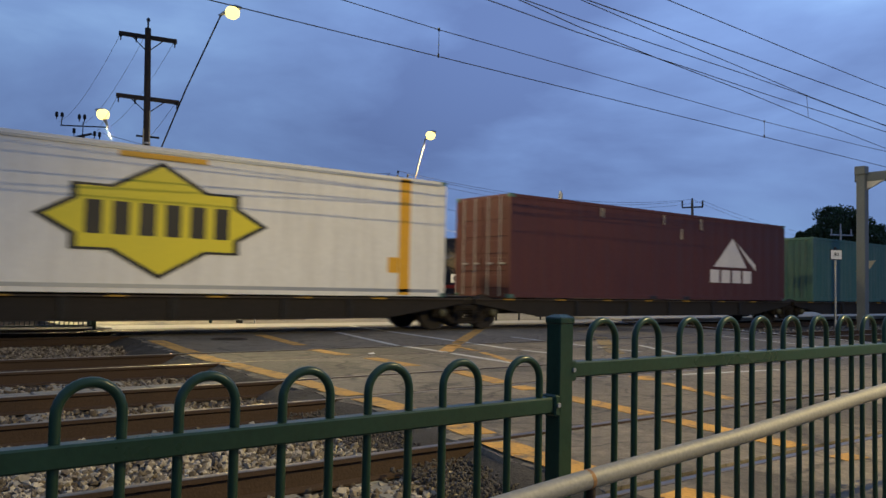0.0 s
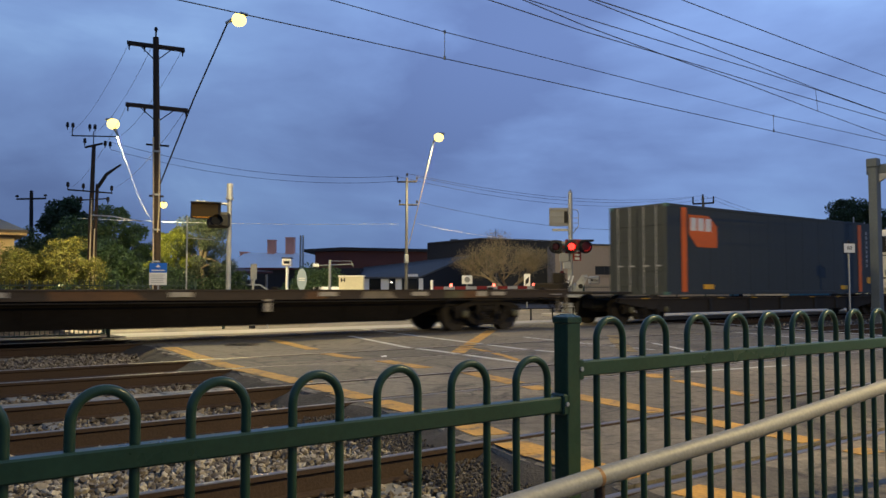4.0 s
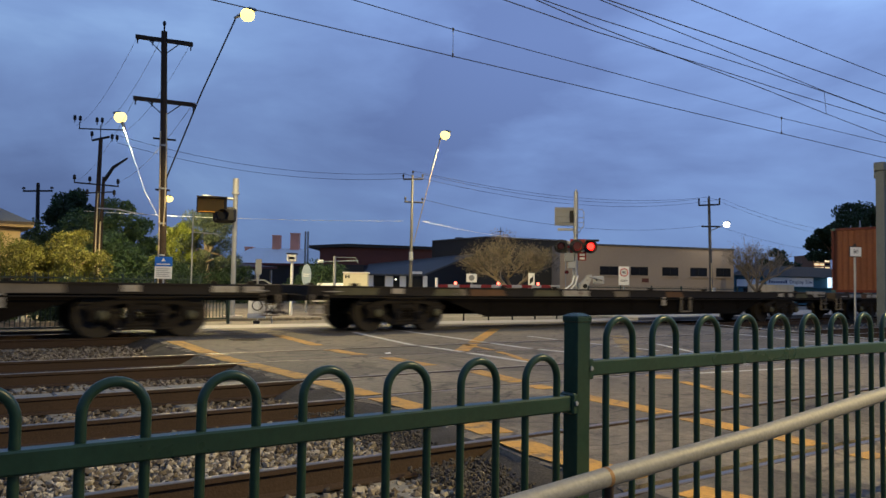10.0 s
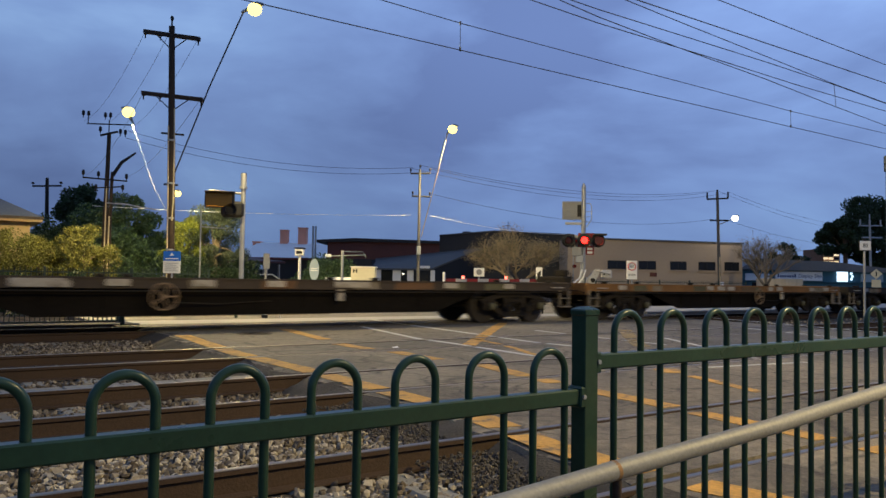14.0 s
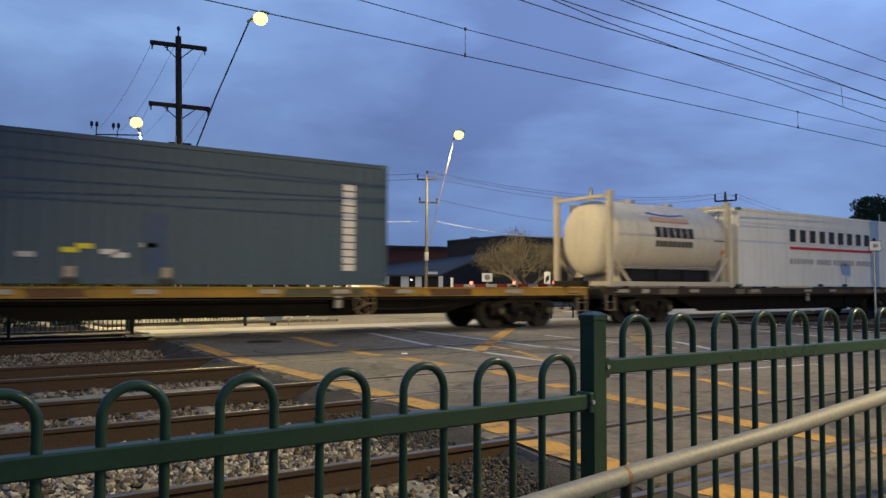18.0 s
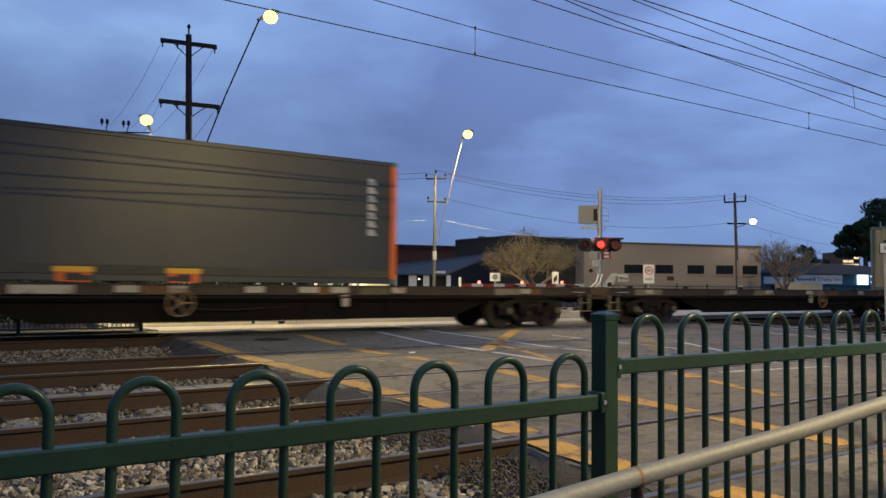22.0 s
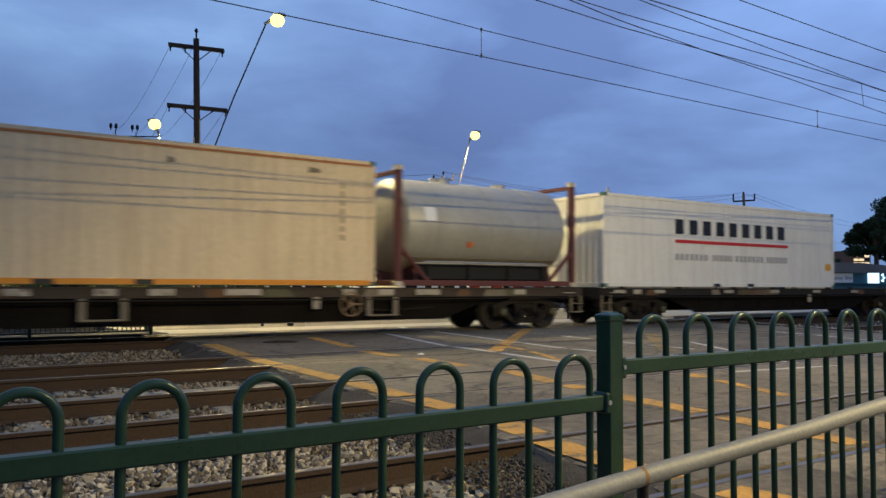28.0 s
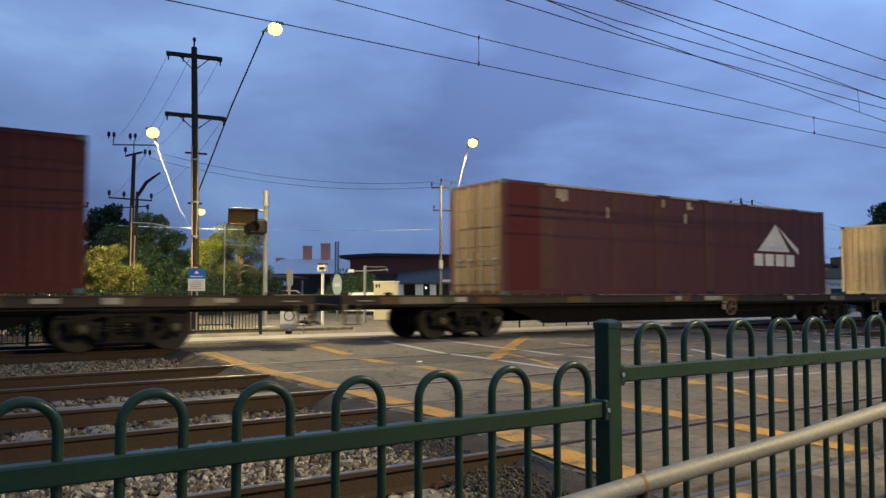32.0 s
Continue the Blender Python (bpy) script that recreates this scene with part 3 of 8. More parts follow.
def shoulder_strip(y0, y1):
    """Crumbling tar and gravel that runs down from the road's edge to the stones."""
    n = max(2, int((y1 - y0) / 0.07))
    v, f, w = [], [], 7
    for i in range(n + 1):
        y = y0 + (y1 - y0) * i / n
        a = edge_left(y)
        for j in range(w):
            k = j / (w - 1)
            lump = noise.noise(Vector((a * 3 + k * 4, y * 3.2, 2))) * 0.05 + noise.noise(Vector((k * 13, y * 14, 7))) * 0.02
            v.append((a + 0.12 - ((0.5 if y > 3 else 0.9) + 0.2 * noise.noise(Vector((y * 1.3, 0, 4)))) * k, y, -0.002 - 0.2 * k ** 1.5 + lump * math.sin(math.pi * min(1, k * 1.4))))
    for i in range(n):
        for j in range(w - 1):
            q = i * w + j
            f.append((q, q + 1, q + w + 1, q + w))
    return solid("road_shoulder", Geo().add(v, f, True), M_shoulder, "dark crumbling tar edge of the road", kind="structure")


ends = [(0.2, RAILS[0] - 0.037)]
for i in range(0, 8, 2):
    ends.append((RAILS[i] + 0.1, RAILS[i + 1] - 0.1))
    ends.append((RAILS[i + 1] + 0.037, RAILS[i + 2] - 0.037 if i < 6 else 19.0))
for i, (a, b) in enumerate(ends):
    road_strip("road", a, b, M_asphalt if i % 2 else M_asphalt_old, "worn patched asphalt of the level crossing")
    shoulder_strip(max(a, 1.9), b)
solid("road", Geo().box(-200, 400, 24.5, 34.5, -0.3, -0.06), M_asphalt, "asphalt road beyond the tracks", kind="structure")
solid("road", Geo().box(4.6, 25, 19.0, 24.6, -0.3, -0.03), M_asphalt_old, "asphalt road beyond the tracks", kind="structure")
solid("road", Geo().box(6, 27, 34.4, 120, -0.3, -0.05), M_asphalt, "asphalt road beyond the tracks", kind="structure")
solid("pavement", Geo().bev(-30, 5.2, 19.3, 19.42, -0.3, 0.0, 0.01), M_bitumen, "dark worn kerb beside the tracks", kind="structure")
solid("pavement", Geo().bev(-30, 5.2, 19.43, 21.6, -0.3, -0.02, 0.02), M_bitumen, "dark bitumen footpath beside the tracks", kind="structure")
# Pale strip stands in for lamp light pooled on the road surface.
solid("pavement", Geo().bev(5.2, 23.5, 19.2, 20.7, -0.3, -0.012, 0.01), M_concrete, "pale concrete apron behind the crossing, toned as lamp-lit road", kind="structure")
solid("pavement", Geo().bev(5.0, 12.2, 23.0, 24.6, -0.3, 0.06, 0.03), M_asphalt, "dark asphalt footpath with a kerb", kind="structure")
solid("pavement", Geo().bev(23.6, 120, 19.4, 24.4, -0.3, 0.08, 0.03), M_concrete, "pale concrete footpath with a kerb", kind="structure")
solid("pavement", Geo().box(-60, 60, -30, 1.7, -0.3, -0.1), M_asphalt_old, "asphalt path beside the railing", kind="structure")
for k in range(5):
    x = 1.15 + 0.62 * k
    solid("pavement", Geo().bev(x, x + 0.605, 8.72, 9.62, -0.2, -0.115 + 0.004 * (k % 2), 0.012), M_panel, "flat concrete panel between the tracks", kind="structure")

# rails
PROFILE = [(-0.07, -0.17), (0.07, -0.17), (0.07, -0.158), (0.016, -0.142), (0.012, -0.045), (0.035, -0.032), (0.035, -0.004), (-0.035, -0.004),
           (-0.035, -0.032), (-0.012, -0.045), (-0.016, -0.142), (-0.07, -0.158)]
for k in range(4):
    tr = thing("railway_track", "rusty steel rails with polished heads on stone ballast", "railway track", pose(0, 0, 0), "tracks of the crossing", "structure")
    for y in RAILS[2 * k:2 * k + 2]:
        r = part("rail", Geo().prism([(y + a, b) for a, b in PROFILE], "x", -60, 260), M_rust, tr)
        part("rail_head", Geo().prism([(y - 0.026, -0.006), (y - 0.03, -0.003), (y - 0.02, 0.001), (y + 0.02, 0.001), (y + 0.03, -0.003), (y + 0.026, -0.006)], "x", -60, 260), M_railhead, r, "polished running surface")
sleeper = Geo().bev(-0.12, 0.12, -1.3, 1.3, -0.25, -0.168, 0.02).mesh("sleeper")
for k, (a, b) in enumerate(zip(RAILS[0::2], RAILS[1::2])):
    tr = thing("sleeper_row", "grey concrete sleepers half buried in ballast", "sleepers", pose(0, 0, 0), "", "structure")
    for i in range(14):
        part("sleeper", sleeper, M_panel, tr, at=pose(-5.2 + 0.62 * i, (a + b) / 2, 0))

# ballast stones
rng = np.random.RandomState(4)


def stones(name, x0, x1, y0, y1, count, size, z=-0.19, material=None):
    t = (1 + 5 ** 0.5) / 2
    base = np.array([(-1, t, 0), (1, t, 0), (-1, -t, 0), (1, -t, 0), (0, -1, t), (0, 1, t), (0, -1, -t), (0, 1, -t), (t, 0, -1), (t, 0, 1), (-t, 0, -1), (-t, 0, 1)]) / 1.9
    tri = np.array([(0, 11, 5), (0, 5, 1), (0, 1, 7), (0, 7, 10), (0, 10, 11), (1, 5, 9), (5, 11, 4), (11, 10, 2), (10, 7, 6), (7, 1, 8),
                    (3, 9, 4), (3, 4, 2), (3, 2, 6), (3, 6, 8), (3, 8, 9), (4, 9, 5), (2, 4, 11), (6, 2, 10), (8, 6, 7), (9, 8, 1)])
    c = np.stack([rng.uniform(x0, x1, count), rng.uniform(y0, y1, count), np.full(count, z)], 1)
    keep = np.min(np.abs(c[:, 1:2] - np.array(RAILS)[None]), 1) > 0.09
    c = c[keep]
    n = len(c)
    r = size * rng.uniform(0.6, 1.25, n)
    c[:, 2] += rng.uniform(-0.25, 0.5, n) * r
    axes = rng.normal(size=(n, 3, 3))
    q, _ = np.linalg.qr(axes)
    shape = rng.uniform(0.5, 1.15, (n, 1, 3))
    v = base[None] * rng.uniform(0.8, 1.15, (n, 12, 1)) * shape
    for _ in range(4):
        cut = rng.normal(size=(n, 1, 3))
        cut /= np.linalg.norm(cut, axis=2, keepdims=True)
        over = np.sum(v * cut, axis=2, keepdims=True) - rng.uniform(0.25, 0.5, (n, 1, 1))
        v = v - cut * np.maximum(over, 0)
    v = np.einsum("nij,nkj->nki", q, v) * r[:, None, None] * 0.62 + c[:, None]
    f = (tri[None] + (np.arange(n) * 12)[:, None, None]).reshape(-1, 3)
    me = bpy.data.meshes.new(name)
    me.from_pydata(v.reshape(-1, 3).tolist(), [], f.tolist())
    me.materials.append(material)
    return tagged(new(name, me), "loose grey and brown crushed stone between the rails", "ballast stones", kind="stuff")


def stone_mat(name, base):
    m = mat(name, base, 0.9, 0, 0.25, 40, 3, 0.3)
    n, l = m.node_tree.nodes, m.node_tree.links
    b = n["Principled BSDF"]
    old = b.inputs["Base Color"].links[0].from_socket
    geo, ramp, mix = n.new("ShaderNodeNewGeometry"), n.new("ShaderNodeValToRGB"), n.new("ShaderNodeMix")
    e = ramp.color_ramp.elements
    e[0].color, e[1].color = (0.24, 0.19, 0.14, 1), (1.9, 1.85, 1.75, 1)
    e.new(0.45).color = (0.75, 0.68, 0.6, 1)
    mix.data_type, mix.blend_type = "RGBA", "MULTIPLY"
    mix.inputs["Factor"].default_value = 1
    l.new(geo.outputs["Random Per Island"], ramp.inputs["Fac"])
    l.new(old, mix.inputs["A"])
    l.new(ramp.outputs["Color"], mix.inputs["B"])
    l.new(mix.outputs["Result"], b.inputs["Base Color"])
    return m


M_stone = stone_mat("crushed_stone", (0.25, 0.225, 0.18))
# Dirtier stones, also toned down for the weaker lamp light farther off.
M_stone_fouled_dim = stone_mat("fouled_dim_crushed_stone", (0.155, 0.135, 0.105))
M_dark_stone = mat("tarry_gravel", (0.07, 0.06, 0.048), 0.95, 0, 0.4, 40, 3, 0.3)
stones("ballast_stones", -0.4, 3.75, 2.6, 6.9, 16000, 0.058, -0.195, M_stone)
stones("ballast_stones", -0.4, 2.9, 1.9, 2.95, 2600, 0.055, -0.2, M_stone)
stones("ballast_stones", -0.2, 4.05, 6.9, 12.4, 11000, 0.06, -0.2, M_stone_fouled_dim)
stones("ballast_stones", -0.5, 4.5, 12.3, 16.6, 8000, 0.06, -0.2, M_stone_fouled_dim)
stones("ballast_stones", 2.95, 3.75, 1.75, 2.85, 3000, 0.019, -0.05, M_dark_stone)
stones("ballast_stones", 3.0, 3.8, 3.0, 4.45, 1500, 0.03, -0.1, M_dark_stone)
stones("ballast_stones", 3.3, 4.1, 4.6, 6.8, 1500, 0.03, -0.1, M_dark_stone)
stones("ballast_stones", 24.0, 60, 2.0, 16.0, 6000, 0.08, -0.19, M_stone)


# road paint, slightly proud and laid only on the asphalt between the rails
def stripe(name, material, pts, width, label, top=0.001):
    """A painted band along points, cut where rails cross it."""
    pts = [Vector((*p, 0)) for p in pts]
    g = Geo()
    for a, b in zip(pts, pts[1:]):
        d = (b - a).normalized()
        n = Vector((-d.y, d.x, 0)) * width / 2
        steps = max(1, int((b - a).length / 0.08))
        run = []
        for i in range(steps + 1):
            p = a + (b - a) * i / steps
            ok = min(abs(p.y - y) for y in RAILS) > 0.11
            if ok:
                run.append(p)
            if (not ok or i == steps) and len(run) > 1:
                j = [noise.noise(Vector((q.x * 3, q.y * 3, 5))) * 0.02 for q in run]
                v = [(q + n * (1 + w * 6)).to_tuple()[:2] for q, w in zip(run, j)] + [(q - n * (1 + w * 5)).to_tuple()[:2] for q, w in zip(reversed(run), j)]
                g.prism(v, "z", top - 0.004, top)
            if not ok:
                run = []
    return solid(name, g, material, label, kind="structure")


stripe("road_marking", M_yellow, [(3.93, 2.1), (3.85, 2.7), (3.81, 3.3), (3.85, 4.0), (4.04, 4.7), (4.2, 5.4), (4.28, 6.7), (4.42, 9.0), (4.46, 11.4), (4.9, 15.2)], 0.29, "worn yellow edge line painted on asphalt")
for a, b in (((5.72, 2.6), (5.98, 4.43)), ((6.03, 4.65), (6.22, 6.05)), ((6.3, 6.45), (6.76, 8.45)), ((6.62, 9.2), (6.72, 10.5)), ((6.6, 11.1), (6.65, 12.2)), ((6.9, 13.2), (7.45, 16.1))):
    stripe("road_marking", M_yellow, [a, b], 0.26, "worn yellow dashed line painted on asphalt")
stripe("road_marking", M_yellow, [(8.55, 10.95), (11.0, 13.4), (13.9, 16.3)], 0.26, "worn yellow diagonal bar painted on asphalt")
stripe("road_marking", M_yellow, [(8.7, 6.9), (8.35, 6.4)], 0.3, "worn yellow arrow head painted on asphalt")
stripe("road_marking", M_yellow, [(8.25, 6.1), (7.7, 4.8)], 0.16, "worn yellow line painted on asphalt")
stripe("road_marking", mat("faded_yellow_road_paint", (0.27, 0.19, 0.075), 0.85, 0, 0.4, 35, 2.5, 0.35, (0.125, 0.105, 0.078), 0.6), [(11.3, 9.4), (13.1, 11.2), (14.9, 12.9)], 0.3, "worn yellow diagonal bar painted on asphalt")
stripe("road_marking", M_yellow, [(8.31, 8.87), (8.9, 10.1), (9.3, 11.1), (9.6, 12.2)], 0.13, "worn yellow curved line painted on asphalt")
stripe("road_marking", M_white_line, [(8.25, 8.9), (8.55, 11.4), (8.6, 12.6), (9.55, 16.4)], 0.13, "worn white lane line painted on asphalt")
stripe("road_marking", M_white_line, [(10.15, 9.8), (10.12, 11.0), (10.65, 14.2), (11.4, 18.9)], 0.12, "worn white lane line painted on asphalt")
stripe("road_marking", M_white_line, [(9.2, 6.62), (11.3, 6.3)], 0.08, "worn white line painted on asphalt")
stripe("road_marking", M_white_line, [(13.7, 10.95), (11.1, 6.95)], 0.1, "worn white line painted on asphalt")
stripe("road_marking", M_white_line, [(12.6, 13.6), (12.2, 11.2), (12.0, 9.4)], 0.1, "worn white lane line painted on asphalt")
stripe("road_marking", M_white_line, [(19.6, 8.2), (20.3, 9.2), (23.1, 16.2)], 0.14, "white edge line painted on asphalt")
stripe("road_marking", M_white_line, [(16.2, 6.0), (17.5, 9.2), (18.6, 12.0)], 0.1, "worn white lane line painted on asphalt")


mh = thing("drain_cover", "round dark iron drain cover set in the asphalt", "drain cover", pose(6.33, 15.13, 0))
part("rim", Geo().tube((0, 0, -0.02), (0, 0, 0.004), 0.36, n=28), M_dark, mh)
part("lid", Geo().tube((0, 0, 0), (0, 0, 0.007), 0.31, n=28), M_rust, mh)
for k in range(-2, 3):
    part("rib", Geo().box(-0.22, 0.22, 0.09 * k - 0.012, 0.09 * k + 0.012, 0.006, 0.011), M_dark, mh)
solid("litter", Geo().add([(-0.05, -0.03, 0.004), (0.05, -0.035, 0.004), (0.06, 0.03, 0.02), (-0.04, 0.04, 0.006), (-0.05, -0.03, 0.007), (0.05, -0.035, 0.008), (0.06, 0.03, 0.024), (-0.04, 0.04, 0.01)],
                          [(0, 3, 2, 1), (4, 5, 6, 7), (0, 1, 5, 4), (1, 2, 6, 5), (2, 3, 7, 6), (3, 0, 4, 7)]), M_sign_white, "crumpled white scrap of paper on the road", "litter", at=pose(7.10, 11.06, 0.0))


# ---- railing beside the path ----
def hooped_fence(name, xs, x0, x1, y, rail_top, hoop_top, bottom, label, posts=()):
    fence = thing(name, label, "railing", pose(0, y, 0), "railings of the path")
    part("top_rail", Geo().bev(x0, x1, -0.019, 0.019, rail_top - 0.042, rail_top, 0.004), M_green, fence)
    part("bottom_rail", Geo().bev(x0, x1, -0.019, 0.019, bottom + 0.08, bottom + 0.12, 0.004), M_green, fence)
    r = 0.056
    pts = [(-r, 0, bottom + 0.08), (-r, 0, hoop_top - r - 0.01)]
    pts += [(-r * math.cos(a), 0, hoop_top - r - 0.01 + r * math.sin(a)) for a in [math.pi * k / 14 for k in range(1, 14)]]
    pts += [(r, 0, hoop_top - r - 0.01), (r, 0, bottom + 0.08)]
    me = Geo().path(pts, 0.0098, 12).mesh("hoop")
    for x in xs:
        part("hoop", me, M_green, fence, at=pose(x, 0, 0))
    for x in (x0, x1):
        part("bracket", Geo().bev(x - 0.012, x + 0.012, -0.026, 0.026, rail_top - 0.05, rail_top + 0.006, 0.004), M_green, fence)
        part("bolt", Geo().tube((x, -0.03, rail_top - 0.02), (x, 0.03, rail_top - 0.02), 0.006, n=8), M_galv2, fence)
    for x in posts:
        p = part("post", Geo().bev(x - 0.026, x + 0.026, -0.026, 0.026, bottom, 1.055, 0.003), M_green, fence)
        cap = Geo().bev(x - 0.029, x + 0.029, -0.029, 0.029, 1.045, 1.062, 0.003)
        cap.add([(x - 0.028, -0.028, 1.062), (x + 0.028, -0.028, 1.062), (x + 0.028, 0.028, 1.062), (x - 0.028, 0.028, 1.062),
                 (x - 0.012, -0.012, 1.07), (x + 0.012, -0.012, 1.07), (x + 0.012, 0.012, 1.07), (x - 0.012, 0.012, 1.07)],
                [(0, 1, 5, 4), (1, 2, 6, 5), (2, 3, 7, 6), (3, 0, 4, 7), (4, 5, 6, 7)])
        part("cap", cap, M_green, p)
    return fence


hooped_fence("hoop_top_railing", [1.4418, 1.2314, 1.0206, 0.8126, 0.5975, 0.3814] + [0.1665 - 0.2125 * k for k in range(14)], -2.9, 1.545, 1.5, 0.851, 0.965, -0.1, "dark green steel hoop-top railing beside the path")
hooped_fence("hoop_top_railing", [1.746, 1.946, 2.162, 2.374] + [2.575 + 0.2035 * k for k in range(36)], 1.602, 9.8, 1.5, 0.941, 1.062, -0.1,
             "taller dark green steel hoop-top railing with a square post", posts=(1.573, 4.1, 6.9, 9.8))
hr = thing("handrail", "galvanised pipe handrail with rust spots before the railing", "handrail", pose(0, 1.3, 0))
part("pipe", Geo().path([(0.9, 0, 0.64), (1.46, 0, 0.682), (2.14, 0, 0.722), (2.88, 0, 0.782), (4.2, 0, 0.88), (6.5, 0, 1.04)], 0.0235, 20), M_galv, hr)
part("post", Geo().tube((1.478, 0, -0.1), (1.478, 0, 0.67), 0.012, n=10), M_rust, hr)
part("collar", Geo().tube((1.462, 0, 0.6815), (1.474, 0, 0.683), 0.0241, n=18), mat("rusty_weld", (0.30, 0.17, 0.07), 0.7, 0.3, 0.3, 90, 8, 0.2), hr, "rusty weld")
part("post", Geo().tube((3.9, 0, -0.1), (3.9, 0, 0.86), 0.017, n=12), M_galv, hr)


# ---- the freight train ----
M_worn_tan = mat("worn_tan_paint", (0.20, 0.165, 0.115), 0.8, 0, 0.35, 18, 2.5, 0.1, (0.07, 0.05, 0.035), 0.35)
M_worn_olive = mat("worn_olive_paint", (0.10, 0.092, 0.05), 0.8, 0, 0.35, 18, 2.5, 0.1, (0.04, 0.032, 0.022), 0.35)
M_worn_rust = mat("worn_rust_paint", (0.13, 0.068, 0.03), 0.8, 0, 0.35, 18, 2.5, 0.1, (0.05, 0.033, 0.02), 0.35)
M_sill_ochre = mat("ochre_sill_paint", (0.20, 0.10, 0.032), 0.8, 0, 0.35, 18, 1.5, 0.1, (0.10, 0.065, 0.03), 0.3)
TRACK_Y = 17.39
MOVERS, SPINNERS = [], []
WHEEL_R = 0.46
CACHE = {}


def cached(key, make):
    if key not in CACHE:
        CACHE[key] = make()
    return CACHE[key]


def wheelset_geo():
    g = Geo().tube((0, -0.95, 0), (0, 0.95, 0), 0.075, n=12)
    for s in (-1, 1):
        y = 0.7175 * s
        g.tube((0, y - 0.065 * s, 0), (0, y + 0.065 * s, 0), WHEEL_R, n=28)
        g.tube((0, y - 0.1 * s, 0), (0, y - 0.065 * s, 0), WHEEL_R + 0.028, n=28)
        g.tube((0, y + 0.055 * s, 0), (0, y + 0.12 * s, 0), 0.14, 0.11, n=14)
        for k in range(5):
            a = 6.28318 * k / 5
            g.tube((0.26 * math.cos(a), y + 0.05 * s, 0.26 * math.sin(a)), (0.26 * math.cos(a), y + 0.075 * s, 0.26 * math.sin(a)), 0.05, n=8)
    return g


def sideframe_geo():
    """A cast bogie side frame: an arched top chord, a dropped lower chord, two columns with open windows between, and axle jaws."""
    g = Geo().prism([(-1.16, 0.54), (-1.16, 0.64), (-0.9, 0.72), (-0.5, 0.82), (0.5, 0.82), (0.9, 0.72), (1.16, 0.64), (1.16, 0.54), (0.86, 0.6), (0.5, 0.69), (-0.5, 0.69), (-0.86, 0.6)], "y", -0.07, 0.06)
    g.prism([(-0.98, 0.48), (-0.84, 0.585), (-0.44, 0.32), (0.44, 0.32), (0.84, 0.585), (0.98, 0.48), (0.74, 0.34), (0.48, 0.17), (-0.48, 0.17), (-0.74, 0.34)], "y", -0.066, 0.056)
    for s in (-1, 1):
        g.prism([(s * 0.25, 0.19), (s * 0.4, 0.19), (s * 0.37, 0.5), (s * 0.41, 0.8), (s * 0.25, 0.8)], "y", -0.075, 0.05)
        g.bev(s * 0.875 - 0.2, s * 0.875 + 0.2, -0.062, 0.052, 0.5, 0.68, 0.02)
        for e in (-0.17, 0.17):
            g.bev(s * 0.875 + e - 0.05, s * 0.875 + e + 0.05, -0.09, 0.06, 0.34, 0.6, 0.015)
        g.bev(s * 0.875 - 0.13, s * 0.875 + 0.13, -0.12, 0.08, 0.53, 0.62, 0.02)
        g.tube((s * 0.875, -0.16, 0.46), (s * 0.875, 0.08, 0.46), 0.125, n=16)
        g.tube((s * 0.6, -0.1, 0.5), (s * 0.6, 0.1, 0.5), 0.035, n=8)
    g.bev(-0.52, 0.52, -0.1, 0.07, 0.165, 0.215, 0.012)
    return g


def spring_geo():
    g = Geo()
    turns = [(0.062 * math.cos(0.785 * k), 0.062 * math.sin(0.785 * k), 0.215 + 0.0082 * k) for k in range(41)]
    for x in (-0.155, 0.0, 0.155):
        g.path([(x + a, b - 0.02, z) for a, b, z in turns], 0.016, 5)
    return g


def bogie(wagon, x, u):
    sf = cached("sideframe", lambda: sideframe_geo().mesh("bogie_side_frame"))
    for s in (-1, 1):
        part("bogie_side_frame", sf, M_under, wagon, at=pose(x, 1.0 * s, 0) if s < 0 else pose(x, 1.0 * s, 0, 0, 0, 180))
        part("spring_nest", cached("springs", lambda: spring_geo().mesh("spring_nest")), M_under, wagon, at=pose(x, 1.0 * s, 0))
        part("bolster_end", cached("bolster_end", lambda: Geo().bev(-0.235, 0.235, -0.1, 0.1, 0.55, 0.67, 0.02).bev(-0.12, 0.12, -0.11, 0.1, 0.57, 0.65, 0.01).mesh("bolster_end")), M_under, wagon, at=pose(x, 1.0 * s, 0))
        for e in (-0.32, 0.32):
            part("brake_rod", cached("brake_rod", lambda: Geo().tube((-0.09, -0.3, 0.34), (0.04, -0.3, 0.62), 0.022, n=6).bev(-0.13, -0.03, -0.38, -0.22, 0.3, 0.5, 0.02).mesh("brake_rod")), M_under, wagon, at=pose(x + e, 1.0 * s, 0) if s < 0 else pose(x + e, 1.0 * s, 0, 0, 0, 180))
    bol = cached("bolster", lambda: Geo().bev(-0.2, 0.2, -1.0, 1.0, 0.56, 0.78, 0.03).bev(-0.25, 0.25, -0.25, 0.25, 0.78, 0.86, 0.03).mesh("bolster"))
    part("bolster", bol, M_under, wagon, at=pose(x, 0, 0))
    ws = cached("wheelset", lambda: wheelset_geo().mesh("wheelset"))
    for dx in (-0.875, 0.875):
        w = part("wheelset", ws, M_wheel, wagon, at=pose(x + dx, 0, WHEEL_R))
        cap = cached("axle_cap", lambda: Geo().path([(0, 0.02, 0), (0, -0.03, 0), (0, -0.05, 0)], [0.1, 0.09, 0.05], 14).mesh("axle_cap"))
        part("axle_cap", cap, M_worn_olive, wagon, "pale greasy axle bearing cap", at=pose(x + dx, -1.185, WHEEL_R))
        SPINNERS.append((w, x + dx, u))


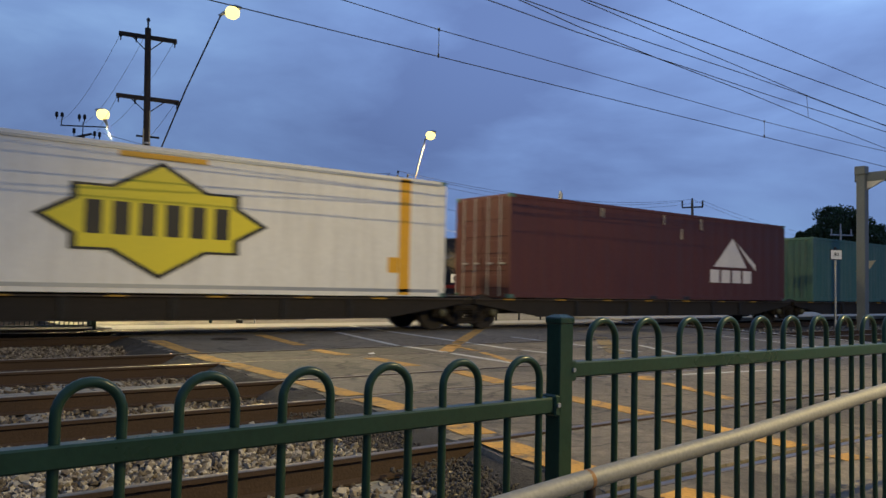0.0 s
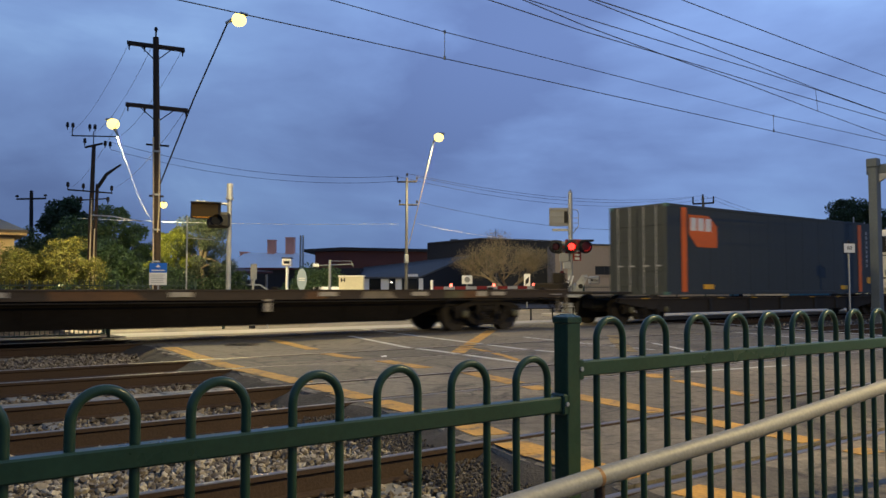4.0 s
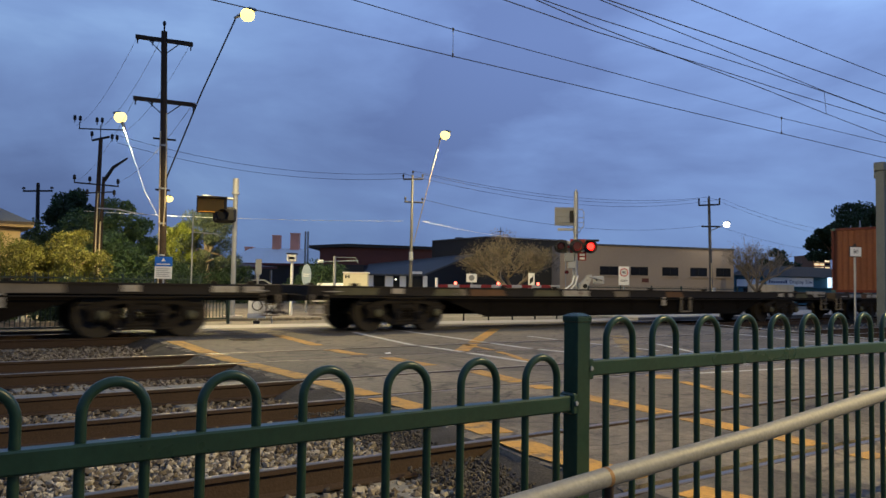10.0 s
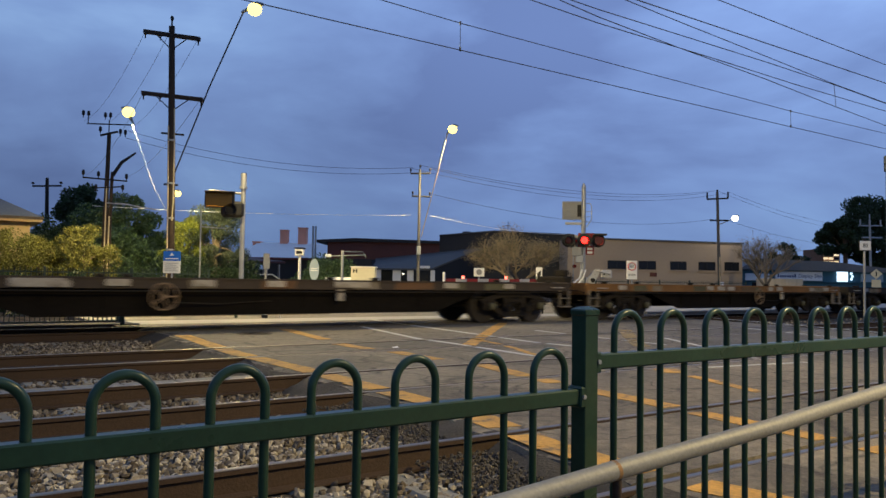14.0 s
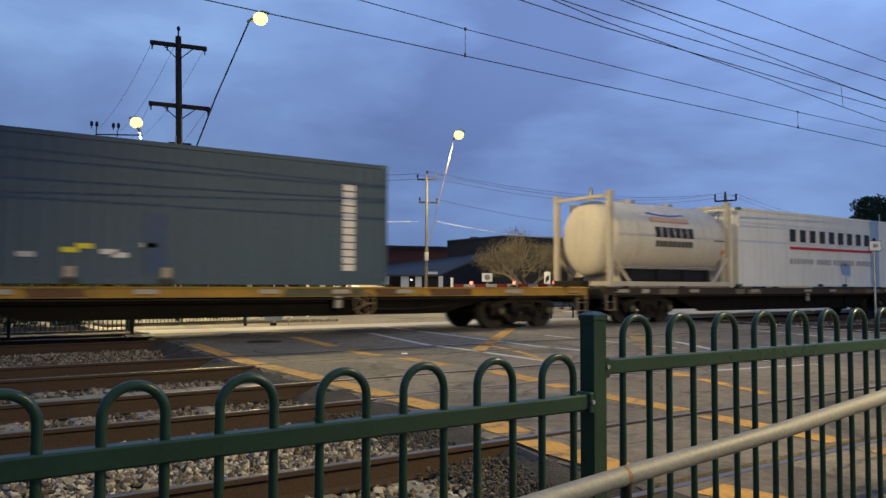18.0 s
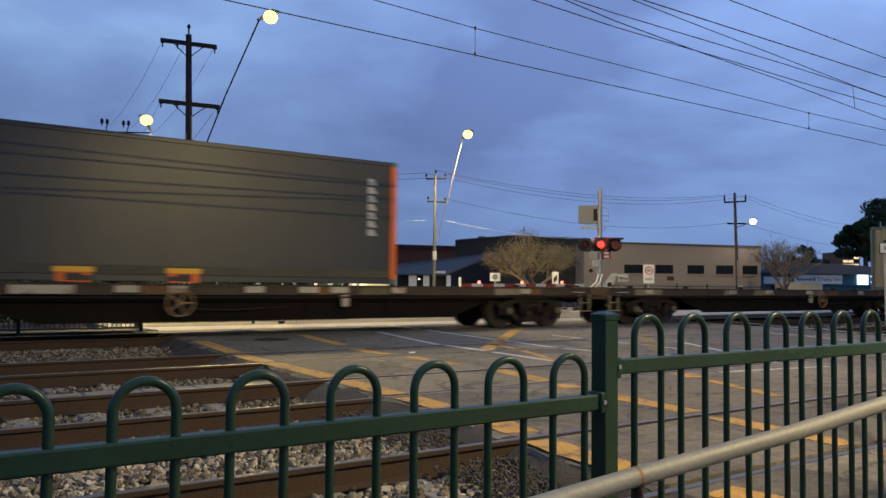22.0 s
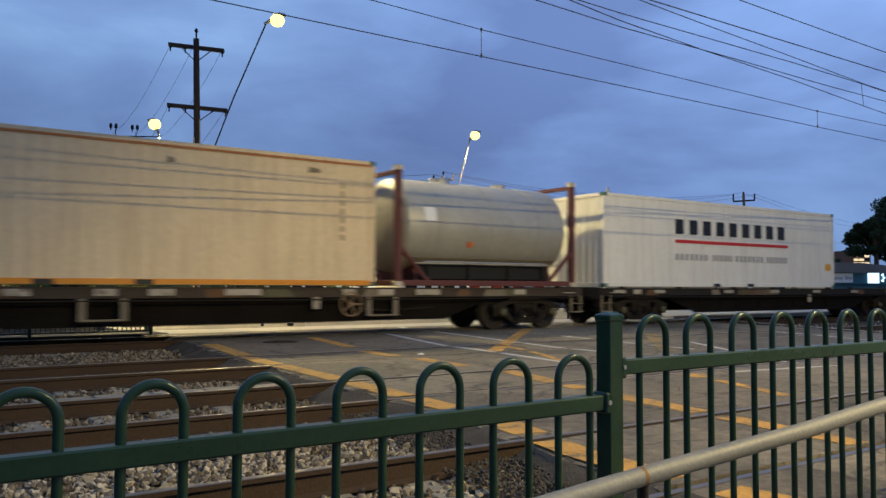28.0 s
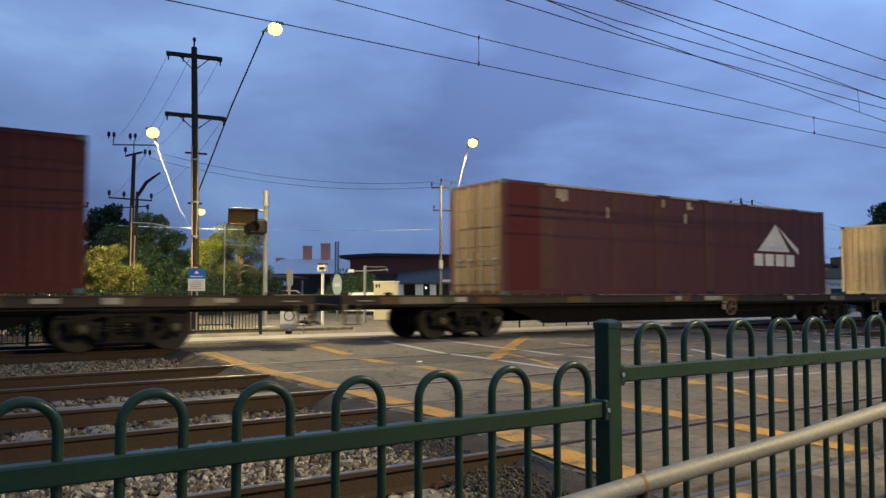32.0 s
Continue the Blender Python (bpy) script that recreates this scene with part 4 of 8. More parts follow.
def coupler(wagon, x, s):
    g = cached(("coupler", s), lambda: Geo().bev(-0.32, 0.32, -0.09, 0.09, 0.72, 0.9, 0.02).bev(s * 0.26 - 0.14, s * 0.26 + 0.14, -0.17, 0.17, 0.66, 0.96, 0.04)
               .path([(s * 0.1, -0.35, 0.85), (s * 0.25, -0.38, 0.5), (s * 0.45, -0.36, 0.42)], 0.03, 8).mesh("coupler"))
    part("coupler", g, M_under, wagon, at=pose(x, 0, 0))


def handwheel(wagon, x, z=0.72):
    def make():
        g = Geo()
        ring = [(0.27 * math.cos(6.28318 * k / 20), 0, 0.27 * math.sin(6.28318 * k / 20)) for k in range(21)]
        g.path(ring, 0.018, 8, False).tube((0, -0.03, 0), (0, 0.1, 0), 0.05, n=10)
        for k in range(5):
            a = 6.28318 * k / 5
            g.tube((0, 0, 0), (0.27 * math.cos(a), 0, 0.27 * math.sin(a)), 0.018, n=6)
        return g.mesh("brake_wheel")
    part("brake_wheel", cached("handwheel", make), M_brake, wagon, "spoked brown hand brake wheel", at=pose(x, -1.27, z))


def flat_wagon(u0, u1, b0, b1, paint, label, seed, deck=1.1, boards=(), wheel=None, steps=(), stand=0):
    """A container flat from u0 to u1 along the train, bogies at b0 and b1."""
    rnd = random.Random(seed)
    girder = M_girder if seed == 13 else M_girder_black
    u = (u0 + u1) / 2
    half = (u1 - u0) / 2 - 0.42
    w = thing("flat_wagon", label, "railway wagon", pose(u, TRACK_Y, 0), "wagons of the freight train")
    MOVERS.append((w, u, TRACK_Y, 0))
    c0, c1 = b0 - u, b1 - u
    lo, hi = min(c0, c1), max(c0, c1)
    for s in (-1, 1):
        g, y0, y1 = Geo(), s * 1.22, s * 1.14
        g.prism([(-half, deck - 0.22), (-half, deck), (half, deck), (half, deck - 0.22)], "y", y0, y1)
        g.box(-half, half, min(s * 1.25, s * 1.13), max(s * 1.25, s * 1.13), deck - 0.03, deck + 0.0)
        part("side_sill", g, paint, w)
        in_by = 0.0 if girder is M_girder else 0.2
        keel = 0.46 if seed in (10, 13) else 0.34
        belly = [(lo + 1.28, deck - 0.221), (lo + 1.4, 0.74), (lo + 2.6, keel), (hi - 2.6, keel), (hi - 1.4, 0.74), (hi - 1.28, deck - 0.221)]
        part("fish_belly", Geo().prism(belly, "y", s * (1.195 - in_by), s * (1.165 - in_by)), girder, w, "grimy deep side girder")
        part("flange", Geo().box(lo + 2.6, hi - 2.6, min(s * (1.225 - in_by), s * (1.1 - in_by)), max(s * (1.225 - in_by), s * (1.1 - in_by)), keel - 0.015, keel + 0.002), girder, w)
        rib = cached("girder_rib" if girder is M_girder else "girder_rib_black", lambda: Geo().bev(-0.02, 0.02, -0.018, 0.018, 0.47, 0.9, 0.004).mesh("girder_rib"))
        x = lo + 2.8
        while x < hi - 2.6:
            part("girder_rib", rib, girder, w, at=pose(x, s * (1.208 - in_by), 0))
            x += rnd.choice((1.1, 1.6, 2.1))
    part("centre_sill", Geo().bev(-half + 0.2, half - 0.2, -0.22, 0.22, deck - 0.36, deck - 0.06, 0.02), M_dark, w)
    n = int(half / 0.95)
    me = cached("bearer", lambda: Geo().bev(-0.07, 0.07, -1.14, 1.14, -0.1, -0.008, 0.01).mesh("cross_bearer"))
    for k in range(-n, n + 1):
        part("cross_bearer", me, M_dark, w, at=pose(k * 0.95, 0, deck))
    part("deck_plate", Geo().box(-half, half, -1.12, 1.12, deck - 0.05, deck - 0.035), M_deck_dark, w)
    for s in (-1, 1):
        part("end_beam", Geo().bev(s * half - 0.08, s * half + 0.08, -1.2, 1.2, deck - 0.34, deck + 0.02, 0.02), paint, w)
        coupler(w, s * (half + 0.18), s)
        g = cached("end_step", lambda: Geo().bev(-0.2, -0.15, -0.03, 0.03, 0.44, 0.9, 0.006).bev(0.15, 0.2, -0.03, 0.03, 0.44, 0.9, 0.006).bev(-0.2, 0.2, -0.1, 0.05, 0.42, 0.45, 0.006).bev(-0.2, 0.2, -0.08, 0.03, 0.66, 0.685, 0.006).mesh("end_step"))
        part("end_step", g, M_worn_tan, w, "pale shunter's step", at=pose(s * (half - 0.18), -1.2, 0))
        g = cached("grab_iron", lambda: Geo().path([(-0.2, 0, -0.13), (-0.2, -0.05, -0.13), (0.2, -0.05, -0.13), (0.2, 0, -0.13)], 0.014, 6).mesh("grab_iron"))
        part("grab_iron", g, M_placard, w, at=pose(s * (half - 0.5), -1.25, deck))
        g = cached("air_hose", lambda: Geo().path([(0, 0, 0.86), (0.08, -0.02, 0.62), (0.2, 0, 0.44), (0.36, 0.04, 0.46)], 0.028, 8).mesh("air_hose"))
        part("air_hose", g, M_rubber, w, "black rubber brake hose", at=pose(s * (half + 0.1), -0.32 * s, 0, 0, 0, 0 if s > 0 else 180))
        g = cached("uncoupling_rod", lambda: Geo().path([(0, -1.16, 0.82), (0, -0.9, 0.88), (0, -0.1, 0.88), (0.14, 0, 0.93)], 0.016, 6).path([(0, -1.16, 0.82), (-0.02, -1.18, 0.62)], 0.016, 6).mesh("uncoupling_rod"))
        part("uncoupling_rod", g, M_under, w, at=pose(s * (half + 0.13), 0, 0))
    if stand:
        x = half + 0.12
        part("brake_stand", Geo().bev(x - 0.05, x + 0.32, -0.95, 0.3, deck - 0.12, deck + 0.2, 0.04).bev(x + 0.02, x + 0.25, -0.85, -0.45, deck + 0.19, deck + 0.2 + 0.2 * stand, 0.03), M_under, w, "dark raised hand brake stand")
        ring = [(x + 0.38, -0.65 + 0.2 * math.cos(6.28318 * k / 16), deck + 0.12 + 0.2 * math.sin(6.28318 * k / 16)) for k in range(17)]
        part("hand_wheel", Geo().path(ring, 0.016, 6, False).tube((x + 0.25, -0.65, deck + 0.12), (x + 0.4, -0.65, deck + 0.12), 0.03, n=8), M_under, w)
    for b in (c0, c1):
        bogie(w, b, u)
        part("stake_pocket", Geo().bev(b - 0.55, b - 0.2, -1.265, -1.252, deck - 0.17, deck - 0.04, 0.004), M_placard, w)
    for x, wide in boards:
        part("number_board", Geo().bev(x - wide / 2, x + wide / 2, -1.268, -1.252, deck - 0.17 - 0.03 * (wide > 1), deck - 0.035, 0.004), M_placard, w, "faded pale board")
    if not boards:
        plate = cached("placard", lambda: Geo().bev(-0.24, 0.24, -0.008, 0.008, -0.05, 0.05, 0.003).mesh("placard"))
        x = -half + 0.7
        while x < half - 0.5:
            part("reflector", plate, M_placard, w, at=pose(x, -1.258, deck - 0.1))
            x += rnd.choice((1.75, 2.6, 3.4))
    for k in range(9):
        x, wide = rnd.uniform(-half + 0.5, half - 1.5), rnd.uniform(0.4, 1.3)
        tone = rnd.choice((M_worn_tan, M_worn_olive, M_worn_rust, M_worn_rust))
        part("worn_patch", Geo().prism([(x, deck - 0.21), (x + wide, deck - 0.2), (x + wide * rnd.uniform(0.8, 1.1), deck - 0.035), (x + rnd.uniform(-0.1, 0.1), deck - 0.04)], "y", -1.2245, -1.219), tone, w, "patch of worn paint")
    if wheel is not None:
        handwheel(w, wheel, 0.72)
        part("brake_chain", Geo().path([(wheel + 0.1, -1.2, 0.6), (wheel + 1.2, -1.1, 0.56), (wheel + 2.4, -1.0, 0.62)], 0.015, 6), M_under, w)
    xg = rnd.uniform(1.0, 3.0)
    part("load_gauge", Geo().bev(xg, xg + 0.16, -1.235, -1.17, 0.62, 0.89, 0.004), M_placard, w, "pale upright plate on the girder")
    part("pipe", Geo().path([(-half + 0.3, -1.24, deck - 0.26), (-half * 0.4, -1.24, deck - 0.27), (half * 0.4, -1.24, deck - 0.27), (half - 0.3, -1.24, deck - 0.26)], 0.018, 6), M_under, w)
    for x, wide in steps:
        part("step", Geo().bev(x, x + 0.12, -1.25, -1.21, 0.46, deck - 0.22, 0.006).bev(x + wide - 0.12, x + wide, -1.25, -1.21, 0.46, deck - 0.22, 0.006).bev(x, x + wide, -1.3, -1.2, 0.44, 0.475, 0.006), M_worn_tan, w, "pale steel step")
    if seed == 5:
        part("number_board", Geo().bev(-70.35 - u, -68.98 - u, -1.27, -1.23, deck - 0.06, deck + 0.05, 0.006), M_placard, w, "long pale board at the end of the deck")
        part("bracket", Geo().bev(-78.2 - u, -78.12 - u, -1.24, -1.18, 0.42, 0.9, 0.006).bev(-77.72 - u, -77.64 - u, -1.24, -1.18, 0.42, 0.9, 0.006).bev(-78.2 - u, -77.64 - u, -1.24, -1.18, 0.4, 0.45, 0.006), M_worn_tan, w, "pale square step under the sill")
    part("brake_cylinder", Geo().tube((-0.6, -0.5, 0.62), (0.2, -0.5, 0.62), 0.17, n=14), M_under, w)
    part("air_tank", Geo().tube((1.2, -0.45, 0.6), (2.2, -0.45, 0.6), 0.19, n=14), M_under, w)
    lock = cached("lock", lambda: Geo().bev(-0.09, 0.09, -0.06, 0.06, 0, 0.07, 0.015).mesh("twist_lock"))
    for k in (-0.9, -0.32, 0.3, 0.92):
        for s in (-1, 1):
            part("twist_lock", lock, M_under, w, at=pose(k * half, s * 1.13, deck))
    return w


def skeletal_wagon(u0, u1, bogies, label):
    """One platform of a low articulated wagon."""
    u, deck = (u0 + u1) / 2, 0.86
    half = (u1 - u0) / 2 - 0.2
    w = thing("skeletal_wagon", label, "railway wagon", pose(u, TRACK_Y, 0), "wagons of the freight train")
    MOVERS.append((w, u, TRACK_Y, 0))
    for s in (-1, 1):
        part("side_sill", Geo().prism([(-half, deck - 0.16), (-half, deck - 0.03), (half, deck - 0.03), (half, deck - 0.16), (half - 2.4, 0.35), (-half + 2.4, 0.35)], "y", s * 1.18, s * 1.08), M_deck_dark, w)
        part("flange", Geo().box(-half, half, min(s * 1.24, s * 1.1), max(s * 1.24, s * 1.1), deck - 0.055, deck - 0.025), M_deck_brown, w)
        part("flange", Geo().box(-half + 2.4, half - 2.4, min(s * 1.22, s * 1.08), max(s * 1.22, s * 1.08), 0.335, 0.352), M_deck_dark, w)
        for x in (-4.1, -1.7, 0.4, 2.9, 4.6):
            part("stiffener", cached("stiffener", lambda: Geo().bev(-0.07, 0.07, -0.03, 0.03, 0.36, 0.8, 0.008).mesh("stiffener")), M_dark, w, at=pose(x, s * 1.205, 0))
    part("centre_sill", Geo().bev(-half - 0.1, half + 0.1, -0.25, 0.25, 0.5, deck - 0.06, 0.03), M_dark, w)
    for k in range(-5, 6):
        part("cross_bearer", Geo().bev(k * 1.35 - 0.08, k * 1.35 + 0.08, -1.1, 1.1, deck - 0.2, deck - 0.04, 0.01), M_dark, w)
    for k in range(7):
        x = -half + 1.2 + k * 2.05
        part("reflector", Geo().bev(x - 0.2, x + 0.2, -1.256, -1.244, deck - 0.056, deck - 0.02, 0.002), M_deck_yellow, w, "yellow reflector strip")
    for b in bogies:
        bogie(w, b - u, u)
        part("pivot", Geo().bev(b - u - 0.5, b - u + 0.5, -0.8, 0.8, 0.84, 0.9, 0.02), M_dark, w)
    return w


skeletal_wagon(30.0, 46.6, [46.6], "dark low skeletal wagon carrying a green container")
skeletal_wagon(13.45, 30.0, [30.0], "dark low skeletal wagon carrying a plum container")
skeletal_wagon(-3.15, 13.45, [13.45], "dark low skeletal wagon carrying a white refrigerated container")
end_wagon = skeletal_wagon(-21.2, -3.15, [-3.15, -19.53], "dark low skeletal wagon carrying a charcoal container")
coupler(end_wagon, -22.4 + 12.18, -1)
part("end_platform", Geo().bev(-10.0, -8.2, -1.2, 1.2, 0.96, 1.04, 0.02), M_deck_dark, end_wagon)

flat_wagon(-46.85, -22.9, -43.51, -26.19, M_deck_brown, "empty long container flat wagon with a brown sill", 3, boards=(), wheel=None, steps=(), stand=1.5)
flat_wagon(-68.4, -46.85, -64.96, -50.1, M_deck_brown, "brown container flat wagon carrying a maroon container", 4, boards=((-8.88, 0.94), (-7.08, 0.68), (0.01, 0.4), (1.51, 0.3), (2.0, 0.57), (3.15, 0.42), (3.9, 0.3), (5.5, 0.3), (7.62, 0.33), (9.43, 0.44)), wheel=-2.2, steps=((1.64, 0.86),))
flat_wagon(-92.1, -68.4, -89.0, -71.83, M_deck_dark, "empty dark grimy container flat wagon", 5, boards=((-2.89, 1.09), (8.72, 0.3), (10.53, 0.3)), wheel=None, steps=())
flat_wagon(-108.1, -92.1, -106.0, -95.3, M_deck_dark, "empty short dark container flat wagon", 6, boards=((6.34, 0.56), (6.96, 0.41)), wheel=None, steps=())
flat_wagon(-123.3, -108.1, -121.1, -110.27, M_sill_ochre, "empty short brown container flat wagon", 7, boards=((-1.38, 0.35), (-0.76, 0.4), (-0.22, 0.42), (2.24, 0.3), (2.81, 0.38), (6.08, 0.39)), wheel=1.5, steps=((6.54, 0.69),))
flat_wagon(-142.6, -123.3, -140.2, -125.66, M_deck_brown, "empty brown container flat wagon", 8, boards=((-4.51, 1.03), (-3.14, 0.45), (-1.43, 0.47), (0.17, 0.43), (2.09, 0.95), (4.96, 0.46)), wheel=-2.25, steps=(), stand=1)
flat_wagon(-162.9, -142.6, -160.4, -145.08, M_deck_brown, "brown container flat wagon with a tank and a white container", 9, boards=(), wheel=None, steps=())
flat_wagon(-182.8, -162.9, -180.37, -165.6, M_deck_yellow, "yellow container flat wagon carrying a slate blue container", 10, boards=(), wheel=2.14, steps=(), stand=0.5)
flat_wagon(-202.7, -182.8, -200.2, -185.3, M_deck_brown, "empty brown container flat wagon with white plates", 11, boards=((-3.67, 0.45), (-1.55, 0.41), (1.03, 0.44), (4.68, 0.38)), wheel=1.9, steps=())
flat_wagon(-222.4, -202.7, -220.0, -205.2, M_deck_brown, "brown container flat wagon carrying a charcoal container", 12, boards=((-4.76, 1.09), (-3.27, 0.46), (-2.28, 0.36), (-0.66, 0.42), (0.6, 0.46), (1.37, 0.46), (2.96, 0.37)), wheel=-2.23, steps=())
flat_wagon(-242.2, -222.4, -239.9, -225.05, M_deck_brown, "empty brown container flat wagon with a brake wheel", 13, boards=((-3.74, 0.32), (-3.18, 0.65), (-0.68, 0.45), (1.56, 0.38), (3.04, 0.62), (4.41, 1.19)), wheel=-1.71, steps=())
flat_wagon(-261.5, -242.2, -259.25, -244.5, M_deck_dark, "dark container flat wagon carrying a white container", 14, boards=(), wheel=None, steps=())
flat_wagon(-282.2, -261.5, -278.85, -263.8, M_deck_brown, "brown container flat wagon with a tank and a cream container", 15, boards=((-4.16, 0.43), (-2.65, 0.41), (-1.6, 0.5), (0.08, 0.79), (2.59, 0.31), (3.57, 0.41), (4.76, 0.69)), wheel=2.64, steps=((-3.12, 0.88), (3.06, 0.84)))
flat_wagon(-306.9, -282.2, -302.85, -285.6, M_deck_brown, "long brown container flat wagon carrying a plum container", 16, boards=((-0.31, 0.3), (1.43, 0.89), (5.75, 0.39)), wheel=2.33, steps=())
flat_wagon(-331.0, -306.9, -327.5, -311.16, M_deck_brown, "long brown container flat wagon carrying a maroon container", 17, boards=(), wheel=None, steps=())


def corrugation(length, pitch, depth):
    n = int(length / pitch)
    p = length / n
    prof = []
    for i in range(n):
        x = -length / 2 + i * p
        prof += [(x, 0), (x + p * 0.28, 0), (x + p * 0.40, depth), (x + p * 0.72, depth), (x + p * 0.84, 0)]
    return prof + [(length / 2, 0)]


def container(u0, u1, zb, height, paint, label, side="corrugated", end="panel", post=None, rail=None, pockets=True, door_paint=None, category="shipping container", end_paint=None):
    """A freight container, its rear end towards the coming wagons. Origin at the middle of its base."""
    u, L, H = (u0 + u1) / 2, u1 - u0, height
    h, Wd = L / 2, 1.219
    c = thing("freight_container", label, category, pose(u, TRACK_Y, zb), "load of the freight train")
    MOVERS.append((c, u, TRACK_Y, zb))
    post, rail = post or paint, rail or paint
    for s in (-1, 1):
        y = s * Wd
        inner = s * (Wd - 0.02)
        if side == "corrugated":
            prof = [(a, -Wd + 0.012 + d) for a, d in corrugation(L - 0.3, 0.278, 0.009)]
        elif side == "ribbed":
            prof = [(a, -Wd + 0.012 + d) for a, d in corrugation(L - 0.3, 0.61, 0.01)]
        else:
            prof = [(-h + 0.15, -Wd + 0.014), (h - 0.15, -Wd + 0.014)]
        g = Geo().sheet([(a, b if s < 0 else -b) for a, b in prof], 0.14, H - 0.1, 0.01 if s < 0 else -0.01)
        part("side_panel", g, paint, c)
        part("top_rail", Geo().bev(-h + 0.1, h - 0.1, min(y, y - s * 0.06), max(y, y - s * 0.06), H - 0.11, H - 0.01, 0.008), rail, c)
        part("bottom_rail", Geo().bev(-h + 0.1, h - 0.1, min(y, y - s * 0.06), max(y, y - s * 0.06), 0.02, 0.15, 0.008), rail, c)
        for e in (-1, 1):
            x = e * h
            part("corner_post", Geo().bev(min(x, x - e * 0.16), max(x, x - e * 0.16), min(y, y - s * 0.12), max(y, y - s * 0.12), 0.1, H - 0.1, 0.01), post, c)
            for z in (0, H - 0.118):
                part("corner_casting", cached("casting", lambda: Geo().bev(-0.089, 0.089, -0.081, 0.081, 0, 0.118, 0.012).mesh("corner_casting")), post, c, at=pose(x - e * 0.086, y - s * 0.078, z))
        if side == "flat":
            for k in range(1, int(L / 1.22)):
                x = -h + k * 1.22
                part("seam", Geo().box(x - 0.012, x + 0.012, min(y - s * 0.016, y - s * 0.009), max(y - s * 0.016, y - s * 0.009), 0.15, H - 0.11), paint, c)
    part("roof", Geo().box(-h + 0.1, h - 0.1, -Wd + 0.05, Wd - 0.05, H - 0.05, H - 0.02), paint, c)
    part("floor", Geo().box(-h + 0.1, h - 0.1, -Wd + 0.05, Wd - 0.05, 0.06, 0.13), M_dark, c)
    prof = [(a, h - 0.05 - d) for a, d in corrugation(2 * Wd - 0.26, 0.26, 0.03)]
    part("end_panel", Geo().sheet(prof, 0.12, H - 0.1, 0.01, "y", 1), paint, c)
    if end == "panel":
        part("end_panel", Geo().sheet([(a, -b) for a, b in prof], 0.12, H - 0.1, 0.01, "y", -1), end_paint or paint, c)
    elif end == "flat":
        part("end_panel", Geo().bev(-h + 0.02, -h + 0.06, -Wd + 0.12, Wd - 0.12, 0.12, H - 0.1, 0.008), end_paint or paint, c)
    elif end == "door":
        for s in (-1, 1):
            y0, y1 = (-Wd + 0.13, -0.015) if s < 0 else (0.015, Wd - 0.13)
            g = Geo().bev(-h + 0.03, -h + 0.07, y0, y1, 0.12, H - 0.12, 0.006)
            for k in range(5):
                z = 0.28 + k * (H - 0.5) / 5
                g.bev(-h + 0.005, -h + 0.035, y0 + 0.06, y1 - 0.06, z, z + (H - 0.5) / 5 - 0.12, 0.012)
            d = part("door", g, door_paint or paint, c)
            for y in (y0 + 0.28, y1 - 0.28):
                part("lock_rod", Geo().tube((-h - 0.02, y, 0.06), (-h - 0.02, y, H - 0.06), 0.017, n=8).bev(-h - 0.045, -h - 0.005, y - 0.2, y + 0.04, 0.95, 1.0, 0.006), M_galv2, d, "galvanised locking bar")
    part("sill", Geo().bev(-h + 0.02, -h + 0.1, -Wd + 0.1, Wd - 0.1, 0.0, 0.13, 0.01), rail, c)
    part("header", Geo().bev(-h + 0.02, -h + 0.1, -Wd + 0.1, Wd - 0.1, H - 0.12, H - 0.01, 0.01), rail, c)
    if pockets:
        for x in (-0.9, 0.9):
            part("fork_pocket", Geo().bev(x - 0.18, x + 0.18, -Wd - 0.01, -Wd + 0.05, 0.025, 0.125, 0.004), M_black, c)
    return c


def sign_on(c, name, pts, material, label="", out=0.0):
    """A flat shape on the near side: points (x, z) in the container's space."""
    return part(name, Geo().prism(pts, "y", -1.2195 - 0.004 - out, -1.2165 - out), material, c, label)


def bars_on(c, x0, x1, z0, z1, n, material, gap=0.3, out=0.0, name="lettering"):
    """Plain bars in place of lettering."""
    step = (x1 - x0) / n
    for k in range(n):
        a = x0 + k * step
        sign_on(c, name, [(a, z0), (a + step * (1 - gap), z0), (a + step * (1 - gap), z1), (a, z1)], material, out=out)


ZA, ZF = 0.86, 1.13
# teal, plum, white, charcoal on the low wagons
c = container(31.65, 46.2, ZA, 2.65, M_teal, "faded teal green container with peeling patches", "corrugated", "panel")
sign_on(c, "patch", [(-3.5, 1.3), (-2.2, 1.5), (-1.6, 1.9), (-3.0, 1.8)], M_logo_tan, "peeling tan patch")


def triangle_mark(c, x, z, w):
    sign_on(c, "emblem", [(x - 0.5 * w, z), (x + 0.28 * w, z), (x - 0.06 * w, z + 0.39 * w)], M_logo_white, "pale triangle emblem")
    sign_on(c, "emblem", [(x - 0.0 * w, z + 0.36 * w), (x + 0.08 * w, z + 0.31 * w), (x + 0.5 * w, z + 0.05 * w), (x + 0.5 * w, z - 0.03 * w), (x + 0.3 * w, z + 0.1 * w)], M_logo_white)
    bars_on(c, x - 0.58 * w, x + 0.44 * w, z - 0.21 * w, z - 0.04 * w, 4, M_logo_white, 0.2)


M_scuff = mat("bare_scuffed_paint", (0.36, 0.30, 0.22), 0.8, 0, 0.3, 30, 4, 0.1, (0.15, 0.08, 0.06), 0.35)


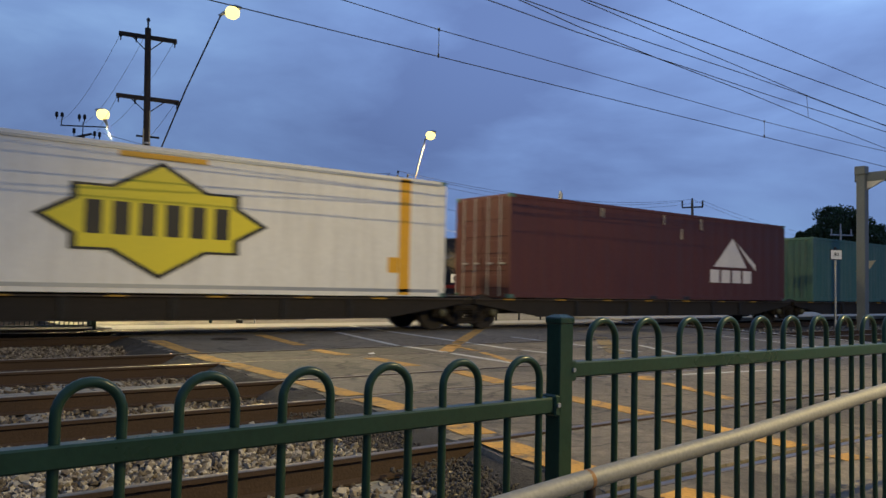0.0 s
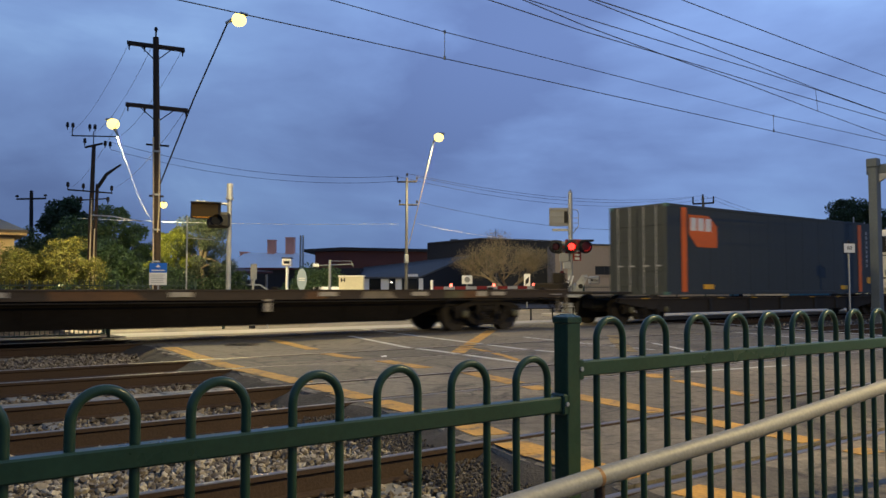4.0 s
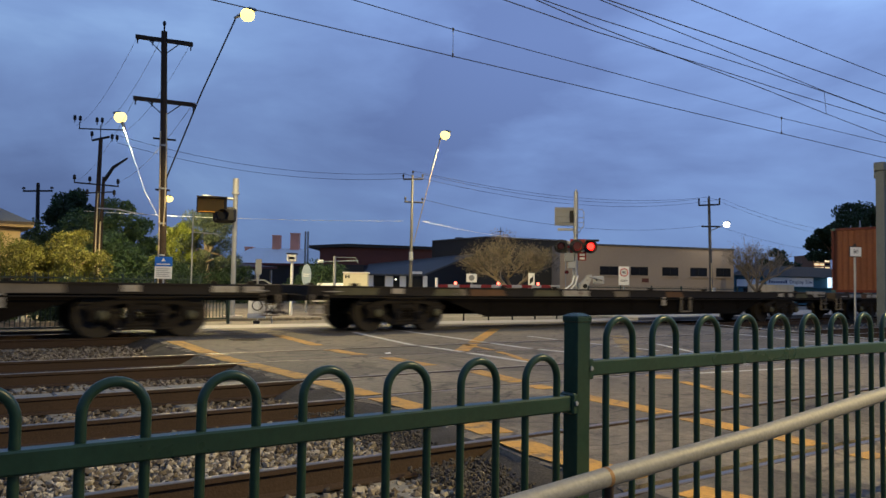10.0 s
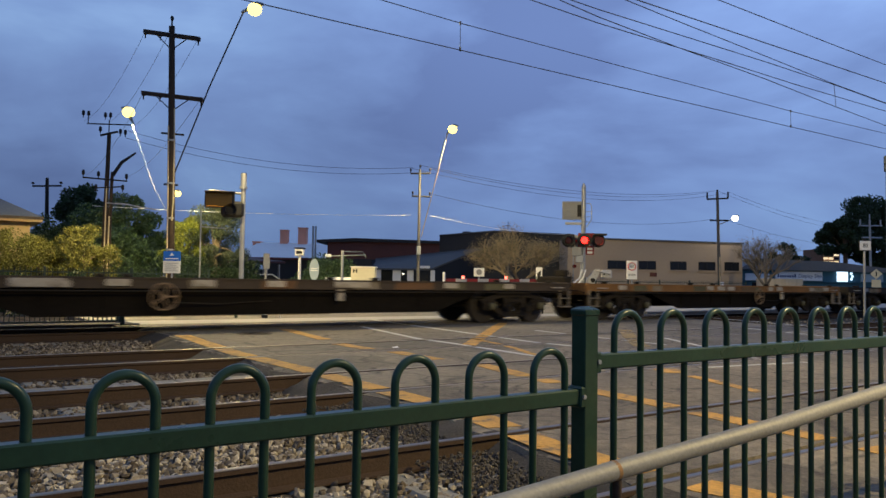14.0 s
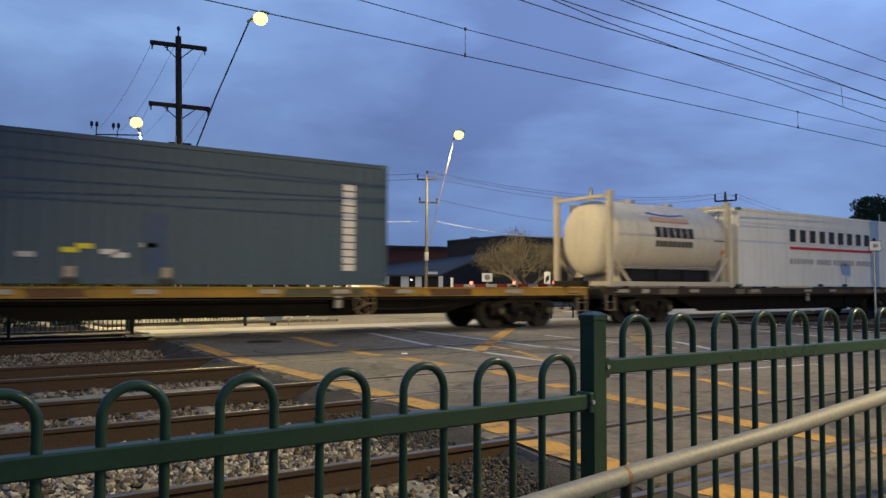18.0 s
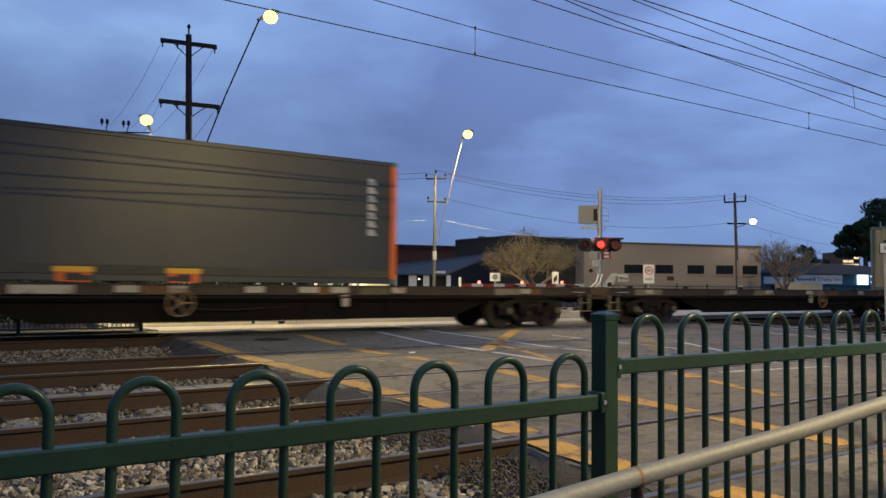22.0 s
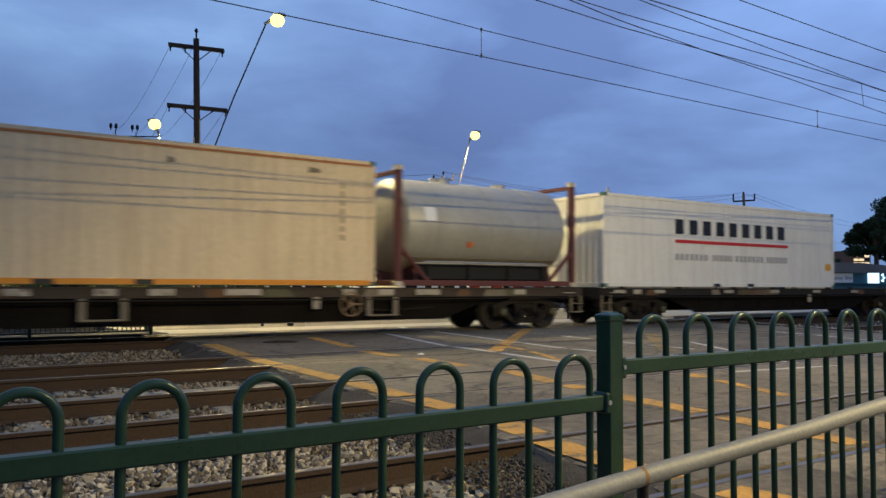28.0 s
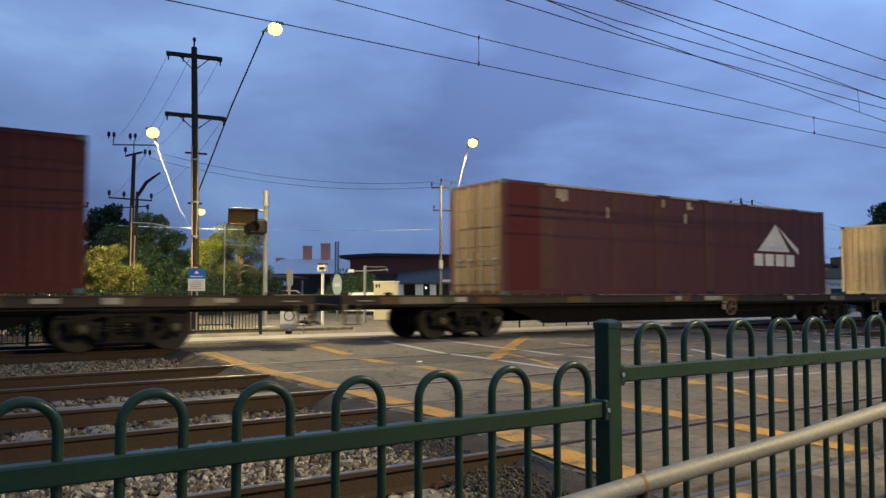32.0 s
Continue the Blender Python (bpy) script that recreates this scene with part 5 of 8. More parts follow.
def scuffs(c, h, H, seed, material, rows=10):
    rnd = random.Random(seed)
    for k in range(rows):
        x = rnd.uniform(-h + 0.4, h - 0.4)
        z = H - 0.13 - rnd.choice((0.0, 0.0, 0.15, 0.4))
        w, d = rnd.uniform(0.08, 0.17), rnd.uniform(0.12, 0.4)
        sign_on(c, "worn_patch", [(x, z - d), (x + w, z - d), (x + w * 0.9, z), (x + 0.01, z)], material)


c = container(14.87, 29.45, ZA, 2.95, M_plum, "dull plum container with a pale triangle emblem", "ribbed", "door", door_paint=M_plum)
triangle_mark(c, 3.85, 1.2, 2.7)
scuffs(c, 7.0, 2.95, 3, M_scuff, 5)
c = container(-2.05, 12.58, ZA, 3.01, M_white, "white refrigerated container with yellow posts and emblem", "flat", "flat", pockets=False, rail=M_white)
for x in (-5.98, 6.02):
    sign_on(c, "yellow_post", [(x - 0.16, 0.05), (x + 0.16, 0.05), (x + 0.16, 2.96), (x - 0.16, 2.96)], M_amber, "yellow painted post")


def star(cx, cz, w, h, k):
    p = [(-1, 0), (-0.73, 0.3), (-0.73, 0.54), (-0.42, 0.54), (0, 1), (0.42, 0.54), (0.72, 0.54), (0.72, 0.3), (1, 0), (0.72, -0.3), (0.72, -0.54), (0.42, -0.54), (0, -1), (-0.42, -0.54), (-0.73, -0.54), (-0.73, -0.3)]
    return [(cx + a * w * k, cz + b * h * k) for a, b in p]


sign_on(c, "emblem", star(-0.05, 1.5, 2.36, 1.2, 1.0), M_black, "black edge of the emblem")
sign_on(c, "emblem", star(-0.05, 1.5, 2.36, 1.2, 0.92), M_logo_yellow, "yellow pointed emblem", 0.003)
bars_on(c, -1.5, 1.6, 1.17, 1.83, 6, M_black, 0.38, 0.006)
sign_on(c, "plate", [(5.54, 0.6), (5.84, 0.6), (5.84, 0.98), (5.54, 0.98)], M_amber)
bars_on(c, -5.4, -4.0, 0.32, 0.44, 5, M_logo_tan, 0.25)
sign_on(c, "plate", [(-0.9, 2.74), (0.9, 2.74), (0.9, 2.85), (-0.9, 2.85)], M_amber, "yellow strip below the roof edge")
sign_on(c, "trim", [(-7.1, 0.12), (7.1, 0.12), (7.1, 0.2), (-7.1, 0.2)], M_galv2, "grey trim")
sign_on(c, "trim", [(-7.1, 2.87), (7.1, 2.87), (7.1, 2.93), (-7.1, 2.93)], M_galv2, "grey trim")
unit = part("cooling_unit", Geo().bev(-7.62, -7.28, -1.1, 1.1, 0.3, 2.8, 0.03), M_white, c, "white cooling unit on the end")
for y0, y1 in ((-0.95, -0.06), (0.06, 0.95)):
    part("grille", Geo().bev(-7.65, -7.6, y0, y1, 1.95, 2.68, 0.02), M_black, unit, "dark air grille")
    for k in range(7):
        part("slat", Geo().box(-7.665, -7.65, y0 + 0.03, y1 - 0.03, 2.0 + k * 0.1, 2.02 + k * 0.1), M_dark, unit)
part("panel_line", Geo().path([(-7.63, -1.06, 1.62), (-7.63, -0.9, 1.8), (-7.63, 0.9, 1.8), (-7.63, 1.06, 1.62)], 0.022, 6), M_black, unit)
part("panel_line", Geo().box(-7.635, -7.62, -1.08, 1.08, 0.74, 0.8), M_black, unit)
part("latch", Geo().bev(-7.68, -7.62, -1.0, -0.86, 0.9, 1.15, 0.01), M_galv2, unit)
part("marker_lamp", Geo().bev(-7.65, -7.6, 0.7, 0.9, 0.42, 0.5, 0.01), M_red_small, unit)
c = container(-18.65, -4.3, 0.92, 3.05, mat("slate_grey_paint", (0.039, 0.046, 0.050), 0.6, 0, 0.14, 10, 0.6, 0.03, spec=0.3, streak=0.35), "charcoal container with orange posts and emblem", "flat", "door", pockets=False)


def corner_badge(c, x, z, w):
    sign_on(c, "emblem", [(x, z), (x + 0.7 * w, z), (x + w, z - 0.22 * w), (x + w, z - 0.67 * w), (x + 0.28 * w, z - 0.67 * w), (x, z - 0.4 * w)], M_orange, "orange emblem with cut corners")
    bars_on(c, x + 0.06 * w, x + 0.84 * w, z - 0.33 * w, z - 0.06 * w, 3, M_logo_white, 0.22, 0.003)


for x in (-6.24, 6.0):
    sign_on(c, "orange_post", [(x - 0.14, 0.1), (x + 0.14, 0.1), (x + 0.14, 2.95), (x - 0.14, 2.95)], M_orange, "orange painted post")
corner_badge(c, -5.98, 2.72, 1.62)
for x in (-4.89, 4.6):
    sign_on(c, "fork_pocket", [(x - 0.3, 0.2), (x + 0.3, 0.2), (x + 0.3, 0.36), (x - 0.3, 0.36)], M_amber, "yellow plate over the fork pocket")
sign_on(c, "plate", [(6.6, 0.45), (6.9, 0.45), (6.9, 0.72), (6.6, 0.72)], M_amber)
for k in range(8):
    z = 1.15 + k * 0.2
    sign_on(c, "lettering", [(6.55, z), (6.65, z), (6.65, z + 0.13), (6.55, z + 0.13)], mat_grey)

# Maroon paint turned orange-brown: the street lamps' light is put into the end's colour.
M_maroon_lit_end = mat("lamp_lit_maroon", (0.15, 0.052, 0.024), 0.75, 0, 0.25, 12, 0.8, 0.08, (0.11, 0.035, 0.022), 0.3, streak=0.5)
# Slate blue made paler and olive, lamp light on the end held in the colour.
M_slate_lit_end = mat("lamp_lit_olive_blue", (0.15, 0.165, 0.145), 0.7, 0, 0.25, 12, 0.8, 0.08, (0.16, 0.11, 0.05), 0.25, streak=0.5)
M_dull_mark = mat("dull_faded_marking", (0.26, 0.17, 0.12), 0.7, 0, 0.2, 20, 3, 0.02)


# maroon container with a round emblem
def maroon_box(u0, u1, label, tall=2.98, marked=True):
    c = container(u0, u1, ZF, tall, M_maroon, label, "corrugated", "panel", end_paint=M_maroon_lit_end)
    disc = [(-5.05 + 0.4 * math.cos(6.28318 * k / 28), 2.3 + 0.39 * math.sin(6.28318 * k / 28)) for k in range(28)]
    sign_on(c, "emblem", disc, M_logo_tan, "round tan emblem")
    bars_on(c, -5.17, -4.93, 2.18, 2.42, 2, M_maroon, 0.4, 0.003)
    for k in range(3):
        bars_on(c, -4.4, -4.0 + 0.5 * (k == 1) + 0.3 * (k == 2), 2.44 - 0.17 * k, 2.52 - 0.17 * k, 4, M_logo_tan, 0.3)
    if not marked:
        return c
    d = [(5.03 + 0.16 * math.cos(6.28318 * k / 14), 2.6 + 0.16 * math.sin(6.28318 * k / 14)) for k in range(14)]
    sign_on(c, "emblem", d, M_dull_mark)
    for k in range(6):
        sign_on(c, "lettering", [(5.32, 1.25 + 0.22 * k), (5.42, 1.25 + 0.22 * k), (5.42, 1.38 + 0.22 * k), (5.32, 1.38 + 0.22 * k)], M_dull_mark)
        if k > 3:
            sign_on(c, "lettering", [(5.52, 1.25 + 0.22 * k), (5.66, 1.25 + 0.22 * k), (5.66, 1.38 + 0.22 * k), (5.52, 1.38 + 0.22 * k)], M_dull_mark)
    sign_on(c, "plate", [(5.54, 1.7), (5.66, 1.7), (5.66, 1.82), (5.54, 1.82)], M_logo_tan, "small tan plate")
    return c


maroon_box(-63.6, -51.41, "maroon corrugated container with a round tan emblem")
maroon_box(-324.2, -312.02, "maroon corrugated container at the train's rear", 3.05, False)


def tank(u0, u1, zb, shell, frame_paint, label, tall=2.75, ledges=((-1.0, 1.0),)):
    u, h, H = (u0 + u1) / 2, (u1 - u0) / 2, tall
    c = thing("tank_container", label, "tank container", pose(u, TRACK_Y, zb), "load of the freight train")
    MOVERS.append((c, u, TRACK_Y, zb))
    R, zc = 1.2, tall - 1.28
    pts, rs = [], []
    for k in range(9):
        a = math.pi / 2 * k / 8
        pts.append((-h + 0.1 + 0.36 * (1 - math.cos(a)), 0, zc))
        rs.append(max(0.02, R * math.sin(a)))
    pts2 = [(-p[0], 0, zc) for p in reversed(pts)]
    part("tank_shell", Geo().path(pts + pts2, rs + list(reversed(rs)), 40), shell, c)
    for x in (-1.6, 0.0, 1.6):
        part("band", Geo().path([(x - 0.03, 0, zc), (x + 0.03, 0, zc)], R + 0.012, 40), shell, c)
    for e in (-1, 1):
        x = e * (h - 0.08)
        for s in (-1, 1):
            part("corner_post", Geo().bev(x - 0.08, x + 0.08, s * 1.14 - 0.08, s * 1.14 + 0.08, 0.05, H, 0.015), frame_paint, c)
            for z in (0, H - 0.03):
                part("corner_casting", cached("casting2", lambda: Geo().bev(-0.1, 0.1, -0.09, 0.09, 0, 0.13, 0.012).mesh("corner_casting")), frame_paint, c, at=pose(x, s * 1.135, z))
            part("brace", Geo().tube((x, s * 1.14, 1.0), (x - e * 0.9, s * 1.14, 0.1), 0.06, n=8), frame_paint, c)
        part("end_beam", Geo().bev(x - 0.06, x + 0.06, -1.1, 1.1, H - 0.1, H, 0.01), frame_paint, c)
        part("end_beam", Geo().bev(x - 0.06, x + 0.06, -1.1, 1.1, 0.02, 0.16, 0.01), frame_paint, c)
        part("saddle", Geo().prism([(-0.95, 0.12), (0.95, 0.12), (0.8, 0.75), (-0.8, 0.75)], "x", x - e * 0.62, x - e * 0.72), frame_paint, c)
    for s in (-1, 1):
        part("bottom_rail", Geo().bev(-h + 0.1, h - 0.1, s * 1.14 - 0.06, s * 1.14 + 0.06, 0.02, 0.16, 0.01), frame_paint, c)
        part("walkway_rail", Geo().tube((-h + 0.9, s * 1.02, 0.62), (h - 0.9, s * 1.02, 0.62), 0.025, n=8), M_galv2, c)
    part("under_tray", Geo().bev(-h + 0.8, h - 0.8, -0.95, 0.95, 0.17, 0.56, 0.03), M_dark, c, "dark tray and pipework below the shell")
    for s in (-1, 1):
        for a, b in ledges:
            part("ledge", Geo().bev(a * (h - 0.6), b * (h - 0.6), s * 1.1 - 0.05, s * 1.1 + 0.05, 0.565, 0.595, 0.008), M_placard, c, "pale ledge along the shell")
        for x in (-1.9, -0.6, 0.7, 1.9):
            part("support", Geo().bev(x - 0.05, x + 0.05, s * 1.02 - 0.03, s * 1.02 + 0.03, 0.16, 0.56, 0.008), M_dark, c)
    part("manhole", Geo().tube((-0.9, 0, zc + R - 0.03), (-0.9, 0, zc + R + 0.1), 0.28, n=18), M_galv2, c)
    part("manhole", Geo().tube((1.1, 0, zc + R - 0.03), (1.1, 0, zc + R + 0.08), 0.22, n=18), M_galv2, c)
    part("walkway", Geo().box(-2.2, 2.2, 0.2, 0.62, zc + R - 0.02, zc + R + 0.02), M_galv2, c)
    return c


def curved_mark(c, name, x0, x1, a0, a1, material, R=1.215, zc=1.54, label=""):
    """A mark laid round the tank's near side, angles in degrees above the middle."""
    g, v, f, n = Geo(), [], [], 6
    for k in range(n + 1):
        a = math.radians(a0 + (a1 - a0) * k / n)
        for r in (R, R - 0.012):
            for x in (x0, x1):
                v.append((x, -r * math.cos(a), zc + r * math.sin(a)))
    for k in range(n):
        b = 4 * k
        f += [(b, b + 1, b + 5, b + 4), (b + 2, b + 6, b + 7, b + 3), (b, b + 4, b + 6, b + 2), (b + 1, b + 3, b + 7, b + 5)]
    f += [(0, 2, 3, 1), (4 * n, 4 * n + 1, 4 * n + 3, 4 * n + 2)]
    return part(name, g.add(v, f), material, c, label)


M_tank_white = mat("cream_tank_paint", (0.62, 0.56, 0.46), 0.5, 0, 0.1, 10, 0.8, 0.03, (0.4, 0.32, 0.22), 0.15, streak=0.55)
M_pale_frame = mat("pale_frame_paint", (0.5, 0.44, 0.34), 0.6, 0, 0.15, 15, 1, 0.05, (0.25, 0.17, 0.1), 0.2)
M_red_oxide = mat("red_oxide_paint", (0.11, 0.035, 0.03), 0.65, 0, 0.2, 15, 1, 0.08)
c = tank(-162.3, -156.3, ZF, M_tank_white, M_pale_frame, "cream tank container in a pale steel frame", 2.8, ((-1.0, -0.63), (-0.52, -0.14), (0.04, 0.42), (0.56, 0.94)))
for k in range(8):
    dip = 3.5 * (1 - ((k - 3.5) / 3.5) ** 2)
    curved_mark(c, "emblem", -1.05 + 0.23 * k, -0.82 + 0.23 * k, 40.5 - dip, 42.5 - dip, M_sign_blue)
curved_mark(c, "emblem", -1.02, 0.9, 25, 33, mat("faded_salmon_paint", (0.55, 0.32, 0.2), 0.6, 0, 0.15, 12, 1, 0.03), label="faded salmon band")
for k in range(6):
    curved_mark(c, "lettering", -0.89 + 0.325 * k, -0.64 + 0.325 * k, 1, 17, M_black)
for k in range(9):
    curved_mark(c, "lettering", -0.88 + 0.208 * k, -0.73 + 0.208 * k, -13, -4, M_black)
for k in range(4):
    curved_mark(c, "lettering", 2.1 + 0.14 * k, 2.2 + 0.14 * k, -1, 1, M_black)
curved_mark(c, "sticker", 2.55, 2.68, -22, -15, M_orange)
c = tank(-267.98, -262.12, ZF, M_steel_tank, M_red_oxide, "grey stainless tank container in a red oxide frame", 2.85)
curved_mark(c, "sticker", -2.1, -1.76, 4, 21, M_sign_white, label="white round sticker")
curved_mark(c, "sticker", -0.75, -0.6, -26, -19, M_orange)
curved_mark(c, "grime_band", -2.4, 2.4, -60, -42, M_worn_tan, label="grimy band along the lower shell")


def white_box(u0, u1, label):
    c = container(u0, u1, ZF, 2.78, M_white, label, "flat", "panel")
    bars_on(c, -2.95, 3.2, 1.68, 2.14, 9, M_black, 0.42)
    sign_on(c, "red_line", [(-2.95, 1.4), (3.12, 1.4), (3.12, 1.5), (-2.95, 1.5)], M_red, "red line under the lettering")
    for a, b in ((-2.95, -1.3), (-1.1, -0.05), (0.1, 1.7), (1.85, 3.12)):
        bars_on(c, a, b, 0.86, 1.06, 7, mat_grey, 0.4)
    sign_on(c, "plate", [(5.52, 0.64), (5.86, 0.64), (5.86, 0.88), (5.52, 0.88)], M_amber, "yellow plate")
    return c


white_box(-155.85, -143.62, "white container with black lettering and red line")
white_box(-261.0, -248.76, "white container with black lettering and red line")
M_patch_blue = mat("navy_patch_paint", (0.03, 0.06, 0.13), 0.55, 0, 0.15, 10, 0.6, 0.05)
c = container(-182.3, -170.08, ZF, 2.91, M_blue, "slate blue corrugated container with a pale emblem", "corrugated", "panel", end_paint=M_slate_lit_end)
M_rust_run = mat("rust_run", (0.15, 0.075, 0.035), 0.8, 0, 0.3, 20, 2, 0.1, (0.1, 0.09, 0.07), 0.4)
part("rust_run", Geo().prism([(-1.05, 0.14), (-0.62, 0.14), (-0.7, 0.9), (-0.78, 1.5), (-0.92, 1.2), (-1.0, 0.8)], "x", -6.075, -6.045), M_rust_run, c, "brown rust run on the end")
part("pale_strip", Geo().prism([(-0.86, 1.5), (-0.78, 1.5), (-0.78, 2.5), (-0.86, 2.5)], "x", -6.075, -6.045), M_scuff, c)
for k in range(3):
    sign_on(c, "emblem", [(-5.5 + 0.3 * (k % 2), 2.2 + 0.12 * k), (-4.1 - 0.1 * k, 2.24 + 0.12 * k), (-4.2, 2.3 + 0.12 * k), (-5.5, 2.28 + 0.12 * k)], M_logo_white, "pale emblem stripes")
bars_on(c, -5.45, -4.1, 2.03, 2.07, 8, M_logo_white, 0.15)
for k in range(12):
    sign_on(c, "lettering", [(4.9, 0.35 + 0.17 * k), (5.22, 0.35 + 0.17 * k), (5.22, 0.49 + 0.17 * k), (4.9, 0.49 + 0.17 * k)], M_logo_white)
for x, z, m in ((-1.05, 0.62, M_logo_yellow), (-0.8, 0.7, M_logo_yellow), (-0.36, 0.6, M_logo_white), (-1.8, 0.52, M_galv2), (-0.15, 0.54, M_logo_white), (0.4, 0.75, M_galv2)):
    sign_on(c, "sticker", [(x, z), (x + 0.3, z), (x + 0.3, z + 0.1), (x, z + 0.1)], m)
for x in (-0.9, 0.9):
    sign_on(c, "plate", [(x - 0.1, 0.16), (x + 0.1, 0.16), (x + 0.1, 0.36), (x - 0.1, 0.36)], M_scuff, "pale square above the fork pocket", 0.002)
sign_on(c, "repair_patch", [(0.46, 0.25), (0.9, 0.25), (0.9, 1.45), (0.46, 1.45)], M_patch_blue, "darker blue repair patch")
# End panel coloured lighter than the charcoal sides to stand for lamp light.
c = container(-221.85, -209.65, ZF, 2.95, M_charcoal, "charcoal container with orange end posts and emblem", "flat", "flat", post=M_orange, end_paint=mat("lamp_lit_grey_end", (0.105, 0.108, 0.085), 0.6, 0, 0.2, 10, 0.8, 0.04, (0.06, 0.06, 0.05), 0.2, streak=0.5))
corner_badge(c, -5.54, 2.58, 1.64)
bars_on(c, -5.6, -3.9, 0.22, 0.3, 12, M_logo_white, 0.2)
for x in (-1.03, 1.04):
    sign_on(c, "fork_pocket", [(x - 0.36, 0.19), (x + 0.36, 0.19), (x + 0.36, 0.29), (x - 0.36, 0.29)], M_amber, "yellow plate over the fork pocket", 0.003)
    sign_on(c, "fork_pocket", [(x - 0.3, 0.0), (x + 0.3, 0.0), (x + 0.3, 0.19), (x - 0.3, 0.19)], M_orange, "orange plate beside the fork pocket", 0.002)
    sign_on(c, "fork_pocket", [(x - 0.16, 0.02), (x + 0.16, 0.02), (x + 0.16, 0.17), (x - 0.16, 0.17)], M_black, "", 0.006)
for k in range(7):
    sign_on(c, "lettering", [(5.3, 1.15 + 0.2 * k), (5.55, 1.15 + 0.2 * k), (5.45, 1.3 + 0.2 * k), (5.3, 1.3 + 0.2 * k)], mat_grey)
sign_on(c, "dust_band", [(-5.9, 0.16), (5.9, 0.16), (5.9, 0.33), (-5.9, 0.33)], mat("dusty_olive_paint", (0.06, 0.058, 0.04), 0.75, 0, 0.35, 9, 0.9, 0.05, (0.03, 0.03, 0.028), 0.4), "dusty band above the lower rail", -0.002)
part("emblem", Geo().prism([(0.3, 1.9), (-0.62, 1.9), (-0.62, 2.68), (0.56, 2.68), (0.56, 2.1)], "x", -6.13, -6.08), M_orange, c, "orange emblem on the end")
for k in range(3):
    part("lettering", Geo().box(-6.136, -6.13, -0.1 + 0.29 * k - 0.32, 0.14 + 0.29 * k - 0.32, 2.3, 2.6), M_logo_white, c)
for y in (-0.86, -0.8):
    part("lock_rod", Geo().tube((-6.12, y, 0.1), (-6.12, y, 2.85), 0.016, n=8), M_galv2, c)
for k in range(7):
    part("lettering", Geo().box(-6.09, -6.082, -0.98, -0.9, 1.0 + 0.2 * k, 1.12 + 0.2 * k), M_logo_white, c)
# End panel is stained, and its warmer tint carries the lamp light.
c = container(-280.8, -268.57, ZF, 2.95, M_cream, "cream corrugated container with orange lower rail", "corrugated", "panel", rail=M_cream, end_paint=mat("stained_lamp_warm_cream", (0.66, 0.50, 0.27), 0.6, 0, 0.2, 9, 1.1, 0.05, (0.4, 0.24, 0.1), 0.3, streak=0.8))
sign_on(c, "stripe", [(-6.0, 0.03), (6.0, 0.03), (6.0, 0.14), (-6.0, 0.14)], M_rail_orange, "orange lower rail")
sign_on(c, "stripe", [(-6.0, 2.81), (6.0, 2.81), (6.0, 2.86), (-6.0, 2.86)], mat("rusty_orange_paint", (0.4, 0.15, 0.05), 0.7, 0, 0.3, 20, 2, 0.1), "rust along the upper rail")
for k in range(7):
    sign_on(c, "lettering", [(5.2, 1.05 + 0.2 * k), (5.3, 1.05 + 0.2 * k), (5.3, 1.18 + 0.2 * k), (5.2, 1.18 + 0.2 * k)], mat("faint_brown_mark", (0.42, 0.33, 0.21), 0.7, 0, 0.2, 20, 2, 0.05) if k == 0 else bpy.data.materials["faint_brown_mark"])
for x, z, w in ((-3.6, 2.5, 0.16), (1.3, 2.5, 0.14), (-3.9, 0.2, 0.9), (4.4, 2.55, 0.3)):
    sign_on(c, "stain", [(x, z), (x + w, z + 0.02), (x + w * 0.9, z + 0.1), (x + 0.02, z + 0.13)], M_worn_tan, "small brown stain")
c = container(-301.84, -286.4, 1.1, 3.1, M_plum, "long plum container with worn edges and triangle emblem", "ribbed", "door", door_paint=mat("tan_door_paint", (0.19, 0.135, 0.08), 0.7, 0, 0.25, 12, 1, 0.1, (0.12, 0.05, 0.04), 0.25), rail=M_plum)
triangle_mark(c, 4.75, 1.52, 2.45)
scuffs(c, 7.4, 3.1, 8, M_scuff, 9)
for a, b in ((-6.2, -4.0), (-3.9, -1.6), (-1.0, 0.4), (0.9, 2.6), (3.0, 5.6), (6.0, 7.3)):
    sign_on(c, "worn_edge", [(a, 3.03), (b, 3.03), (b, 3.09), (a, 3.09)], M_scuff, "worn pale upper edge")
M_band = mat("rusty_brown_band", (0.085, 0.038, 0.027), 0.75, 0, 0.35, 14, 1.6, 0.05, (0.075, 0.03, 0.024), 0.4)
for a, b in ((-6.42, -5.87), (-3.61, -3.33), (-1.75, -1.4), (0.67, 1.07)):
    sign_on(c, "faded_band", [(a, 0.16), (b, 0.16), (b, 2.98), (a, 2.98)], M_band, "faded brown upright band", -0.002)
sign_on(c, "faded_panel", [(-7.5, 0.16), (-6.45, 0.16), (-6.45, 2.98), (-7.5, 2.98)], M_maroon, "redder end stretch of the side", -0.002)


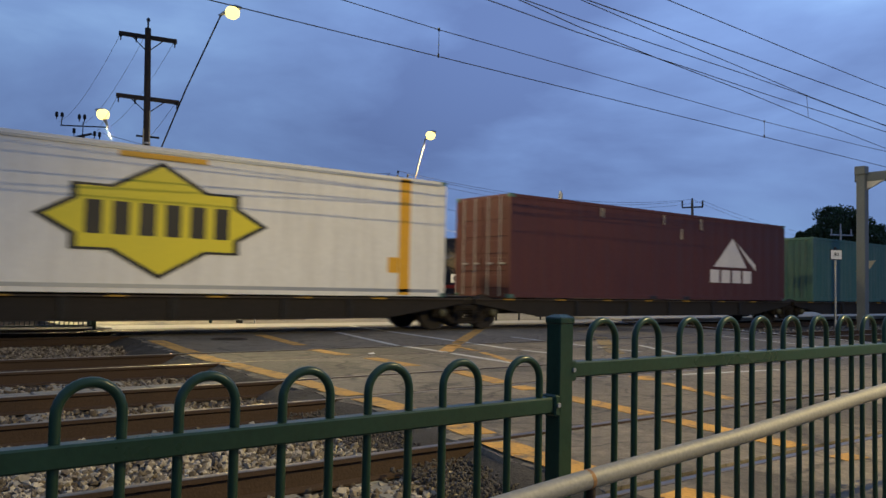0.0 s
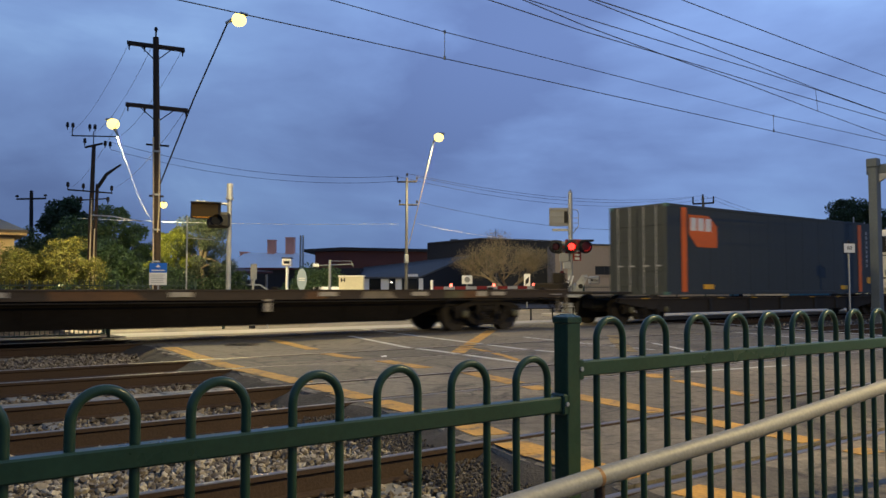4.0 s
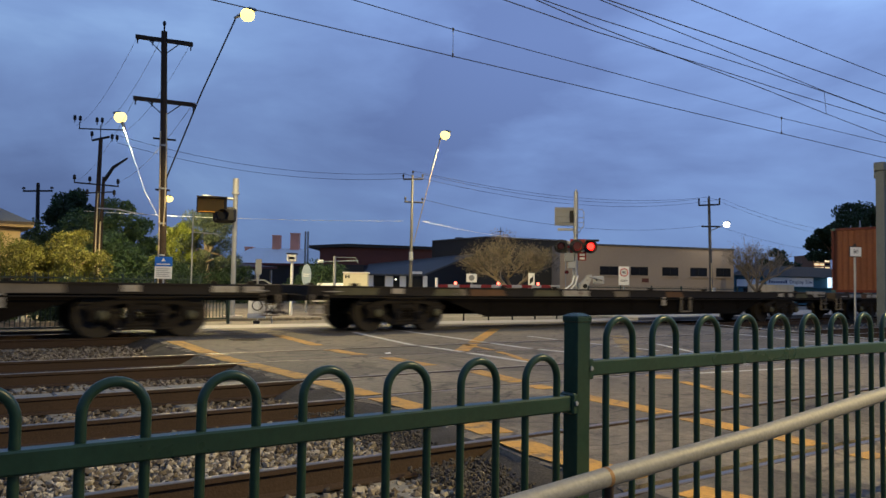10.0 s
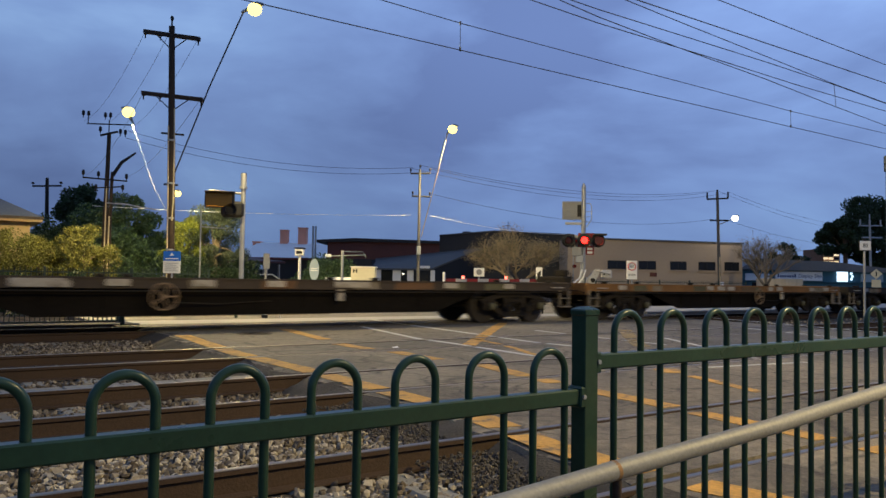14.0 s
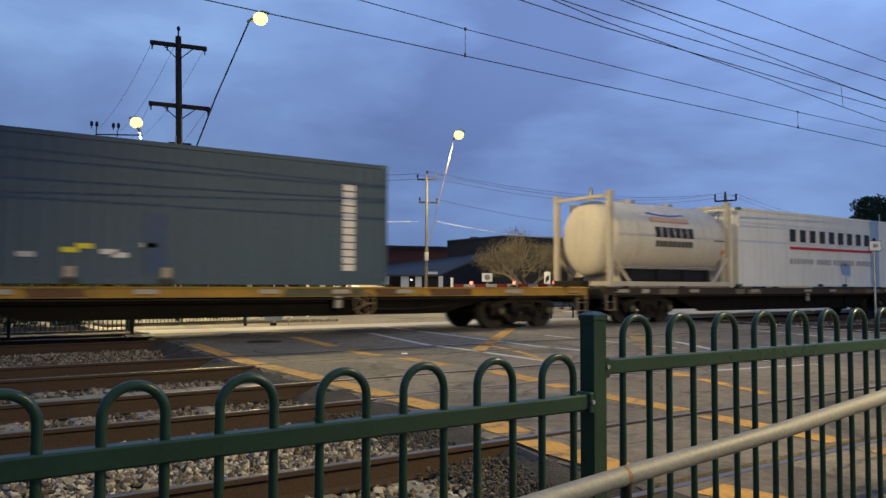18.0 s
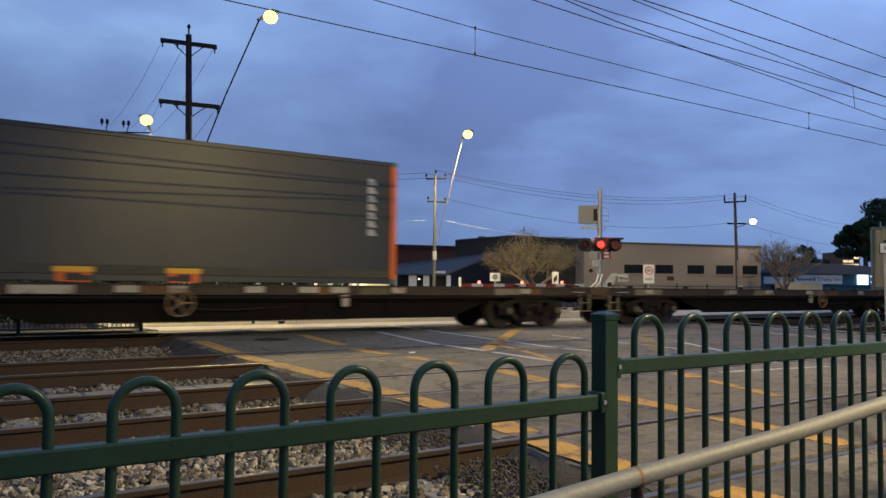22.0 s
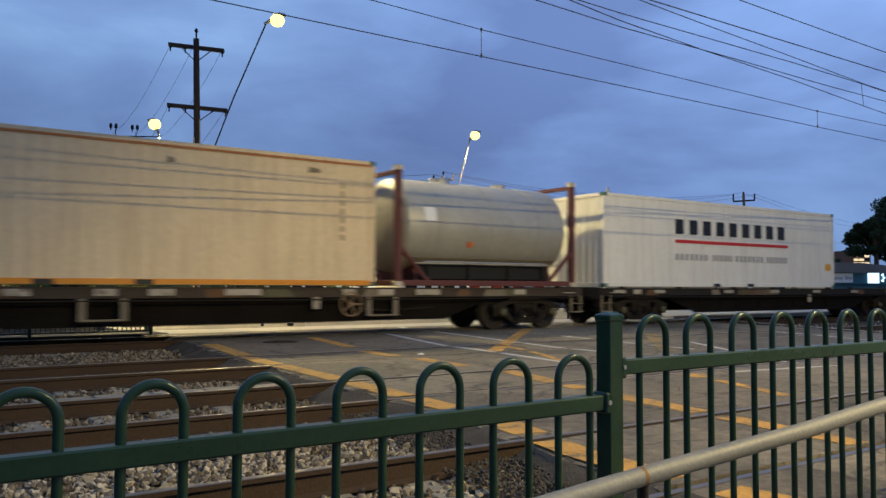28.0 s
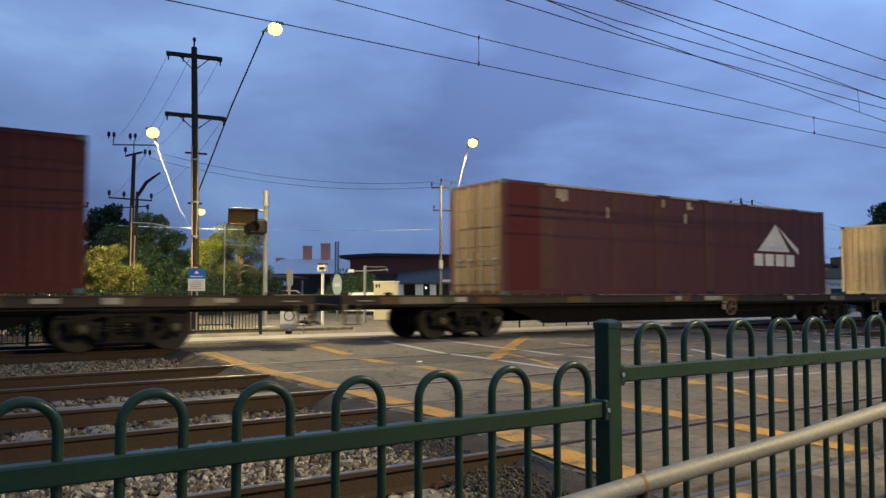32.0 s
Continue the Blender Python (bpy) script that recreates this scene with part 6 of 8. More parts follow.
# ---- poles, lamps, wires ----
def street_lamp_arm(pole, pts, lens, rad, glow_mat, r=0.02, paint=None):
    """An outreach arm along points, with a slim head and a glowing bowl round lens."""
    pts, c = [Vector(p) for p in pts], Vector(lens)
    b = pts[-1]
    part("lamp_arm", Geo().path(pts, r, 8), paint or M_galv2, pole, "thin outreach arm")
    d = c - b
    d.z = 0
    d = d.normalized()
    k = rad / 0.25
    top = c + Vector((0, 0, 0.2 * k))
    part("lamp_head", Geo().path([b - d * 0.05, b.lerp(top, 0.4), top + d * 0.1 * k, top + d * 0.3 * k], [0.035, 0.07 * k, 0.12 * k, 0.04], 10), M_galv2, pole)
    bowl = [c + Vector((0, 0, z * k)) for z in (0.2, 0.14, 0.03, -0.09, -0.17, -0.2)]
    part("lamp_lens", Geo().path(bowl, [0.6 * rad, 0.86 * rad, rad, 0.9 * rad, 0.6 * rad, 0.25 * rad], 18), glow_mat, pole, "glowing lamp bowl")


def insulator(parent, p, r=0.05):
    part("insulator", Geo().path([p, (p[0], p[1], p[2] + 0.1), (p[0], p[1], p[2] + 0.13), (p[0], p[1], p[2] + 0.26)], [0.02, 0.02, r, r * 0.6], 8), M_dark, parent)


mp = thing("power_pole", "tall dark timber power pole with two crossarms and lamp arms", "power pole", pose(0, 0, 0))
part("shaft", Geo().path([(7.3, 23.9, -0.3), (7.24, 23.92, 4.0), (7.12, 23.93, 8.7)], [0.12, 0.108, 0.088], 14), M_timber, mp)
part("spike", Geo().tube((7.12, 23.93, 8.6), (7.12, 23.93, 8.98), 0.025, n=6).path([(7.12, 23.93, 8.88), (7.12, 23.93, 8.95), (7.12, 23.93, 9.02)], [0.03, 0.06, 0.03], 8), M_dark, mp)
for (a, b) in (((6.44, 24.45, 8.54), (7.82, 23.42, 8.32)), ((6.46, 24.54, 6.68), (7.96, 23.43, 6.49))):
    A, B = Vector(a), Vector(b)
    d = (B - A).normalized()
    up = Vector((0, 0, 0.06))
    side = d.cross(Vector((0, 0, 1))).normalized() * 0.05
    v = [A - up - side, A - up + side, A + up + side, A + up - side, B - up - side, B - up + side, B + up + side, B + up - side]
    part("crossarm", Geo().add(v, [(0, 1, 2, 3), (4, 7, 6, 5), (0, 4, 5, 1), (1, 5, 6, 2), (2, 6, 7, 3), (3, 7, 4, 0)]), M_timber, mp)
    c = (A + B) / 2
    for e in (A.lerp(B, 0.2), A.lerp(B, 0.8)):
        part("stay", Geo().tube(e, c - Vector((0, 0, 0.45)), 0.015, n=6), M_dark, mp)
    for k in (0.03, 0.3, 0.97):
        p = A.lerp(B, k)
        insulator(mp, (p.x, p.y, p.z - 0.2))
part("crossarm", Geo().tube((6.95, 24.1, 5.45), (7.5, 23.7, 5.4), 0.03, n=6), M_dark, mp)
part("crossarm", Geo().tube((7.05, 24.05, 3.9), (7.4, 23.8, 3.88), 0.03, n=6), M_dark, mp)
part("conduit", Geo().path([(7.17, 23.86, 0), (7.14, 23.877, 3.0), (7.09, 23.885, 5.65)], 0.022, 8), M_conduit, mp, "pale conduit strapped to the pole")
part("conduit", Geo().path([(7.24, 23.79, 2.8), (7.27, 23.805, 3.4), (7.26, 23.81, 5.0), (7.24, 23.83, 6.2)], 0.02, 8), M_conduit, mp, "pale conduit strapped to the pole")
for z in (1.9, 2.85, 3.9, 5.2):
    part("strap", Geo().path([(7.272 - 0.0145 * z, 23.905, z), (7.272 - 0.0145 * z, 23.905, z + 0.05)], 0.122, 14), M_galv2, mp)
# Dark paint on this arm stands for its lamp leaving it unlit.
street_lamp_arm(mp, [(7.3, 23.9, 4.2), (7.55, 23.79, 4.98), (7.95, 22.88, 6.76), (8.19, 20.96, 8.55)], (8.45, 20.76, 8.63), 0.2, M_lamp, 0.022, M_dark)
street_lamp_arm(mp, [(7.5, 24.2, 2.6), (7.83, 27.76, 4.14), (7.93, 31.28, 6.89)], (7.79, 31.36, 7.38), 0.23, M_lamp, 0.007)

p2 = thing("power_pole", "slim grey power pole with small crossarms and a lamp arm", "power pole", pose(0, 0, 0))
part("shaft", Geo().path([(26.0, 38.2, -0.3), (25.78, 37.84, 7.6)], [0.11, 0.065], 10), mat("grey_pole_steel", (0.11, 0.11, 0.11), 0.6, 0.3, 0.2, 20, 2, 0.1), p2)
part("crossarm", Geo().tube((25.35, 38.19, 7.35), (26.27, 37.49, 7.37), 0.05, n=6), M_dark, p2)
part("crossarm", Geo().tube((25.46, 38.19, 6.03), (26.33, 37.53, 6.0), 0.05, n=6), M_dark, p2)
for p in ((25.36, 38.18, 7.38), (25.8, 37.84, 7.6), (26.26, 37.5, 7.4), (25.5, 38.15, 6.05), (26.3, 37.55, 6.02)):
    insulator(p2, p, 0.07)
part("box", Geo().bev(25.7, 25.95, 37.85, 38.0, 2.6, 3.1, 0.02), M_galv2, p2)
# Pale paint on this arm stands for its own lamp shining along it.
street_lamp_arm(p2, [(25.72, 37.51, 3.65), (25.8, 35.23, 9.28)], (26.0, 35.0, 9.55), 0.27, M_lamp, 0.024, M_conduit)

p3 = thing("power_pole", "slim grey power pole with two crossarms and a white lamp", "power pole", pose(0, 0, 0))
part("shaft", Geo().path([(59.4, 40.86, -0.3), (58.83, 40.75, 9.11)], [0.16, 0.11], 10), mat("weathered_grey_timber", (0.11, 0.105, 0.1), 0.9, 0, 0.3, 20, 2, 0.4), p3)
part("conduit", Geo().path([(59.28, 40.74, -0.2), (59.1, 40.68, 3.5)], 0.05, 6), M_conduit, p3)
part("meter_box", Geo().bev(59.2, 59.5, 40.5, 40.72, 0.75, 1.35, 0.02), M_sign_white, p3, "white box on the pole")
part("crossarm", Geo().tube((58.13, 41.29, 8.47), (59.58, 40.19, 8.57), 0.07, n=6), M_dark, p3)
part("crossarm", Geo().tube((58.42, 41.2, 6.65), (59.68, 40.26, 6.67), 0.07, n=6), M_dark, p3)
for p in ((58.15, 41.27, 8.52), (58.84, 40.75, 8.75), (59.56, 40.19, 8.58)):
    part("insulator", Geo().tube(p, (p[0], p[1], p[2] + 0.55), 0.075, n=6), M_dark, p3)
street_lamp_arm(p3, [(59.06, 40.77, 6.29), (60.06, 40.04, 6.8)], (60.24, 39.95, 6.84), 0.3, M_lamp_white, 0.04)

p4 = thing("power_pole", "old twin timber power pole with tangled crossarms", "power pole", pose(0, 0, 0))
part("shaft", Geo().path([(10.16, 45.0, -0.3), (10.1, 44.8, 4.5), (10.12, 44.6, 8.75)], [0.14, 0.125, 0.1], 12), M_timber, p4)
part("shaft", Geo().path([(10.37, 44.95, -0.3), (10.32, 44.75, 4.0), (10.34, 44.6, 6.7)], [0.11, 0.1, 0.08], 12), M_timber, p4)
for a, b, r in (((9.06, 44.9, 9.2), (11.3, 44.2, 9.3), 0.035), ((9.7, 44.75, 8.62), (10.5, 44.35, 8.86), 0.06), ((8.95, 45.0, 6.32), (11.0, 44.1, 6.2), 0.04), ((9.6, 44.9, 5.8), (10.8, 44.2, 5.9), 0.035)):
    part("crossarm", Geo().tube(a, b, r, n=6), M_dark, p4)
for p, q in (((9.1, 44.88, 9.2), (9.1, 44.88, 9.55)), ((10.1, 44.6, 8.7), (10.1, 44.6, 9.5))):
    part("bracket", Geo().tube(p, q, 0.025, n=6), M_dark, p4)
for p in ((8.86, 44.9, 9.5), (9.12, 44.88, 9.5), (9.91, 44.65, 9.48), (10.16, 44.6, 9.5), (9.7, 44.75, 8.72), (10.62, 44.3, 8.62), (10.86, 44.25, 8.6), (8.97, 45.0, 6.34), (9.7, 44.85, 6.3), (10.95, 44.1, 6.2), (9.6, 44.9, 5.6), (10.8, 44.2, 5.6)):
    part("insulator", Geo().path([(p[0], p[1], p[2]), (p[0], p[1], p[2] + 0.12), (p[0], p[1], p[2] + 0.16), (p[0], p[1], p[2] + 0.36), (p[0], p[1], p[2] + 0.4)], [0.025, 0.025, 0.085, 0.075, 0.03], 8), M_dark, p4)
for x, z in ((10.08, 5.9), (10.26, 4.3)):
    part("conduit", Geo().path([(x, 44.8, 0.3), (x, 44.64, z)], 0.035, 6), M_conduit, p4)
part("cable_end", Geo().path([(10.35, 44.5, 6.5), (10.7, 44.2, 7.2), (11.35, 43.9, 7.75)], [0.1, 0.09, 0.05], 6), M_dark, p4)
part("lamp_arm", Geo().path([(10.1, 44.6, 5.0), (11.0, 44.0, 4.95), (11.6, 43.6, 4.8), (12.3, 43.2, 4.7)], 0.035, 6), M_galv2, p4)

p5 = thing("power_pole", "slim dark power pole with one crossarm behind trees", "power pole", pose(0, 0, 0))
part("shaft", Geo().path([(10.95, 66.9, -0.3), (10.74, 66.7, 8.4)], [0.2, 0.13], 10), M_dark, p5)
part("crossarm", Geo().tube((9.85, 67.38, 7.9), (11.64, 66.03, 7.95), 0.07, n=6), M_dark, p5)
for p in ((9.87, 67.36, 7.95), (10.74, 66.7, 8.3), (11.6, 66.05, 8.0)):
    insulator(p5, p, 0.14)
p7 = thing("power_pole", "slim grey power pole with two crossarms near the shops", "power pole", pose(0, 0, 0))
part("shaft", Geo().path([(84.4, 40.0, -0.3), (84.15, 40.0, 8.1)], [0.15, 0.1], 10), M_galv2, p7)
for a, b in (((83.3, 40.7, 7.5), (85.3, 39.3, 7.5)), ((83.5, 40.5, 6.25), (85.3, 39.3, 6.25))):
    part("crossarm", Geo().tube(a, b, 0.08, n=6), M_galv2, p7)
for p in ((83.4, 40.6, 7.55), (84.15, 40.0, 8.1), (85.2, 39.4, 7.55)):
    part("insulator", Geo().tube(p, (p[0], p[1], p[2] + 0.6), 0.07, n=6), M_galv2, p7)
p6 = thing("street_lamp", "small glowing street lamp among the trees", "street lamp", pose(0, 0, 0))
part("shaft", Geo().path([(12.97, 42.95, -0.3), (12.97, 42.95, 5.5)], [0.06, 0.045], 8), M_dark, p6)
street_lamp_arm(p6, [(12.97, 42.95, 5.45), (13.27, 42.78, 5.63)], (13.27, 42.75, 5.59), 0.2, M_lamp, 0.027)


# overhead wires of the railway, parallel to the tracks
def wire(name, pts, r, label, parent=None, material=None):
    g = Geo().path(pts, r, 5, False)
    if parent is None:
        return solid(name, g, material or M_black, label, "wire", group="overhead wires")
    return part(name, g, material or M_black, parent)


def sagging(a, b, sag, n=16):
    a, b = Vector(a), Vector(b)
    return [a.lerp(b, k / n) - Vector((0, 0, sag * 4 * (k / n) * (1 - k / n))) for k in range(n + 1)]


for y, zc, rise, dips, label in ((11.54, 5.42, ((-30, 6.4), (0, 6.15), (6.7, 5.985), (8.8, 5.925), (13.3, 5.89), (20, 5.845), (25.5, 5.9), (40, 6.2), (60, 6.35), (140, 6.3)), (8.72, 19.95), "overhead contact wire with droppers over the far suburban track"),
                                 (7.61, 5.32, ((-30, 6.1), (0, 5.92), (10.7, 5.775), (14.3, 5.725), (17, 5.7), (24, 5.7), (40, 5.95), (60, 6.2), (140, 6.2)), (), "overhead contact wire over the middle track")):
    cw = thing("overhead_line", label, "overhead wire", pose(0, y, 0), "overhead wires")
    part("contact_wire", Geo().path([(-30, 0, zc), (0, 0, zc), (40, 0, zc), (140, 0, zc)], 0.0088, 6, False), M_black, cw)
    part("catenary_wire", Geo().path([(x, 0, z) for x, z in rise], 0.008, 6, False), M_black, cw)
    for x in dips:
        zm = float(np.interp(x, *zip(*rise)))
        part("dropper", Geo().tube((x, 0, zc), (x, 0, zm + 0.01), 0.006, n=5).tube((x, 0, zc - 0.02), (x, 0, zc + 0.05), 0.02, n=6).tube((x, 0, zm - 0.03), (x, 0, zm + 0.03), 0.02, n=6), M_black, cw)

for zz, pts in ((5.3, [(-20, 4.4), (7.83, 8.24), (9.1, 8.44), (11.46, 8.68), (14.5, 8.92), (17.9, 9.29), (21.2, 9.61), (31, 10.5), (60, 11.2)]),
                (5.9, [(-20, 6.2), (9.8, 8.757), (11.8, 8.93), (14.96, 9.176), (18.25, 9.456), (21.36, 9.62), (31, 10.2), (60, 11.2)]),
                (5.3, [(-20, 7.2), (7.5, 8.525), (9.34, 8.646), (12.37, 8.69), (15.4, 8.777), (19.5, 8.794), (31, 8.9), (60, 9.0)]),
                (5.5, [(-20, 8.2), (8.3, 8.56), (9.3, 8.6), (14.1, 8.62), (16.8, 8.69), (19.6, 8.84), (31, 9.1), (60, 9.2)])):
    wire("overhead_wire", [(x, y, zz) for x, y in pts], 0.0085, "dark overhead wire swinging across between the tracks")
wire("dropper", [(18.0, 9.3, 5.3), (18.2, 9.45, 5.9)], 0.006, "thin dropper between two overhead wires")

# mast and speed sign
mast = thing("catenary_mast", "grey galvanised overhead line mast with a beam", "mast", pose(30.98, 13.9, 0))
part("column", Geo().bev(-0.17, 0.17, -0.16, 0.16, -0.3, 5.95, 0.02), M_mast, mast)
part("head", Geo().bev(-0.24, 0.1, -0.2, 0.2, 5.75, 6.08, 0.03), M_mast, mast)
part("beam", Geo().bev(0.0, 0.34, -11.5, 0.3, 5.5, 5.85, 0.02), M_mast, mast)
part("bracket", Geo().prism([(-0.8, 5.5), (0.0, 5.5), (0.0, 5.1)], "x", 0.0, 0.1), M_galv2, mast)
sp = thing("speed_sign", "small white speed board on a grey post by the track", "sign", pose(28.88, 13.9, 0, 0, 0, -26))
part("post", Geo().tube((0, 0.03, -0.2), (0, 0.03, 2.75), 0.04, n=10), M_galv2, sp)
part("board", Geo().bev(-0.25, 0.25, -0.02, 0.01, 2.42, 2.8, 0.01), M_black, sp)
part("face", Geo().bev(-0.225, 0.225, -0.026, -0.019, 2.445, 2.775, 0.002), M_sign_white, sp)
part("post_cap", Geo().path([(0, 0.03, 2.75), (0, 0.03, 2.86), (0, 0.03, 2.9)], [0.055, 0.05, 0.02], 10), M_dark, sp)
lettering("80", 0.2, M_black, sp, pose(0, -0.03, 2.61, 90, 0, 0))

# street wires between the poles
for a, b, s in (((10.9, 43.95, 8.9), (25.45, 38.1, 7.7), 0.7), ((10.8, 43.9, 8.5), (25.5, 38.1, 7.4), 0.7),
                ((26.26, 37.5, 7.65), (58.15, 41.27, 9.03), 0.9), ((25.8, 37.84, 7.85), (58.84, 40.75, 9.22), 0.9), ((25.4, 38.1, 7.65), (59.52, 40.2, 9.03), 1.2), ((26.3, 37.55, 6.2), (58.6, 41.05, 6.75), 1.0),
                ((59.56, 40.19, 9.12), (110, 50, 9.2), 1.0), ((58.84, 40.75, 9.22), (110, 51, 8.6), 1.0), ((59.52, 40.2, 6.66), (110, 50, 6.8), 1.0),
                ((6.5, 24.4, 8.6), (9.0, 45.3, 9.4), 0.5), ((7.1, 23.95, 8.6), (10.0, 44.6, 9.3), 0.5), ((7.8, 23.45, 8.4), (11.0, 43.9, 9.1), 0.5), ((6.5, 24.5, 6.7), (9.2, 45.2, 6.5), 0.4), ((7.9, 23.5, 6.5), (10.9, 43.9, 6.4), 0.4),
                ((25.46, 38.19, 4.9), (9.9, 47.0, 5.0), 0.15), ((26.3, 37.5, 4.9), (45, 44, 4.9), 0.3)):
    # Two low lines are white: lamp light on dark wire put into the colour.
    wire("power_line", sagging(a, b, s), 0.006 if b[1] > 43 and a[1] < 25 else 0.011, "thin power line strung between poles", material=M_sign_white if s in (0.15, 0.3) and a[2] < 5 else M_black)


# ---- signs and signals beyond the tracks ----
sg = thing("traffic_signal", "amber warning box and signal on a grey pole", "traffic signal", pose(9.38, 23.6, 0))
part("pole", Geo().tube((0, 0, -0.2), (0, 0, 4.0), 0.075, n=14), M_galv2, sg)
part("pole_cap", Geo().tube((0, 0, 3.95), (0, 0, 4.4), 0.095, n=14), M_galv2, sg)
part("collar", Geo().tube((0, 0, 3.9), (0, 0, 3.98), 0.12, n=14), M_galv2, sg)
part("arm", Geo().tube((-0.95, 0.35, 3.82), (0, 0, 3.75), 0.04, n=8), M_galv2, sg)
bx = part("warning_box", Geo().bev(-0.45, 0.45, -0.16, 0.16, -0.23, 0.23, 0.02), M_black, sg, "amber lit warning box", at=pose(-0.68, 0.2, 3.51, 0, 0, -20))
part("lens_rim", Geo().bev(-0.4, 0.34, -0.185, -0.15, -0.2, 0.21, 0.015), M_amber_rim, bx, "glowing amber rim of the lens")
part("lens", Geo().bev(-0.33, 0.24, -0.198, -0.15, -0.14, 0.16, 0.02), M_amber_on, bx, "glowing amber lens")
# Added plate that covers the lit lens while the box is off.
flap = part("shutter", Geo().bev(-0.42, 0.36, -0.006, 0.006, -0.41, 0.0, 0.003), M_lens_amber, bx, "dull amber hinged shutter, added to blink the box", at=pose(0, -0.21, 0.215))
part("visor", Geo().prism([(-0.45, 0.23), (0.45, 0.23), (0.45, 0.25), (-0.45, 0.25)], "y", -0.5, -0.1), M_black, bx)
b2 = part("signal_head", Geo().bev(-0.4, 0.3, -0.15, 0.15, -0.25, 0.25, 0.08), M_black, sg, at=pose(-0.28, 0.02, 3.24, 0, 0, -20))
part("visor", Geo().path([(-0.1, -0.15, 0), (-0.1, -0.4, -0.02)], [0.16, 0.17], 14, False), M_black, b2)
part("base", Geo().bev(-0.25, 0.25, -0.25, 0.25, -0.1, 0.12, 0.02), M_concrete, sg)

bs = thing("information_sign", "blue and white information sign on a thin post", "sign", pose(7.1, 23.2, 0, 0, 0, -35))
part("post", Geo().tube((0, 0.03, -0.2), (0, 0.03, 1.85), 0.03, n=8), M_galv2, bs)
part("panel", Geo().bev(-0.25, 0.25, -0.012, 0.012, 1.58, 1.86, 0.004), M_sign_blue, bs, "blue upper panel")
part("panel", Geo().bev(-0.25, 0.25, -0.012, 0.012, 1.22, 1.578, 0.004), M_sign_white, bs, "white lower panel")
part("symbol", Geo().prism([(-0.07, 1.73), (0.07, 1.73), (0.0, 1.82)], "y", -0.016, -0.012), M_sign_white, bs)
for k in range(5):
    part("lettering", Geo().box(-0.2, 0.19 - 0.05 * (k % 2), -0.016, -0.012, 1.28 + 0.055 * k, 1.30 + 0.055 * k), mat_grey, bs)
part("lettering", Geo().box(-0.19, 0.19, -0.016, -0.012, 1.63, 1.66), M_sign_white, bs)
solid("thin_post", Geo().tube((8.3, 24.3, -0.2), (8.3, 24.3, 3.35), 0.025, n=8).tube((8.3, 24.3, 2.7), (9.0, 24.0, 2.65), 0.015, n=6), M_galv2, "thin grey post behind the fence", "post")

lw = thing("warning_sign", "low white sign with a black ring beside the footpath", "sign", pose(9.2, 21.34, 0, 0, 0, -24))
part("post", Geo().tube((0.03, 0.03, -0.05), (0.03, 0.03, 0.62), 0.02, n=8), M_galv2, lw)
part("board", Geo().bev(-0.23, 0.25, -0.012, 0.012, 0.27, 0.68, 0.006), M_sign_white, lw)
part("ring", Geo().path([(0.02 + 0.14 * math.cos(6.28318 * k / 20), -0.016, 0.5 + 0.14 * math.sin(6.28318 * k / 20)) for k in range(21)], 0.016, 6, False), M_black, lw)
part("panel", Geo().bev(-0.25, 0.26, -0.012, 0.012, 0.13, 0.262, 0.006), mat("pale_blue_panel", (0.36, 0.4, 0.5), 0.5, 0, 0.1, 10, 2, 0.02), lw, "pale blue lower panel")
part("foot", Geo().bev(-0.08, 0.1, -0.08, 0.08, -0.02, 0.07, 0.01), M_black, lw)
lw = thing("warning_sign", "small white plate on a low post by the footpath", "sign", pose(9.66, 21.3, 0, 0, 0, -24))
part("post", Geo().tube((0, 0.03, -0.05), (0, 0.03, 0.6), 0.02, n=8), M_galv2, lw)
part("board", Geo().bev(-0.12, 0.12, -0.012, 0.012, 0.38, 0.66, 0.006), M_sign_white, lw)
part("panel", Geo().bev(-0.12, 0.12, -0.012, 0.012, 0.2, 0.27, 0.006), M_sign_white, lw)

FLASHERS = []
M_sign_red = mat("dull_red_sign", (0.28, 0.022, 0.018), 0.6, 0, 0.1, 12, 2, 0.02)
xs = thing("crossing_signal", "level crossing signal with red lamps and white crossbuck", "crossing signal", pose(22.4, 21.5, 0, 0, 0, -41))
part("mast", Geo().tube((0, 0, -0.2), (0, 0, 4.9), 0.085, n=14), M_galv2, xs)
part("bell", Geo().tube((0, 0, 4.9), (0, 0, 5.0), 0.06, 0.03, n=10), M_galv2, xs)
part("backboard", Geo().bev(-0.82, -0.06, 0.06, 0.12, 3.58, 4.3, 0.02), M_board_back, xs, "grey back of a square sign")
for z in (3.7, 3.95, 4.2):
    part("stiffener", Geo().box(-0.82, -0.06, 0.03, 0.06, z, z + 0.04), M_board_back, xs)
part("sign_back", Geo().bev(-0.7, 0.0, 0.08, 0.14, 3.38, 3.48, 0.01), M_galv2, xs)
part("ladder", Geo().path([(0.12, 0.1, 3.3), (0.32, 0.1, 3.6), (0.32, 0.1, 4.1), (0.26, 0.1, 4.22), (0.1, 0.1, 4.22)], 0.015, 6), M_galv2, xs)
for z in (3.5, 3.7, 3.9):
    part("rung", Geo().tube((0.0, 0.1, z), (0.32, 0.1, z), 0.012, n=6), M_galv2, xs)
